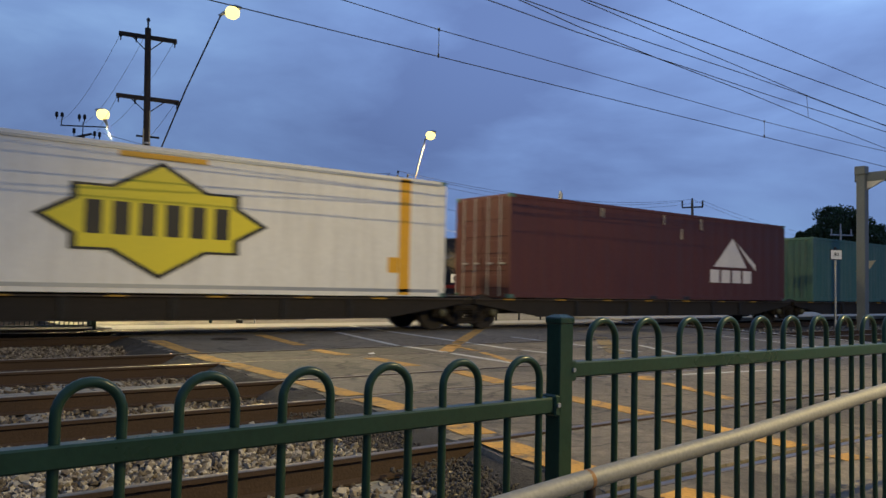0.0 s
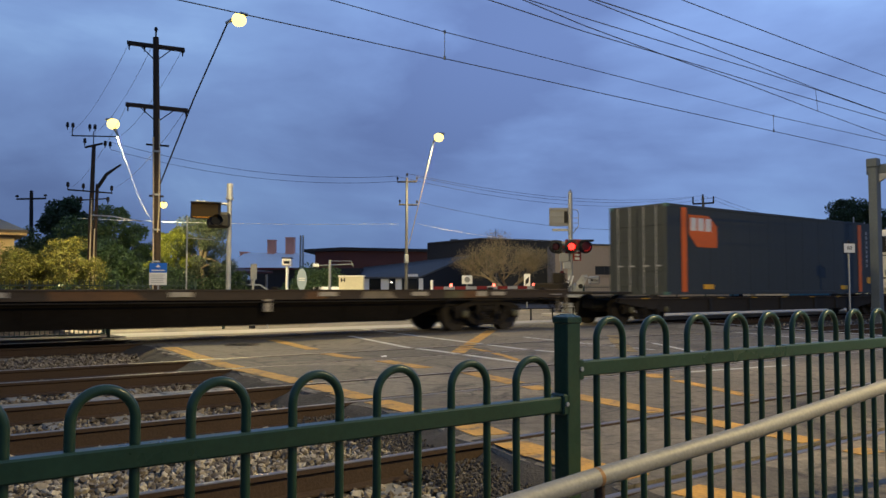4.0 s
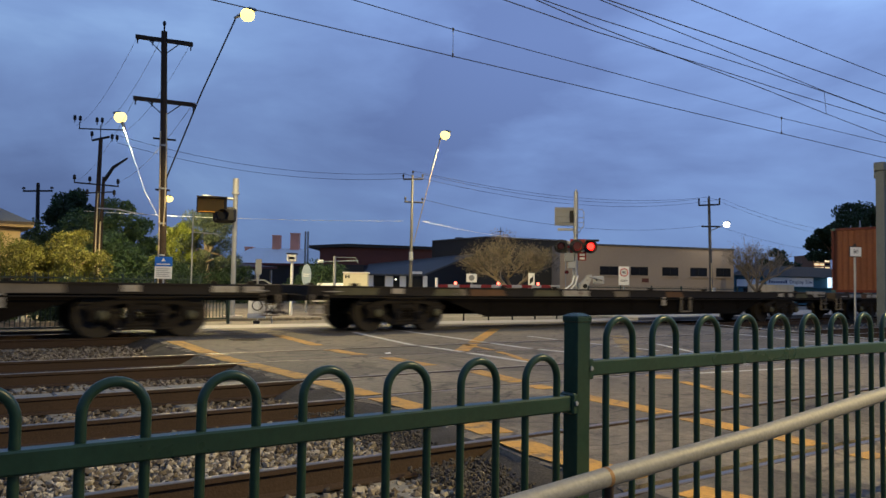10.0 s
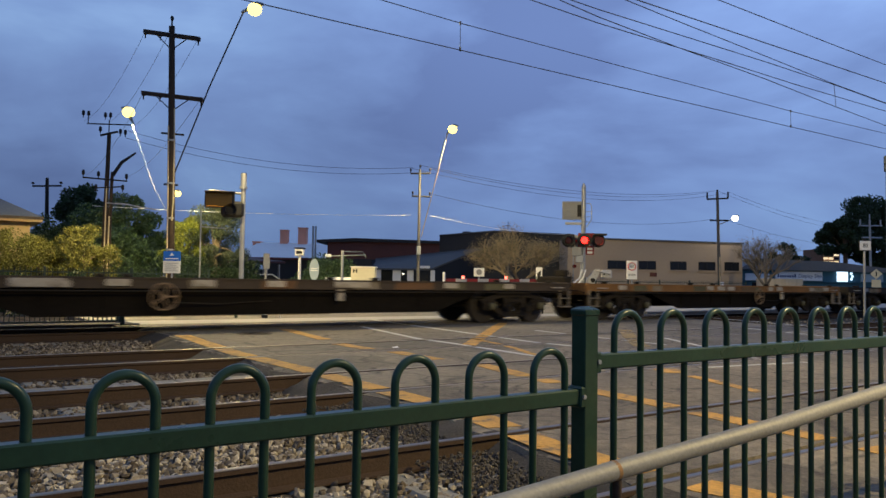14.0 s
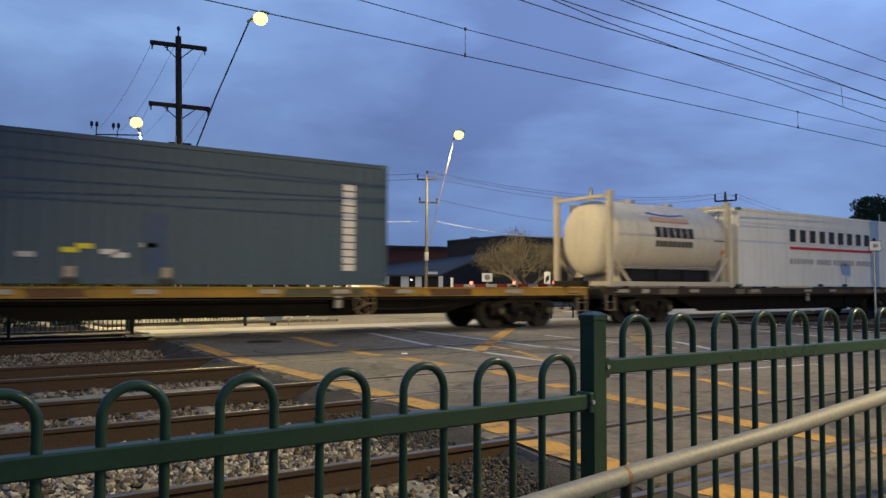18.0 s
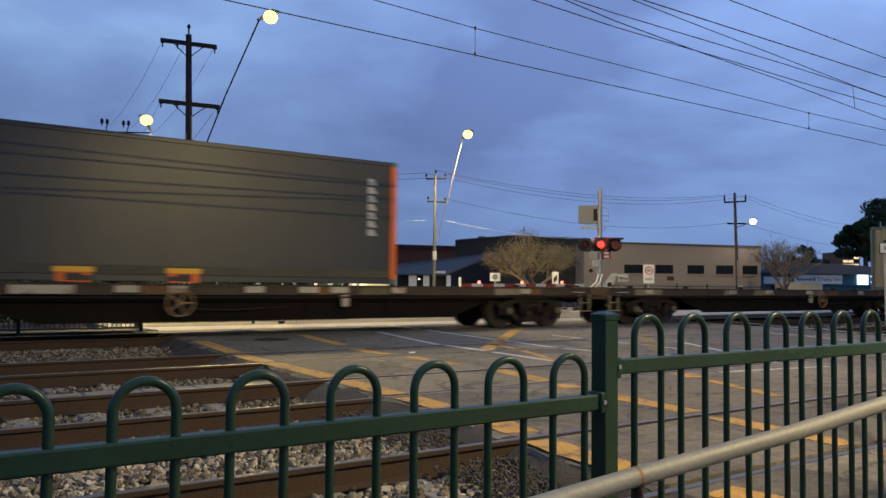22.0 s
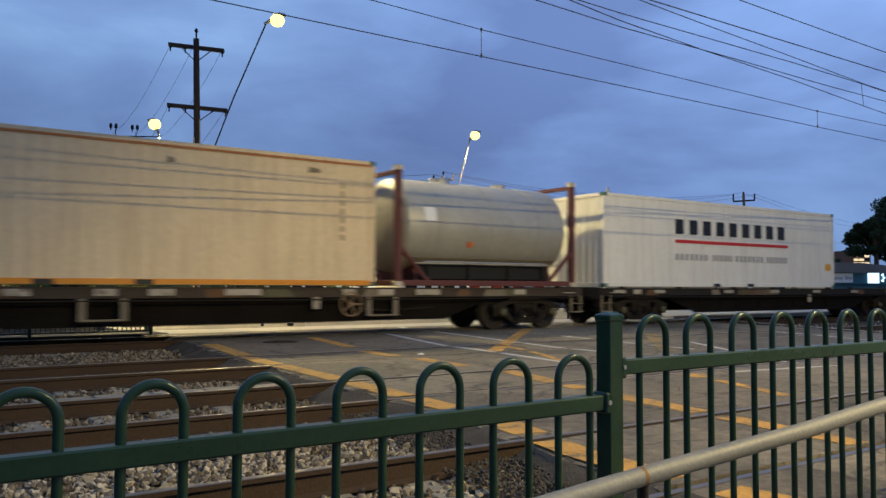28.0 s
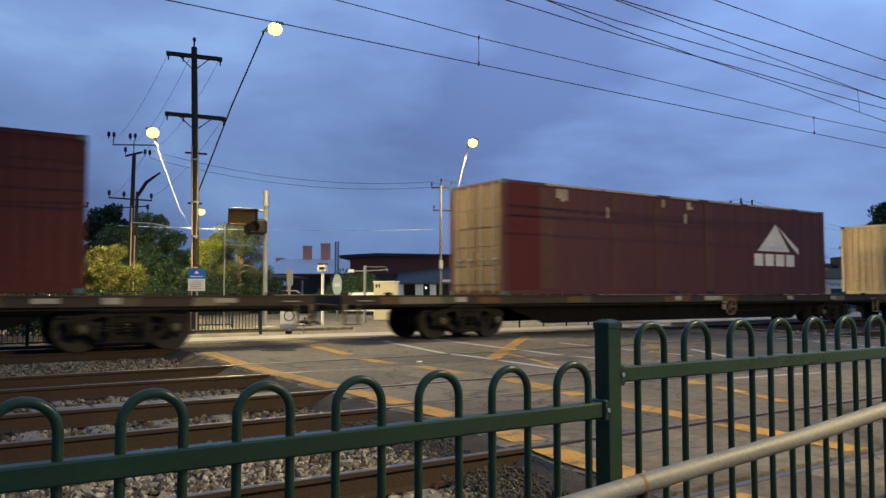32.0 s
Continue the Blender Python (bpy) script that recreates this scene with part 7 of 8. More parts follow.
for k, (x, y, lens) in enumerate(((-0.58, -0.1, M_lens_red), (0.02, -0.25, M_red_on), (0.56, -0.15, M_red_on), (-0.42, 0.2, M_lens_red))):
    hd = part("lamp_head", Geo().tube((x, y + 0.1, 2.76), (x, y, 2.76), 0.2, n=18), M_black, xs)
    part("backing", Geo().tube((x, y + 0.06, 2.76), (x, y + 0.08, 2.76), 0.27, n=20), M_black, hd)
    part("lens", Geo().path([(x, y, 2.76), (x, y - 0.03, 2.76)], [0.135, 0.1], 16), lens, hd, "glowing red lens" if lens is M_red_on else "dark red lens")
    if lens is M_red_on:
        # Added disc: turns to hide the glowing lens, in place of switching it.
        leaf = part("shutter", Geo().tube((0, 0, 0), (0, 0.006, 0), 0.168, n=24), M_lens_red, hd, "dark red turning shutter, added to blink the lamp", at=pose(x, y - 0.19, 2.76))
        FLASHERS.append((leaf, x, y - 0.19, k))
    part("visor", Geo().path([(x, y - 0.005, 2.765), (x, y - 0.22, 2.75)], [0.17, 0.175], 18, False), M_black, hd)
part("lamp_bar", Geo().bev(-0.6, 0.6, 0.0, 0.08, 2.7, 2.8, 0.01), M_red, xs)
part("sign_board", Geo().bev(-0.2, 0.42, 0.1, 0.12, 2.22, 3.06, 0.008), M_sign_red, xs, "dull red board behind the lamps")
for z in (2.26, 2.4, 2.56):
    part("lettering", Geo().box(0.16, 0.36, 0.092, 0.1, z, z + 0.09), M_sign_white, xs)
part("relay_box", Geo().bev(-0.3, 0.0, -0.18, 0.05, 1.9, 2.2, 0.02), M_galv2, xs)
part("boom_motor", Geo().bev(0.1, 0.44, -0.22, 0.22, 0.95, 1.34, 0.04), M_galv2, xs, "grey boom drive housing")
part("pivot", Geo().tube((0.34, -0.36, 1.22), (0.34, 0.36, 1.22), 0.09, n=14), M_dark, xs)
for x0, x1 in ((-0.5, -0.16), (-0.28, -0.02)):
    part("fork", Geo().path([(x0, -0.3, 1.0), (x1, -0.28, 1.3), (x1 + 0.1, -0.2, 1.62)], 0.03, 8), M_sign_white, xs, "white tubular fork")
M_dull_red = mat("dull_red_paint", (0.22, 0.02, 0.016), 0.6, 0, 0.15, 14, 2, 0.03)
M_old_white = mat("grimy_white_paint", (0.42, 0.41, 0.38), 0.6, 0, 0.2, 14, 2.5, 0.05, (0.2, 0.17, 0.13), 0.3)
for y0, y1 in ((-0.34, -0.3), (0.3, 0.34)):
    part("counterweight", Geo().prism([(0.16, 1.1), (0.2, 1.34), (0.46, 1.66), (0.6, 1.68), (0.62, 1.56), (0.4, 1.1)], "y", y0, y1), M_old_white, xs)
    part("link", Geo().tube((0.5, y0, 1.58), (1.0, y0, 1.48), 0.035, n=8), M_old_white, xs)
part("cover", Geo().bev(0.7, 1.08, -0.28, 0.28, 1.3, 1.62, 0.04), M_old_white, xs, "grimy white mechanism cover")
for x in (0.78, 0.96):
    part("bolt", Geo().tube((x, -0.3, 1.46), (x, -0.27, 1.46), 0.03, n=8), M_dark, xs)
part("junction_box", Geo().bev(-0.44, -0.08, -0.2, 0.0, 2.16, 2.5, 0.02), M_board_back, xs, "grey junction box")
part("conduit", Geo().path([(-0.1, -0.1, 0.9), (-0.1, -0.1, 2.2)], 0.025, 6), M_galv2, xs)
part("lamp_hood", Geo().bev(0.36, 0.86, -0.42, 0.0, 2.95, 3.02, 0.01), M_black, xs)
part("sign_board", Geo().bev(-0.34, -0.2, 0.1, 0.12, 2.5, 2.98, 0.008), M_old_white, xs, "edge of a white board behind the lamps")
for z in (3.3, 3.55, 4.05):
    part("band", Geo().tube((0, 0, z), (0, 0, z + 0.05), 0.105, n=14), M_galv2, xs)
part("slot", Geo().box(-0.24, -0.08, 0.02, 0.058, 3.7, 4.16), M_dark, xs)
part("foot", Geo().bev(-0.35, 0.5, -0.3, 0.3, -0.1, 0.9, 0.03), M_galv2, xs)
part("marker_lamp", Geo().tube((-0.36, -0.2, 1.75), (-0.36, -0.26, 1.75), 0.08, n=10), M_lens_red, xs)

bg = thing("boom_gate", "lowered red and white striped boom gate across the road", "boom gate", pose(22.0, 21.6, 1.19, 0, 0.5, 180 - 1.5))
for k in range(12):
    part("stripe", Geo().bev(0.35 + k * 0.48, 0.35 + (k + 1) * 0.48, -0.02, 0.02, -0.055, 0.055, 0.004), M_dull_red if k % 2 else M_old_white, bg, "red boom section" if k % 2 else "white boom section")
for k in (2, 6, 10):
    part("boom_lamp", Geo().tube((0.5 + k * 0.48, 0, 0.055), (0.5 + k * 0.48, 0, 0.15), 0.05, n=10), M_red_small, bg, "small red boom lamp")
part("tip", Geo().tube((6.11, 0, -0.25), (6.11, 0, 0.28), 0.05, n=10), M_sign_white, bg)

for name, at, pieces in (("speed_sign", pose(35.1, 29.9, 0, 0, 0, -42), "40"),):
    s = thing(name, "white school speed sign with a ring on a post", "sign", at)
    part("post", Geo().tube((0, 0.04, -0.2), (0, 0.04, 2.4), 0.035, n=8), M_galv2, s)
    part("board", Geo().bev(-0.3, 0.3, -0.015, 0.015, 1.35, 2.42, 0.01), M_sign_white, s)
    ring = [(0.21 * math.cos(6.28318 * k / 24), -0.018, 2.08 + 0.21 * math.sin(6.28318 * k / 24)) for k in range(25)]
    part("ring", Geo().path(ring, 0.025, 6, False), M_red, s)
    lettering(pieces, 0.26, M_black, s, pose(0, -0.02, 2.08, 90, 0, 0))
    lettering("AREA", 0.17, M_black, s, pose(0, -0.02, 1.6, 90, 0, 0))
s = thing("speed_sign", "narrow white sign on a post by the road", "sign", pose(30.9, 33.1, 0, 0, 0, -42))
part("post", Geo().tube((0, 0.04, -0.2), (0, 0.04, 2.0), 0.035, n=8), M_galv2, s)
part("board", Geo().bev(-0.18, 0.18, -0.015, 0.015, 1.1, 1.95, 0.01), M_sign_white, s)
part("symbol", Geo().prism([(-0.1, 1.3), (0.1, 1.5), (0.1, 1.8), (-0.1, 1.6)], "y", -0.02, -0.015), M_black, s)

cb = thing("camera_box", "white traffic camera box on a white post", "traffic camera", pose(13.27, 27.55, 0, 0, 0, -34))
part("post", Geo().tube((0, 0, -0.1), (0, 0, 2.0), 0.055, n=10), M_sign_white, cb)
part("housing", Geo().bev(-0.17, 0.17, -0.2, 0.2, 1.98, 2.26, 0.02), M_sign_white, cb)
part("hood", Geo().bev(-0.19, 0.19, -0.24, 0.22, 2.26, 2.3, 0.01), M_black, cb)
part("window", Geo().box(-0.1, 0.12, -0.208, -0.2, 2.06, 2.16), M_black, cb)
ov = thing("oval_sign", "pale blue oval shop sign on a short post", "sign", pose(15.1, 29.95, 0, 0, 0, -34))
part("board", Geo().prism([(0.2 * math.cos(6.28318 * k / 24), 1.5 + 0.46 * math.sin(6.28318 * k / 24)) for k in range(24)], "y", -0.03, 0.03), mat("pale_blue_sign", (0.3, 0.38, 0.46), 0.4, 0, 0.06, 10, 1, 0.01), ov)
part("post", Geo().tube((0, 0, -0.1), (0, 0, 1.06), 0.04, n=8), M_galv2, ov)
for z in (1.45, 1.53):
    part("lettering", Geo().box(-0.13, 0.13, -0.036, -0.03, z, z + 0.03), M_sign_white, ov)
kb = thing("relay_cabinet", "cream trackside equipment cabinet with dark mark", "cabinet", pose(18.3, 31.3, 0, 0, 0, -36))
part("body", Geo().bev(-0.56, 0.56, -0.3, 0.3, -0.06, 1.66, 0.02), mat("cream_cabinet", (0.6, 0.56, 0.42), 0.5, 0, 0.08, 12, 1, 0.03), kb)
part("roof", Geo().bev(-0.6, 0.6, -0.34, 0.34, 1.66, 1.71, 0.01), M_sign_white, kb)
for x in (-0.44, -0.3):
    part("mark", Geo().prism([(x - 0.03, 1.42), (x + 0.03, 1.42), (x + 0.03, 1.58), (x - 0.03, 1.58)], "y", -0.306, -0.3), M_black, kb)
part("mark", Geo().box(-0.44, -0.3, -0.306, -0.3, 1.48, 1.52), M_black, kb)
tb = thing("signal_post", "grey post with a thin bar and small lamp", "post", pose(15.55, 28.35, 0, 0, 0, -34))
part("post", Geo().tube((0, 0, -0.1), (0, 0, 2.28), 0.055, n=10), M_galv2, tb)
part("bar", Geo().tube((-0.55, 0, 2.05), (0.95, 0, 2.12), 0.02, n=6).tube((0.05, 0, 2.24), (0.85, 0, 2.24), 0.012, n=6).tube((0.85, 0, 2.24), (0.95, 0, 2.0), 0.012, n=6), M_galv2, tb)
part("lamp", Geo().bev(-0.68, -0.45, -0.08, 0.08, 2.0, 2.13, 0.02), M_sign_white, tb)
dm = thing("diamond_sign", "small pale diamond warning sign on a post", "sign", pose(51.3, 24.0, 0, 0, 0, -60))
part("post", Geo().tube((0, 0.04, -0.2), (0, 0.04, 2.2), 0.04, n=8), M_galv2, dm)
M_faded_sign = mat("faded_cream_sign", (0.46, 0.44, 0.33), 0.5, 0, 0.1, 10, 1, 0.01)
part("board", Geo().prism([(-0.33, 1.95), (0, 1.62), (0.33, 1.95), (0, 2.28)], "y", -0.015, 0.015), M_faded_sign, dm)
part("plate", Geo().bev(-0.26, 0.26, -0.015, 0.015, 1.1, 1.58, 0.006), M_faded_sign, dm, "cream plate below the diamond")
part("symbol", Geo().box(-0.03, 0.03, -0.02, -0.015, 1.8, 2.1), M_black, dm)


eq = thing("equipment_box", "white equipment box with a round fan on a post", "equipment box", pose(22.53, 28.13, 0, 0, 0, -38))
part("post", Geo().tube((0, 0, -0.1), (0, 0, 1.4), 0.04, n=8), M_galv2, eq)
part("housing", Geo().bev(-0.24, 0.24, -0.14, 0.14, 1.33, 1.72, 0.015), M_sign_white, eq)
part("fan_grille", Geo().tube((0.0, -0.15, 1.53), (0.0, -0.142, 1.53), 0.13, n=16), M_board_back, eq)


# ---- fences beyond the tracks ----
def bar_fence(name, a, b, z0, z1, label, pitch=0.125, r=0.011):
    A, B = Vector((*a, 0)), Vector((*b, 0))
    L = (B - A).length
    ang = math.degrees(math.atan2(B.y - A.y, B.x - A.x))
    f = thing(name, label, "fence", pose(a[0], a[1], 0, 0, 0, ang), "fences beyond the tracks")
    part("rail", Geo().box(0, L, -0.02, 0.02, z1 - 0.16, z1 - 0.12), M_greenfar, f)
    part("rail", Geo().box(0, L, -0.02, 0.02, z0 + 0.1, z0 + 0.14), M_greenfar, f)
    me = cached((name, z0, z1), lambda: Geo().tube((0, 0, z0 + 0.1), (0, 0, z1), r, n=6).mesh("bar"))
    for k in range(min(int(L / pitch), 290)):
        part("bar", me, M_greenfar, f, at=pose(0.06 + k * pitch, 0, 0))
    n = max(1, round(L / 2.4))
    for k in range(n + 1):
        x = L * k / n
        part("post", Geo().bev(x - 0.035, x + 0.035, -0.035, 0.035, z0 - 0.1, z1 + 0.03, 0.005), M_greenfar, f)
    return f


bar_fence("steel_fence", (-8.0, 19.25), (4.8, 19.3), -0.05, 1.05, "dark green steel bar fence beside the footpath", 0.1)
bar_fence("steel_fence", (5.2, 21.3), (8.5, 21.7), 0.0, 1.05, "dark green steel bar fence by the signal pole", 0.1)
bar_fence("steel_fence", (-6.0, 26.6), (9.5, 26.9), -0.05, 1.35, "dark green steel bar fence before the hedge", 0.15)
bar_fence("steel_fence", (36.0, 33.5), (48.0, 31.0), -0.05, 1.35, "dark steel picket fence before the beige building", 0.16)
hb = thing("kerb_rail", "low dark rail with posts along the footpath", "railing", pose(16.5, 21.0, 0))
for k in range(6):
    part("post", Geo().tube((k * 1.1, 0, -0.1), (k * 1.1, 0, 0.42), 0.03, n=8), M_dark, hb)
part("rail", Geo().tube((0, 0, 0.4), (5.5, 0, 0.4), 0.02, n=8), M_dark, hb)


# ---- trees and bushes ----
def leaf_cloud(centres, radii, count, size, seed, squash=0.8):
    """Small leaf blades spread over the shells of many clumps."""
    r = np.random.RandomState(seed)
    pick = r.randint(0, len(centres), count)
    c, rad = np.array(centres)[pick], np.array(radii)[pick]
    d = r.normal(size=(count, 3))
    d /= np.linalg.norm(d, axis=1)[:, None]
    p = c + d * (rad * r.uniform(0.35, 1.05, count) ** 0.6)[:, None] * np.array([1, 1, squash])
    a = r.normal(size=(count, 3))
    a /= np.linalg.norm(a, axis=1)[:, None]
    b = np.cross(a, r.normal(size=(count, 3)))
    b /= np.linalg.norm(b, axis=1)[:, None] + 1e-9
    s = size * r.uniform(0.6, 1.4, count)[:, None]
    v = np.stack([p - a * s, p + b * s * 0.45, p + a * s, p - b * s * 0.45], 1).reshape(-1, 3)
    f = np.arange(count * 4).reshape(-1, 4)
    me = bpy.data.meshes.new("crown")
    me.from_pydata(v.tolist(), [], f.tolist())
    return me


def tree(name, label, at, height, width, leaf, bark, seed, count, size, clear=0.25, clumps=40, squash=0.8, limbs=9, lean=0.0):
    r = random.Random(seed)
    t = thing(name, label, "tree" if name != "bush" else "bush", pose(*at))
    top = height * 0.75
    part("trunk", Geo().path([(0, 0, -0.2), (0.05 * width, 0.02 * width, height * clear), (lean * height, 0, top)], [0.035 * height + 0.02, 0.026 * height, 0.006 * height], 9), bark, t)
    centres, radii = [], []
    for k in range(clumps):
        a, z = r.uniform(0, 6.283), r.uniform(clear, 0.97)
        reach = width / 2 * math.sin(math.pi * min(1, (z - clear * 0.6) / (1.02 - clear * 0.6))) ** 0.6 * r.uniform(0.35, 1.0)
        centres.append((reach * math.cos(a) + lean * height * z, reach * math.sin(a), z * height))
        radii.append(width * r.uniform(0.10, 0.19))
    for k in range(limbs):
        e = centres[r.randrange(clumps)]
        z0 = height * r.uniform(clear * 0.8, 0.55)
        part("limb", Geo().path([(0.02, 0, z0), (e[0] * 0.45, e[1] * 0.45, (z0 + e[2]) / 2 + 0.03 * height), e], [0.014 * height, 0.009 * height, 0.003 * height], 6), bark, t)
    me = leaf_cloud(centres, radii, count, size, seed, squash)
    part("crown", me, leaf, t)
    return t


def bare_tree(name, label, at, height, width, bark, seed, twig_leaf=None, depth=4, count=0, size=0.1):
    r = random.Random(seed)
    t = thing(name, label, "tree", pose(*at))
    g, tips = Geo(), []

    def grow(p, d, length, rad, level):
        q = p + d * length
        mid = p.lerp(q, 0.5) + Vector((r.uniform(-1, 1), r.uniform(-1, 1), r.uniform(-0.5, 1))) * length * 0.08
        g.path([p, mid, q], [rad, rad * 0.85, rad * 0.6], 5 if level else 8, False)
        tips.append(q)
        if level < depth:
            for k in range(r.choice((3, 4)) if level < 3 else 3):
                n = (d * 0.75 + Vector((r.uniform(-1, 1), r.uniform(-1, 1), r.uniform(-0.25, 0.8))) * 0.8).normalized()
                grow(p.lerp(q, r.uniform(0.55, 1.0)), n, length * r.uniform(0.6, 0.85), rad * 0.55, level + 1)

    for k in range(5):
        a = 6.283 * k / 5 + r.uniform(-0.4, 0.4)
        grow(Vector((0, 0, height * 0.16)), Vector((math.cos(a) * width / height * 0.8, math.sin(a) * width / height * 0.8, 0.85)).normalized(), height * 0.3, 0.022 * height, 1)
    base = height * 0.16
    up = (height - base) / (max(p.z for p in tips) - base)
    out = width / 2 / sorted(math.hypot(p.x, p.y) for p in tips)[int(len(tips) * 0.97)]
    fit = lambda p: (p[0] * out, p[1] * out, base + (p[2] - base) * up)
    g.v = [fit(p) for p in g.v]
    tips = [fit(p) for p in tips]
    part("trunk", Geo().path([(0, 0, -0.2), (0, 0, height * 0.2)], [0.045 * height, 0.03 * height], 9), bark, t)
    part("bough", g, bark, t)
    if twig_leaf:
        c = [tuple(p) for p in tips]
        part("crown", leaf_cloud(c, [width * 0.06] * len(c), count, size, seed, 0.9), twig_leaf, t)
    return t


for i, (x, y, w, h) in enumerate(((7.25, 35.8, 2.7, 3.15), (5.7, 36.9, 2.6, 2.75), (4.2, 37.7, 2.8, 3.05), (2.0, 38.5, 3.0, 3.0), (-0.5, 39.0, 3.2, 3.1))):
    tree("bush", "yellow-green clipped bush lit by a street lamp", (x, y, -0.1), h, w, M_leaf_hedge, M_bark, 20 + i, 20000, 0.05, 0.06, 60, 0.9, 5)
# Unseen shrubs, added only to keep the ground behind the fence dark.
for i in range(6):
    tree("bush", "low dark shrub, added to darken the ground behind the fence", (-4.6 + 1.9 * i, 25.6, -0.1), 0.95 + 0.12 * (i % 3), 2.5, M_leaf_dark, M_bark, 80 + i, 3500, 0.06, 0.04, 30, 0.8, 3)
tree("tree", "tall dark round tree behind the bushes", (12.9, 64.7, 0), 7.8, 4.8, M_leaf_dark, M_bark, 31, 14000, 0.15, 0.15, 50, 0.8)
for i, (x, y, h, w, m) in enumerate(((9.2, 54.5, 4.6, 4.0, M_leaf_dark), (13.2, 52.4, 6.15, 3.6, M_leaf_mid), (11.2, 53.2, 5.3, 4.4, M_leaf_mid), (14.6, 53.4, 5.1, 3.6, M_leaf_mid), (11.6, 49.5, 3.6, 4.5, M_leaf_mid))):
    tree("tree", "dark green leafy tree behind the bushes", (x, y, 0), h, w, m, M_bark, 60 + i, 13000, 0.11, 0.06, 60, 0.85)
tree("tree", "lime green tree lit from behind by a lamp", (15.0, 46.2, 0), 4.6, 2.9, M_leaf_lime, M_bark, 33, 26000, 0.06, 0.12, 50)
tree("tree", "loose grey-green tree beside the lamp", (16.5, 45.8, 0), 5.5, 3.7, M_leaf_grey, M_bark_pale, 34, 30000, 0.055, 0.15, 54, 0.8, 14)
tree("bush", "dark green bush below the lamp", (13.6, 43.5, 0), 2.1, 4.2, M_leaf_dark, M_bark, 70, 9000, 0.08, 0.05, 44, 0.8, 4)
tree("bush", "dark green bush below the lamp", (17.6, 43.8, 0), 1.9, 3.4, M_leaf_dark, M_bark, 71, 7000, 0.08, 0.05, 44, 0.8, 4)
tree("tree", "large dark spreading tree by the road", (92.6, 44.0, 0), 11.0, 9.2, M_leaf_dark, M_bark, 35, 24000, 0.17, 0.36, 46, 0.75)
tree("tree", "large dark spreading tree by the road", (96.5, 43.0, 0), 9.5, 8.0, M_leaf_dark, M_bark, 37, 14000, 0.2, 0.36, 40, 0.7)
tree("tree", "low dark spreading tree beside the taller one", (86.6, 43.8, 0), 8.6, 6.2, M_leaf_dark, M_bark, 44, 11000, 0.17, 0.58, 30, 0.6)
tree("tree", "small dark tree behind a roof", (99.6, 58.0, 0), 6.7, 6.0, M_leaf_dark, M_bark, 38, 7000, 0.2, 0.2, 36)
tree("bush", "dark green bush behind the sign", (22.5, 43.0, 0), 2.1, 5.0, M_leaf_mid, M_bark, 39, 9000, 0.09, 0.05, 44, 0.8, 4)
bare_tree("tree", "straw-coloured sparse tree beside the warehouse", (36.8, 41.4, 0), 4.95, 7.2, M_bark_pale, 51, M_leaf_straw, 5, 16000, 0.05)
bare_tree("tree", "leafless grey tree with a haze of fine pale twigs", (61.0, 37.5, 0), 5.9, 5.8, M_bark_pale, 52, M_leaf_straw, 5, 5000, 0.035)


# ---- buildings ----
def oriented(name, label, a, b, category="building"):
    """A building whose front runs from a to b; its own x runs along the front, y away from the viewer."""
    ang = math.degrees(math.atan2(b[1] - a[1], b[0] - a[0]))
    return thing(name, label, category, pose(a[0], a[1], 0, 0, 0, ang)), math.hypot(b[0] - a[0], b[1] - a[1])


def window(parent, x0, x1, z0, z1, y=0.0):
    w = part("window", Geo().box(x0, x1, y - 0.02, y + 0.06, z0, z1), M_dark, parent)
    part("pane", Geo().box(x0 + 0.06, (x0 + x1) / 2 - 0.03, y - 0.03, y - 0.02, z0 + 0.06, z1 - 0.06), M_glass, w)
    part("pane", Geo().box((x0 + x1) / 2 + 0.03, x1 - 0.06, y - 0.03, y - 0.02, z0 + 0.06, z1 - 0.06), M_glass, w)
    part("sill", Geo().box(x0 - 0.08, x1 + 0.08, y - 0.1, y + 0.02, z0 - 0.1, z0), M_render, w)


b, L = oriented("building", "long beige rendered building with small dark windows", (50.0, 49.9), (62.45, 40.7))
part("wall", Geo().prism([(0, -0.2), (L, -0.2), (L, 4.78), (0, 5.08)], "y", 0, 12), M_render, b)
part("parapet", Geo().prism([(-0.1, 5.02), (L + 0.1, 4.72), (L + 0.1, 4.86), (-0.1, 5.17)], "y", -0.12, 0.3), M_iron_grey, b)
for x0, x1 in ((3.55, 5.2), (6.3, 7.85), (9.1, 10.55), (11.6, 13.1), (13.9, 15.2)):
    window(b, x0, x1, 2.35, 3.12)
part("plaque", Geo().box(7.3, 7.9, -0.05, 0, 1.75, 2.1), M_brick, b)
part("conduit", Geo().tube((0.5, -0.05, 0), (0.5, -0.05, 4.9), 0.05, n=6), M_galv2, b)

b, L = oriented("warehouse", "dark brick and iron warehouse with a low grey roof", (35.0, 67.4), (53.6, 53.4))
part("wall", Geo().prism([(0.3, -0.2), (11.0, -0.2), (11.0, 4.75), (0.3, 4.6)], "y", 0, 10), M_brick, b)
part("fascia", Geo().prism([(-0.7, 4.55), (2.9, 4.72), (11.0, 4.6), (11.0, 4.86), (2.9, 5.02), (-0.7, 4.82)], "y", -0.35, 10), M_cladding, b)
part("wall", Geo().prism([(11.0, -0.2), (23.5, -0.2), (23.5, 5.62), (16.2, 5.86), (11.0, 5.38)], "y", 0.2, 14), M_cladding, b)
part("parapet", Geo().prism([(11.0, 5.38), (16.2, 5.86), (23.5, 5.62), (23.5, 5.72), (16.2, 5.96), (11.0, 5.48)], "y", 0.05, 0.5), M_iron_grey, b)
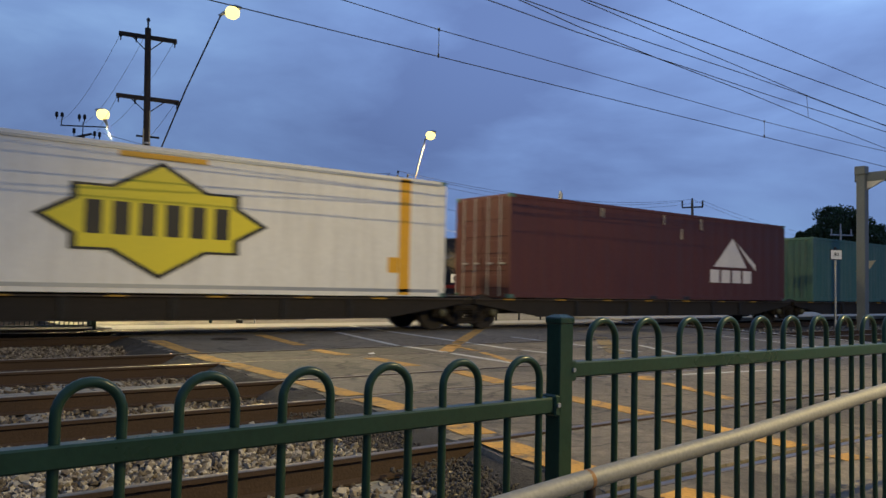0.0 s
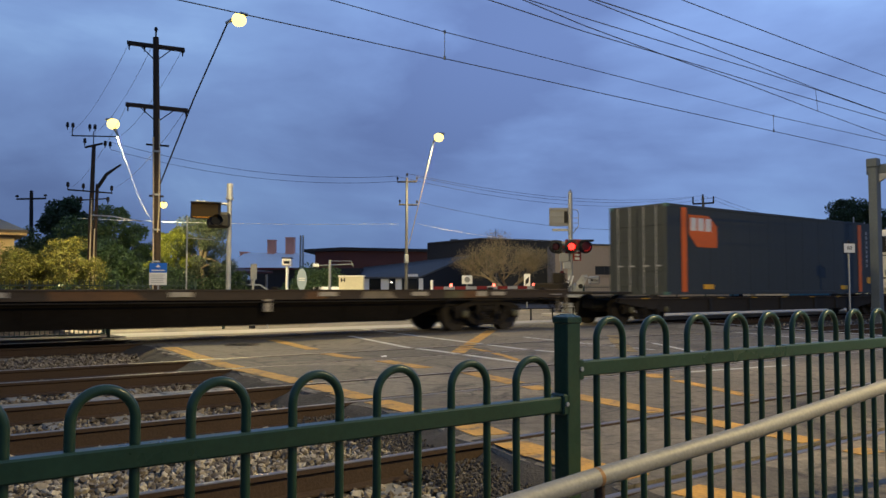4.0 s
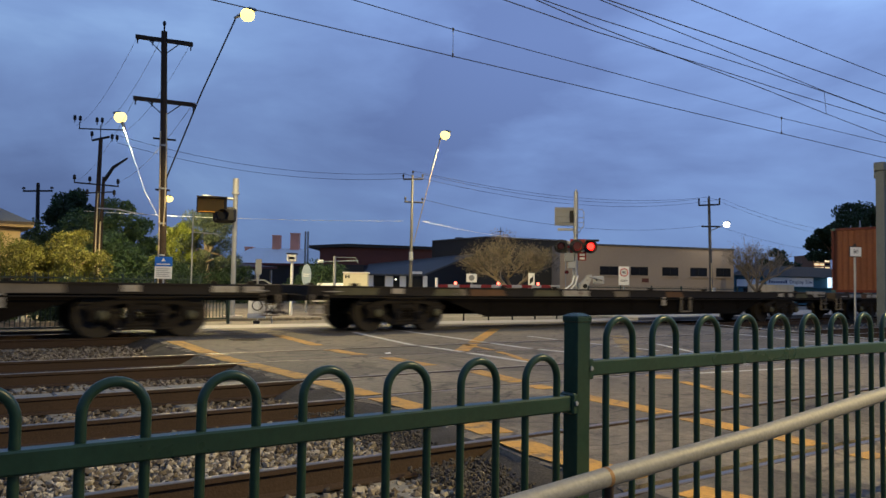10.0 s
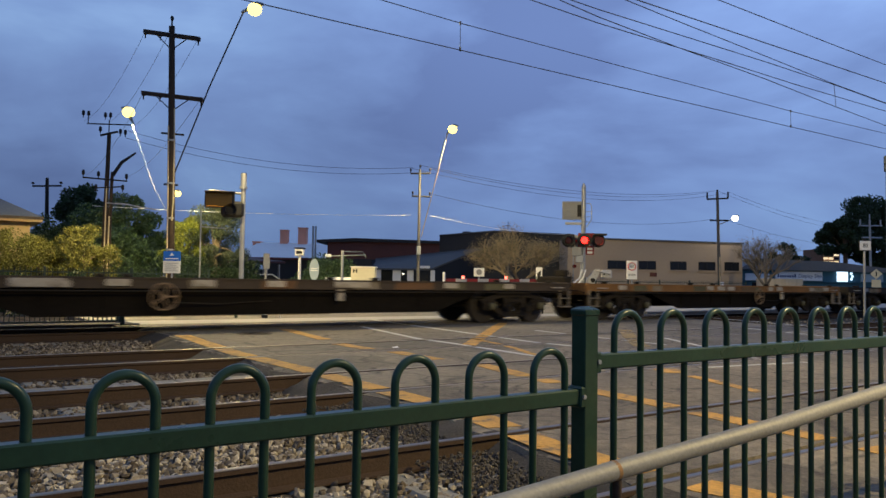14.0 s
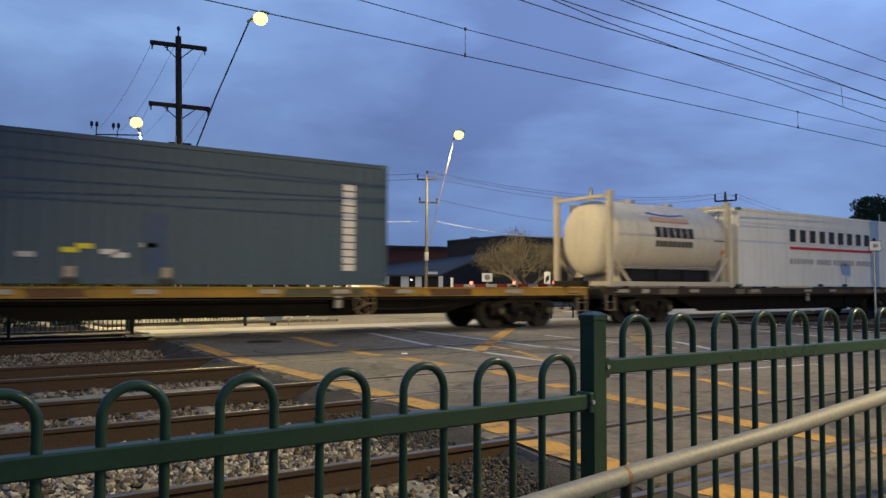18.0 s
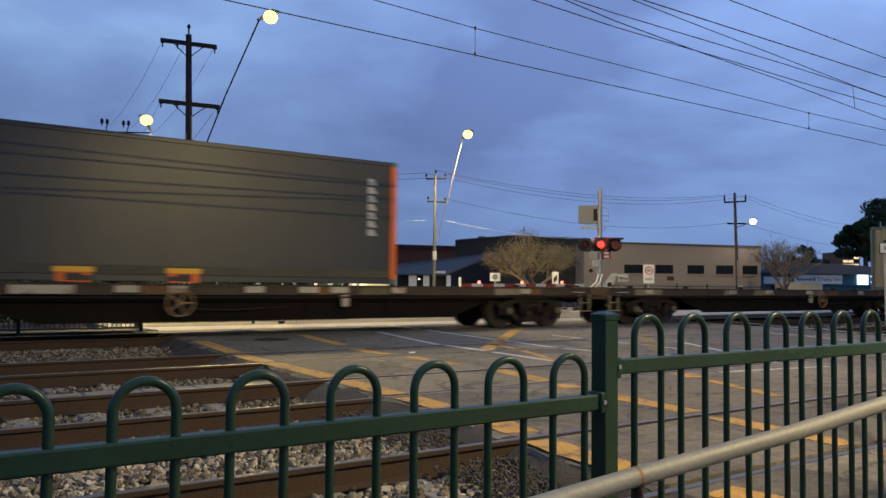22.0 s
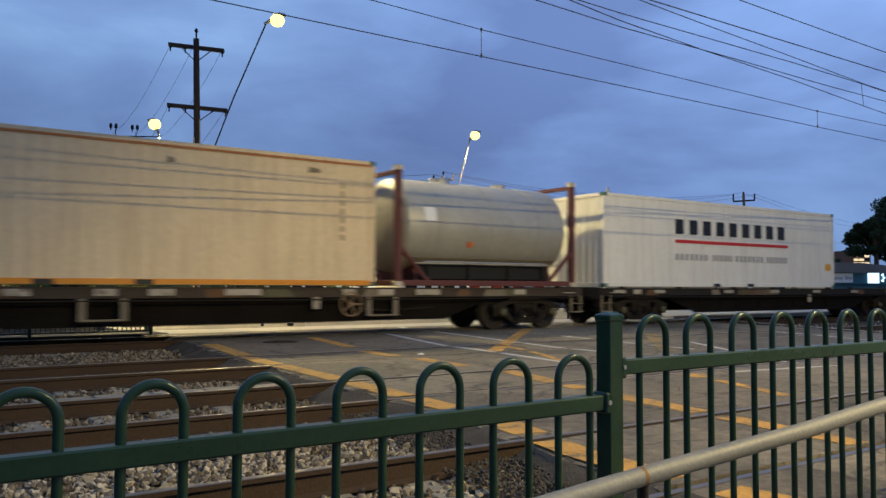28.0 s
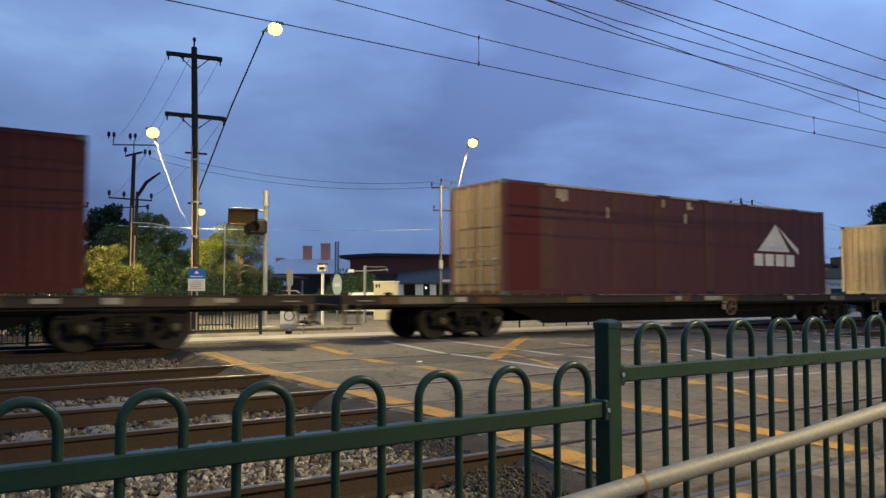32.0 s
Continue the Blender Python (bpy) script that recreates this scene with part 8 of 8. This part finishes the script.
slab = [(5.0, -5.5, 2.12), (10.4, -5.5, 2.12), (15.2, 0.1, 4.3), (5.0, 0.1, 3.15)]
lean = Geo().add([*slab, *[(x, y, z - 0.14) for x, y, z in slab]], [(0, 1, 2, 3), (7, 6, 5, 4), (0, 4, 5, 1), (1, 5, 6, 2), (2, 6, 7, 3), (3, 7, 4, 0)])
part("roof", lean, M_iron_grey, b, "grey iron lean-to roof")
for k in range(11):
    f = k / 10
    p, q = Vector(slab[0]).lerp(Vector(slab[1]), f), Vector(slab[3]).lerp(Vector(slab[2]), f)
    part("roof_rib", Geo().tube(p + Vector((0, 0, 0.01)), q + Vector((0, 0, 0.01)), 0.03, n=5), M_iron_grey, b)
part("wall", Geo().add([(10.3, -5.3, -0.2), (10.3, -5.3, 2.0), (15.0, 0.1, 4.15), (15.0, 0.1, -0.2), (10.2, -5.2, -0.2), (10.2, -5.2, 2.0), (14.9, 0.2, 4.15), (14.9, 0.2, -0.2)],
                       [(0, 3, 2, 1), (4, 5, 6, 7), (0, 1, 5, 4), (1, 2, 6, 5), (2, 3, 7, 6), (3, 0, 4, 7)]), M_cladding, b)
part("wall", Geo().box(5.2, 10.2, -4.8, -0.2, -0.2, 2.0), M_cladding, b)
part("wall", Geo().box(0.4, 5.1, -4.9, -0.1, -0.2, 2.9), M_cladding, b)
for x0, x1 in ((5.45, 5.95), (7.0, 7.7), (8.3, 8.85), (10.35, 10.75)):
    part("pillar", Geo().bev(x0, x1, -5.25, -4.8, -0.2, 2.0, 0.02), M_sign_white, b, "white painted pillar")
for x0, x1 in ((5.95, 7.0), (7.7, 8.3), (8.85, 10.3)):
    part("door", Geo().box(x0, x1, -4.86, -4.8, -0.1, 1.95), M_glass, b)
part("lamp", Geo().box(7.85, 8.0, -4.95, -4.87, 1.6, 1.72), M_lamp_white, b)
part("sign_board", Geo().box(9.25, 10.3, -5.62, -5.52, 2.16, 2.38), M_sign_white, b)
part("roof_vent", Geo().bev(13.2, 14.0, 2, 3, 5.6, 5.95, 0.05), M_iron_grey, b)
part("antenna", Geo().tube((17.6, 1.2, 5.6), (17.6, 1.2, 6.9), 0.03, n=5).tube((17.3, 1.2, 6.5), (17.9, 1.2, 6.5), 0.03, n=5), M_dark, b)

b, L = oriented("house", "old house with a pale iron roof and brick chimneys", (32.2, 82.1), (40.4, 75.9))
part("wall", Geo().box(0, L, 0, 9, -0.2, 3.2), M_cladding, b)
part("roof", Geo().add([(-0.5, -0.3, 3.2), (L + 0.4, -0.3, 3.2), (L + 0.4, 9.3, 3.2), (-0.5, 9.3, 3.2), (1.4, 3.2, 5.1), (L - 1.0, 3.2, 5.0), (L - 1.0, 6.0, 5.0), (1.4, 6.0, 5.1)], [(0, 1, 5, 4), (1, 2, 6, 5), (2, 3, 7, 6), (3, 0, 4, 7), (4, 5, 6, 7), (3, 2, 1, 0)]), M_iron_pale, b)
part("gutter", Geo().box(-0.6, L + 0.5, -0.5, -0.3, 3.1, 3.32), mat("dark_red_gutter", (0.1, 0.02, 0.02), 0.6, 0, 0.1, 8, 1, 0.02), b)
for x, z0, z1, w in ((4.28, 4.6, 6.45, 0.85), (6.36, 4.6, 6.72, 0.95), (1.2, 4.75, 5.1, 0.85)):
    ch = part("chimney", Geo().box(x - w / 2, x + w / 2, 3.0, 3.9, z0, z1), M_chimney, b)
    part("chimney_cap", Geo().box(x - w / 2 - 0.05, x + w / 2 + 0.05, 2.95, 3.95, z1, z1 + 0.1), M_chimney, ch)
for x in (8.32, 8.6):
    part("flue", Geo().tube((x, -1.0, 2.6), (x, -1.0, 6.75), 0.1, n=12), M_galv2, b)

b, L = oriented("house", "tan house with a hipped slate roof behind the hedge", (-5.5, 44.6), (6.5, 44.0))
part("wall", Geo().box(0.3, 11.9, 0, 8, -0.2, 3.7), M_tan_wall, b)
hip = [(-0.3, -0.7, 3.96), (12.4, -0.7, 3.96), (12.4, 8.6, 3.96), (-0.3, 8.6, 3.96), (4.4, 3.9, 6.5), (7.6, 3.9, 6.5)]
part("roof", Geo().add(hip, [(0, 1, 5, 4), (1, 2, 5), (2, 3, 4, 5), (3, 0, 4), (3, 2, 1, 0)]), M_tile_roof, b)
part("eave", Geo().box(-0.3, 12.38, -0.68, 8.55, 3.72, 3.94), M_tan_wall, b)
part("gutter", Geo().box(-0.32, 12.42, -0.78, -0.68, 3.84, 3.97), mat("brown_gutter", (0.05, 0.033, 0.022), 0.6, 0, 0.1, 8, 1, 0.02), b)
window(b, 8.2, 9.8, 1.4, 2.9)

b, L = oriented("shed", "open shed with a dark red roof edge and pale walls", (18.8, 50.2), (24.2, 53.8))
part("roof", Geo().add([(-0.3, -0.4, 2.2), (L + 0.3, -0.4, 2.35), (L + 0.3, 4.0, 2.75), (-0.3, 4.0, 2.6), (-0.3, -0.4, 2.08), (L + 0.3, -0.4, 2.2), (L + 0.3, 4.0, 2.6), (-0.3, 4.0, 2.45)],
                       [(0, 1, 2, 3), (7, 6, 5, 4), (0, 4, 5, 1), (1, 5, 6, 2), (2, 6, 7, 3), (3, 7, 4, 0)]), mat("dark_red_iron", (0.06, 0.018, 0.016), 0.7, 0, 0.2, 10, 1, 0.05), b)
part("wall", Geo().box(0.2, L - 0.2, 3.0, 3.15, -0.2, 2.4), M_cladding, b)
for k in range(4):
    x = 0.3 + k * (L - 0.6) / 3
    part("post", Geo().box(x - 0.06, x + 0.06, -0.3, -0.18, -0.2, 2.1), M_galv2, b)

b, L = oriented("shop", "low teal shop with pale sign boards and grey roof", (71.3, 46.5), (86.0, 35.6))
part("wall", Geo().box(0, L, 0, 9, -0.2, 2.75), M_teal_wall, b)
part("roof", Geo().prism([(-0.6, 2.7), (L + 0.6, 2.5), (8.6, 3.6), (1.2, 3.75)], "y", -0.8, 9.5), mat("mid_grey_iron_roof", (0.15, 0.155, 0.16), 0.75, 0, 0.15, 8, 0.4, 0.1), b)
part("fascia", Geo().box(-0.2, L, -0.3, -0.05, 1.5, 2.65), M_teal_wall, b)
board = part("sign_board", Geo().box(3.2, 7.9, -0.45, -0.3, 1.65, 2.55), mat("pale_sign_board", (0.72, 0.76, 0.8), 0.5, 0, 0.06, 10, 1, 0.01), b)
M_shop_blue = mat("dark_blue_lettering", (0.03, 0.06, 0.16), 0.5, 0, 0.05, 10, 1, 0.01)
for k in range(8):
    part("lettering", Geo().box(3.4 + 0.24 * k, 3.56 + 0.24 * k, -0.47, -0.45, 1.95, 2.28 if k in (0, 7) else 2.17), M_shop_blue, board)
lettering("Display Site", 0.5, M_shop_blue, board, pose(6.65, -0.46, 2.1, 90, 0, 0))
part("sign_board", Geo().box(0.2, 2.6, -0.42, -0.3, 1.6, 2.3), mat("pale_sign_board", (0.72, 0.76, 0.8), 0.5, 0, 0.06, 10, 1, 0.01), b)
part("screen", Geo().box(9.4, 10.4, -0.55, -0.3, 1.6, 2.9), M_screen, b, "bright lit display screen")
for k in range(4):
    part("screen_dot", Geo().tube((10.75 + 0.12 * (k % 2), -0.5, 1.85 + 0.28 * k), (10.75 + 0.12 * (k % 2), -0.54, 1.85 + 0.28 * k), 0.13, n=8), M_screen, b)
part("sign_board", Geo().box(11.8, 14.0, -0.42, -0.3, 1.6, 2.4), mat("pale_sign_board", (0.3, 0.42, 0.5), 0.5, 0, 0.06, 10, 1, 0.01), b)
part("window", Geo().box(1.0, 6.0, -0.06, 0, 0.2, 1.4), M_glass, b)
solid("banner_wall", Geo().box(0, 4.2, 0, 0.2, -0.2, 1.75), M_cream, "cream low boundary wall before the shop", "wall", at=pose(66.0, 41.5, 0, 0, 0, -37))

b, L = oriented("building", "distant red brick block with lit windows", (143.9, 79.4), (148.4, 76.1))
part("wall", Geo().box(0, L, 0, 3, -0.2, 8.0), mat("orange_brown_brick", (0.23, 0.12, 0.075), 0.9, 0, 0.2, 10, 0.6, 0.2), b)
M_lit_balcony = glow("lit_balcony", (1.0, 0.74, 0.42), 1.1)
for r_ in range(3):
    for k in range(3):
        part("window", Geo().box(2.5 + k * 1.0, 3.35 + k * 1.0, -0.06, 0, 5.5 + r_ * 0.68, 5.88 + r_ * 0.68), M_lit_balcony if (r_ + k) % 4 != 3 else M_glass, b)
    part("balcony", Geo().box(2.35, 5.4, -0.5, -0.05, 5.32 + r_ * 0.68, 5.46 + r_ * 0.68), M_tan_wall, b)
b, L = oriented("building", "distant dark low building by the road", (100, 48), (150, 20))
part("wall", Geo().box(0, L, 0, 12, -0.2, 3.4), M_cladding, b)


def car(at, paint, label):
    c = thing("car", label, "car", at)
    body = [(-2.1, 0.35), (2.1, 0.35), (2.15, 0.75), (1.3, 0.92), (0.75, 1.4), (-1.0, 1.43), (-1.7, 0.98), (-2.12, 0.9)]
    part("body", Geo().prism(body, "y", -0.85, 0.85), paint, c)
    for s in (-1, 1):
        part("side_window", Geo().prism([(1.1, 0.95), (0.68, 1.34), (-0.95, 1.36), (-1.5, 0.98)], "y", s * 0.852, s * 0.862), M_glass, c)
    for x in (-1.3, 1.3):
        for s in (-1, 1):
            w = part("wheel", Geo().tube((x, s * 0.72, 0.32), (x, s * 0.9, 0.32), 0.32, n=18), M_rubber, c)
            part("rim", Geo().tube((x, s * 0.9, 0.32), (x, s * 0.91, 0.32), 0.2, n=14), M_galv2, w)
    for s in (-1, 1):
        part("tail_light", Geo().bev(-2.16, -2.1, s * 0.6 - 0.15, s * 0.6 + 0.15, 0.7, 0.82, 0.01), M_lens_red, c)
        part("headlight", Geo().bev(2.1, 2.17, s * 0.6 - 0.15, s * 0.6 + 0.15, 0.62, 0.74, 0.01), M_sign_white, c)
    return c


car(pose(22.6, 41.2, -0.2, 0, 0, 231), M_white, "white car waiting beyond the crossing")
M_car_silver = mat("silver_car_paint", (0.34, 0.37, 0.42), 0.3, 0.3, 0.06, 10, 1, 0.01)
M_car_blue = mat("grey_blue_car_paint", (0.1, 0.13, 0.18), 0.3, 0.2, 0.06, 10, 1, 0.01)
car(pose(19.9, 47.6, -0.06, 0, 0, 160), M_car_silver, "silver car parked before the open shed")
car(pose(17.2, 48.4, -0.06, 0, 0, 150), M_car_blue, "grey-blue car parked under the trees")
pv = thing("carport", "low pale iron roof of a carport behind parked cars", "carport", pose(22.9, 58.0, 0, 0, 0, -8))
part("roof", Geo().add([(-1.7, -1.2, 1.72), (1.9, -1.2, 1.74), (1.9, 2.4, 1.74), (-1.7, 2.4, 1.72), (-1.3, 0.2, 2.24), (1.5, 0.2, 2.24), (1.5, 1.0, 2.24), (-1.3, 1.0, 2.24)], [(0, 1, 5, 4), (1, 2, 6, 5), (2, 3, 7, 6), (3, 0, 4, 7), (4, 5, 6, 7), (3, 2, 1, 0)]), mat("grey_white_iron", (0.4, 0.42, 0.44), 0.6, 0, 0.12, 8, 1, 0.05), pv)
for x in (-1.6, 1.8):
    for y in (-1.1, 2.3):
        part("post", Geo().box(x - 0.05, x + 0.05, y - 0.05, y + 0.05, -0.3, 1.74), M_galv2, pv)
solid("thin_post", Geo().tube((11.75, 27.2, -0.2), (11.75, 27.2, 2.02), 0.045, n=8).bev(11.63, 11.87, 27.14, 27.18, 1.45, 2.02, 0.01), M_board_back, "grey post with a narrow sign seen from behind", "post")


# ---- movement ----
SPEEDS = [(0, 10.0), (16, 10.0), (19, 9.93), (24.2, 9.77), (26.7, 9.57), (29, 9.38), (31, 9.2), (32, 9.15)]


def travelled(t):
    """Metres the train has gone since the start."""
    s = 0.0
    for (a, va), (b, vb) in zip(SPEEDS, SPEEDS[1:]):
        if t <= a:
            break
        e = min(t, b)
        ve = va + (vb - va) * (e - a) / (b - a)
        s += (e - a) * (va + ve) / 2
    return s


def switching(closed, opened, spans):
    """Rows for a shutter that stands open within the given spans of time."""
    rows = [(0.0, closed)]
    for a, b in spans:
        rows += [(a - 0.05, closed), (a + 0.05, opened), (b - 0.05, opened), (b + 0.05, closed)]
    if rows[-1][0] < 32:
        rows.append((32.0, closed))
    return rows


def motions():
    for leaf, x, y, k in FLASHERS:
        start = 0.85 if k == 1 else 0.15
        shut, wide = pose(x, y, 2.76), pose(x, y, 2.76, 0, 0, 84)
        walk(leaf, switching(shut, wide, [(start + 1.4 * n, start + 1.4 * n + 0.7) for n in range(22)]))
    amber = [(21.3, 21.75), (22.3, 22.7), (23.1, 23.7), (23.9, 24.3), (24.7, 25.1), (25.5, 25.9), (26.3, 26.7), (27.1, 27.5), (27.9, 28.3), (28.7, 29.1), (29.4, 29.8), (30.2, 30.6), (30.95, 31.3), (31.62, 31.9)]
    walk(flap, switching(pose(0, -0.21, 0.215), pose(0, -0.21, 0.215, -84, 0, 0), amber))
    times = [float(k) for k in range(0, 33, 2)]
    for ob, u, y, z in MOVERS:
        walk(ob, [(t, pose(u + travelled(t), y, z)) for t in times])
    for ob, x, u in SPINNERS:
        inside = [k / 15 for k in range(0, 481) if -2 < x + u + travelled(k / 15) < 48]
        if not inside:
            continue
        first = inside[0]
        ts = sorted({0.0, *inside, 32.0})
        rows = []
        for t in ts:
            a = math.degrees(travelled(min(max(t, first), inside[-1])) / WHEEL_R)
            rows.append((t, pose(x, 0, WHEEL_R, 0, a % 360, 0)))
        walk(ob, rows)


motions()
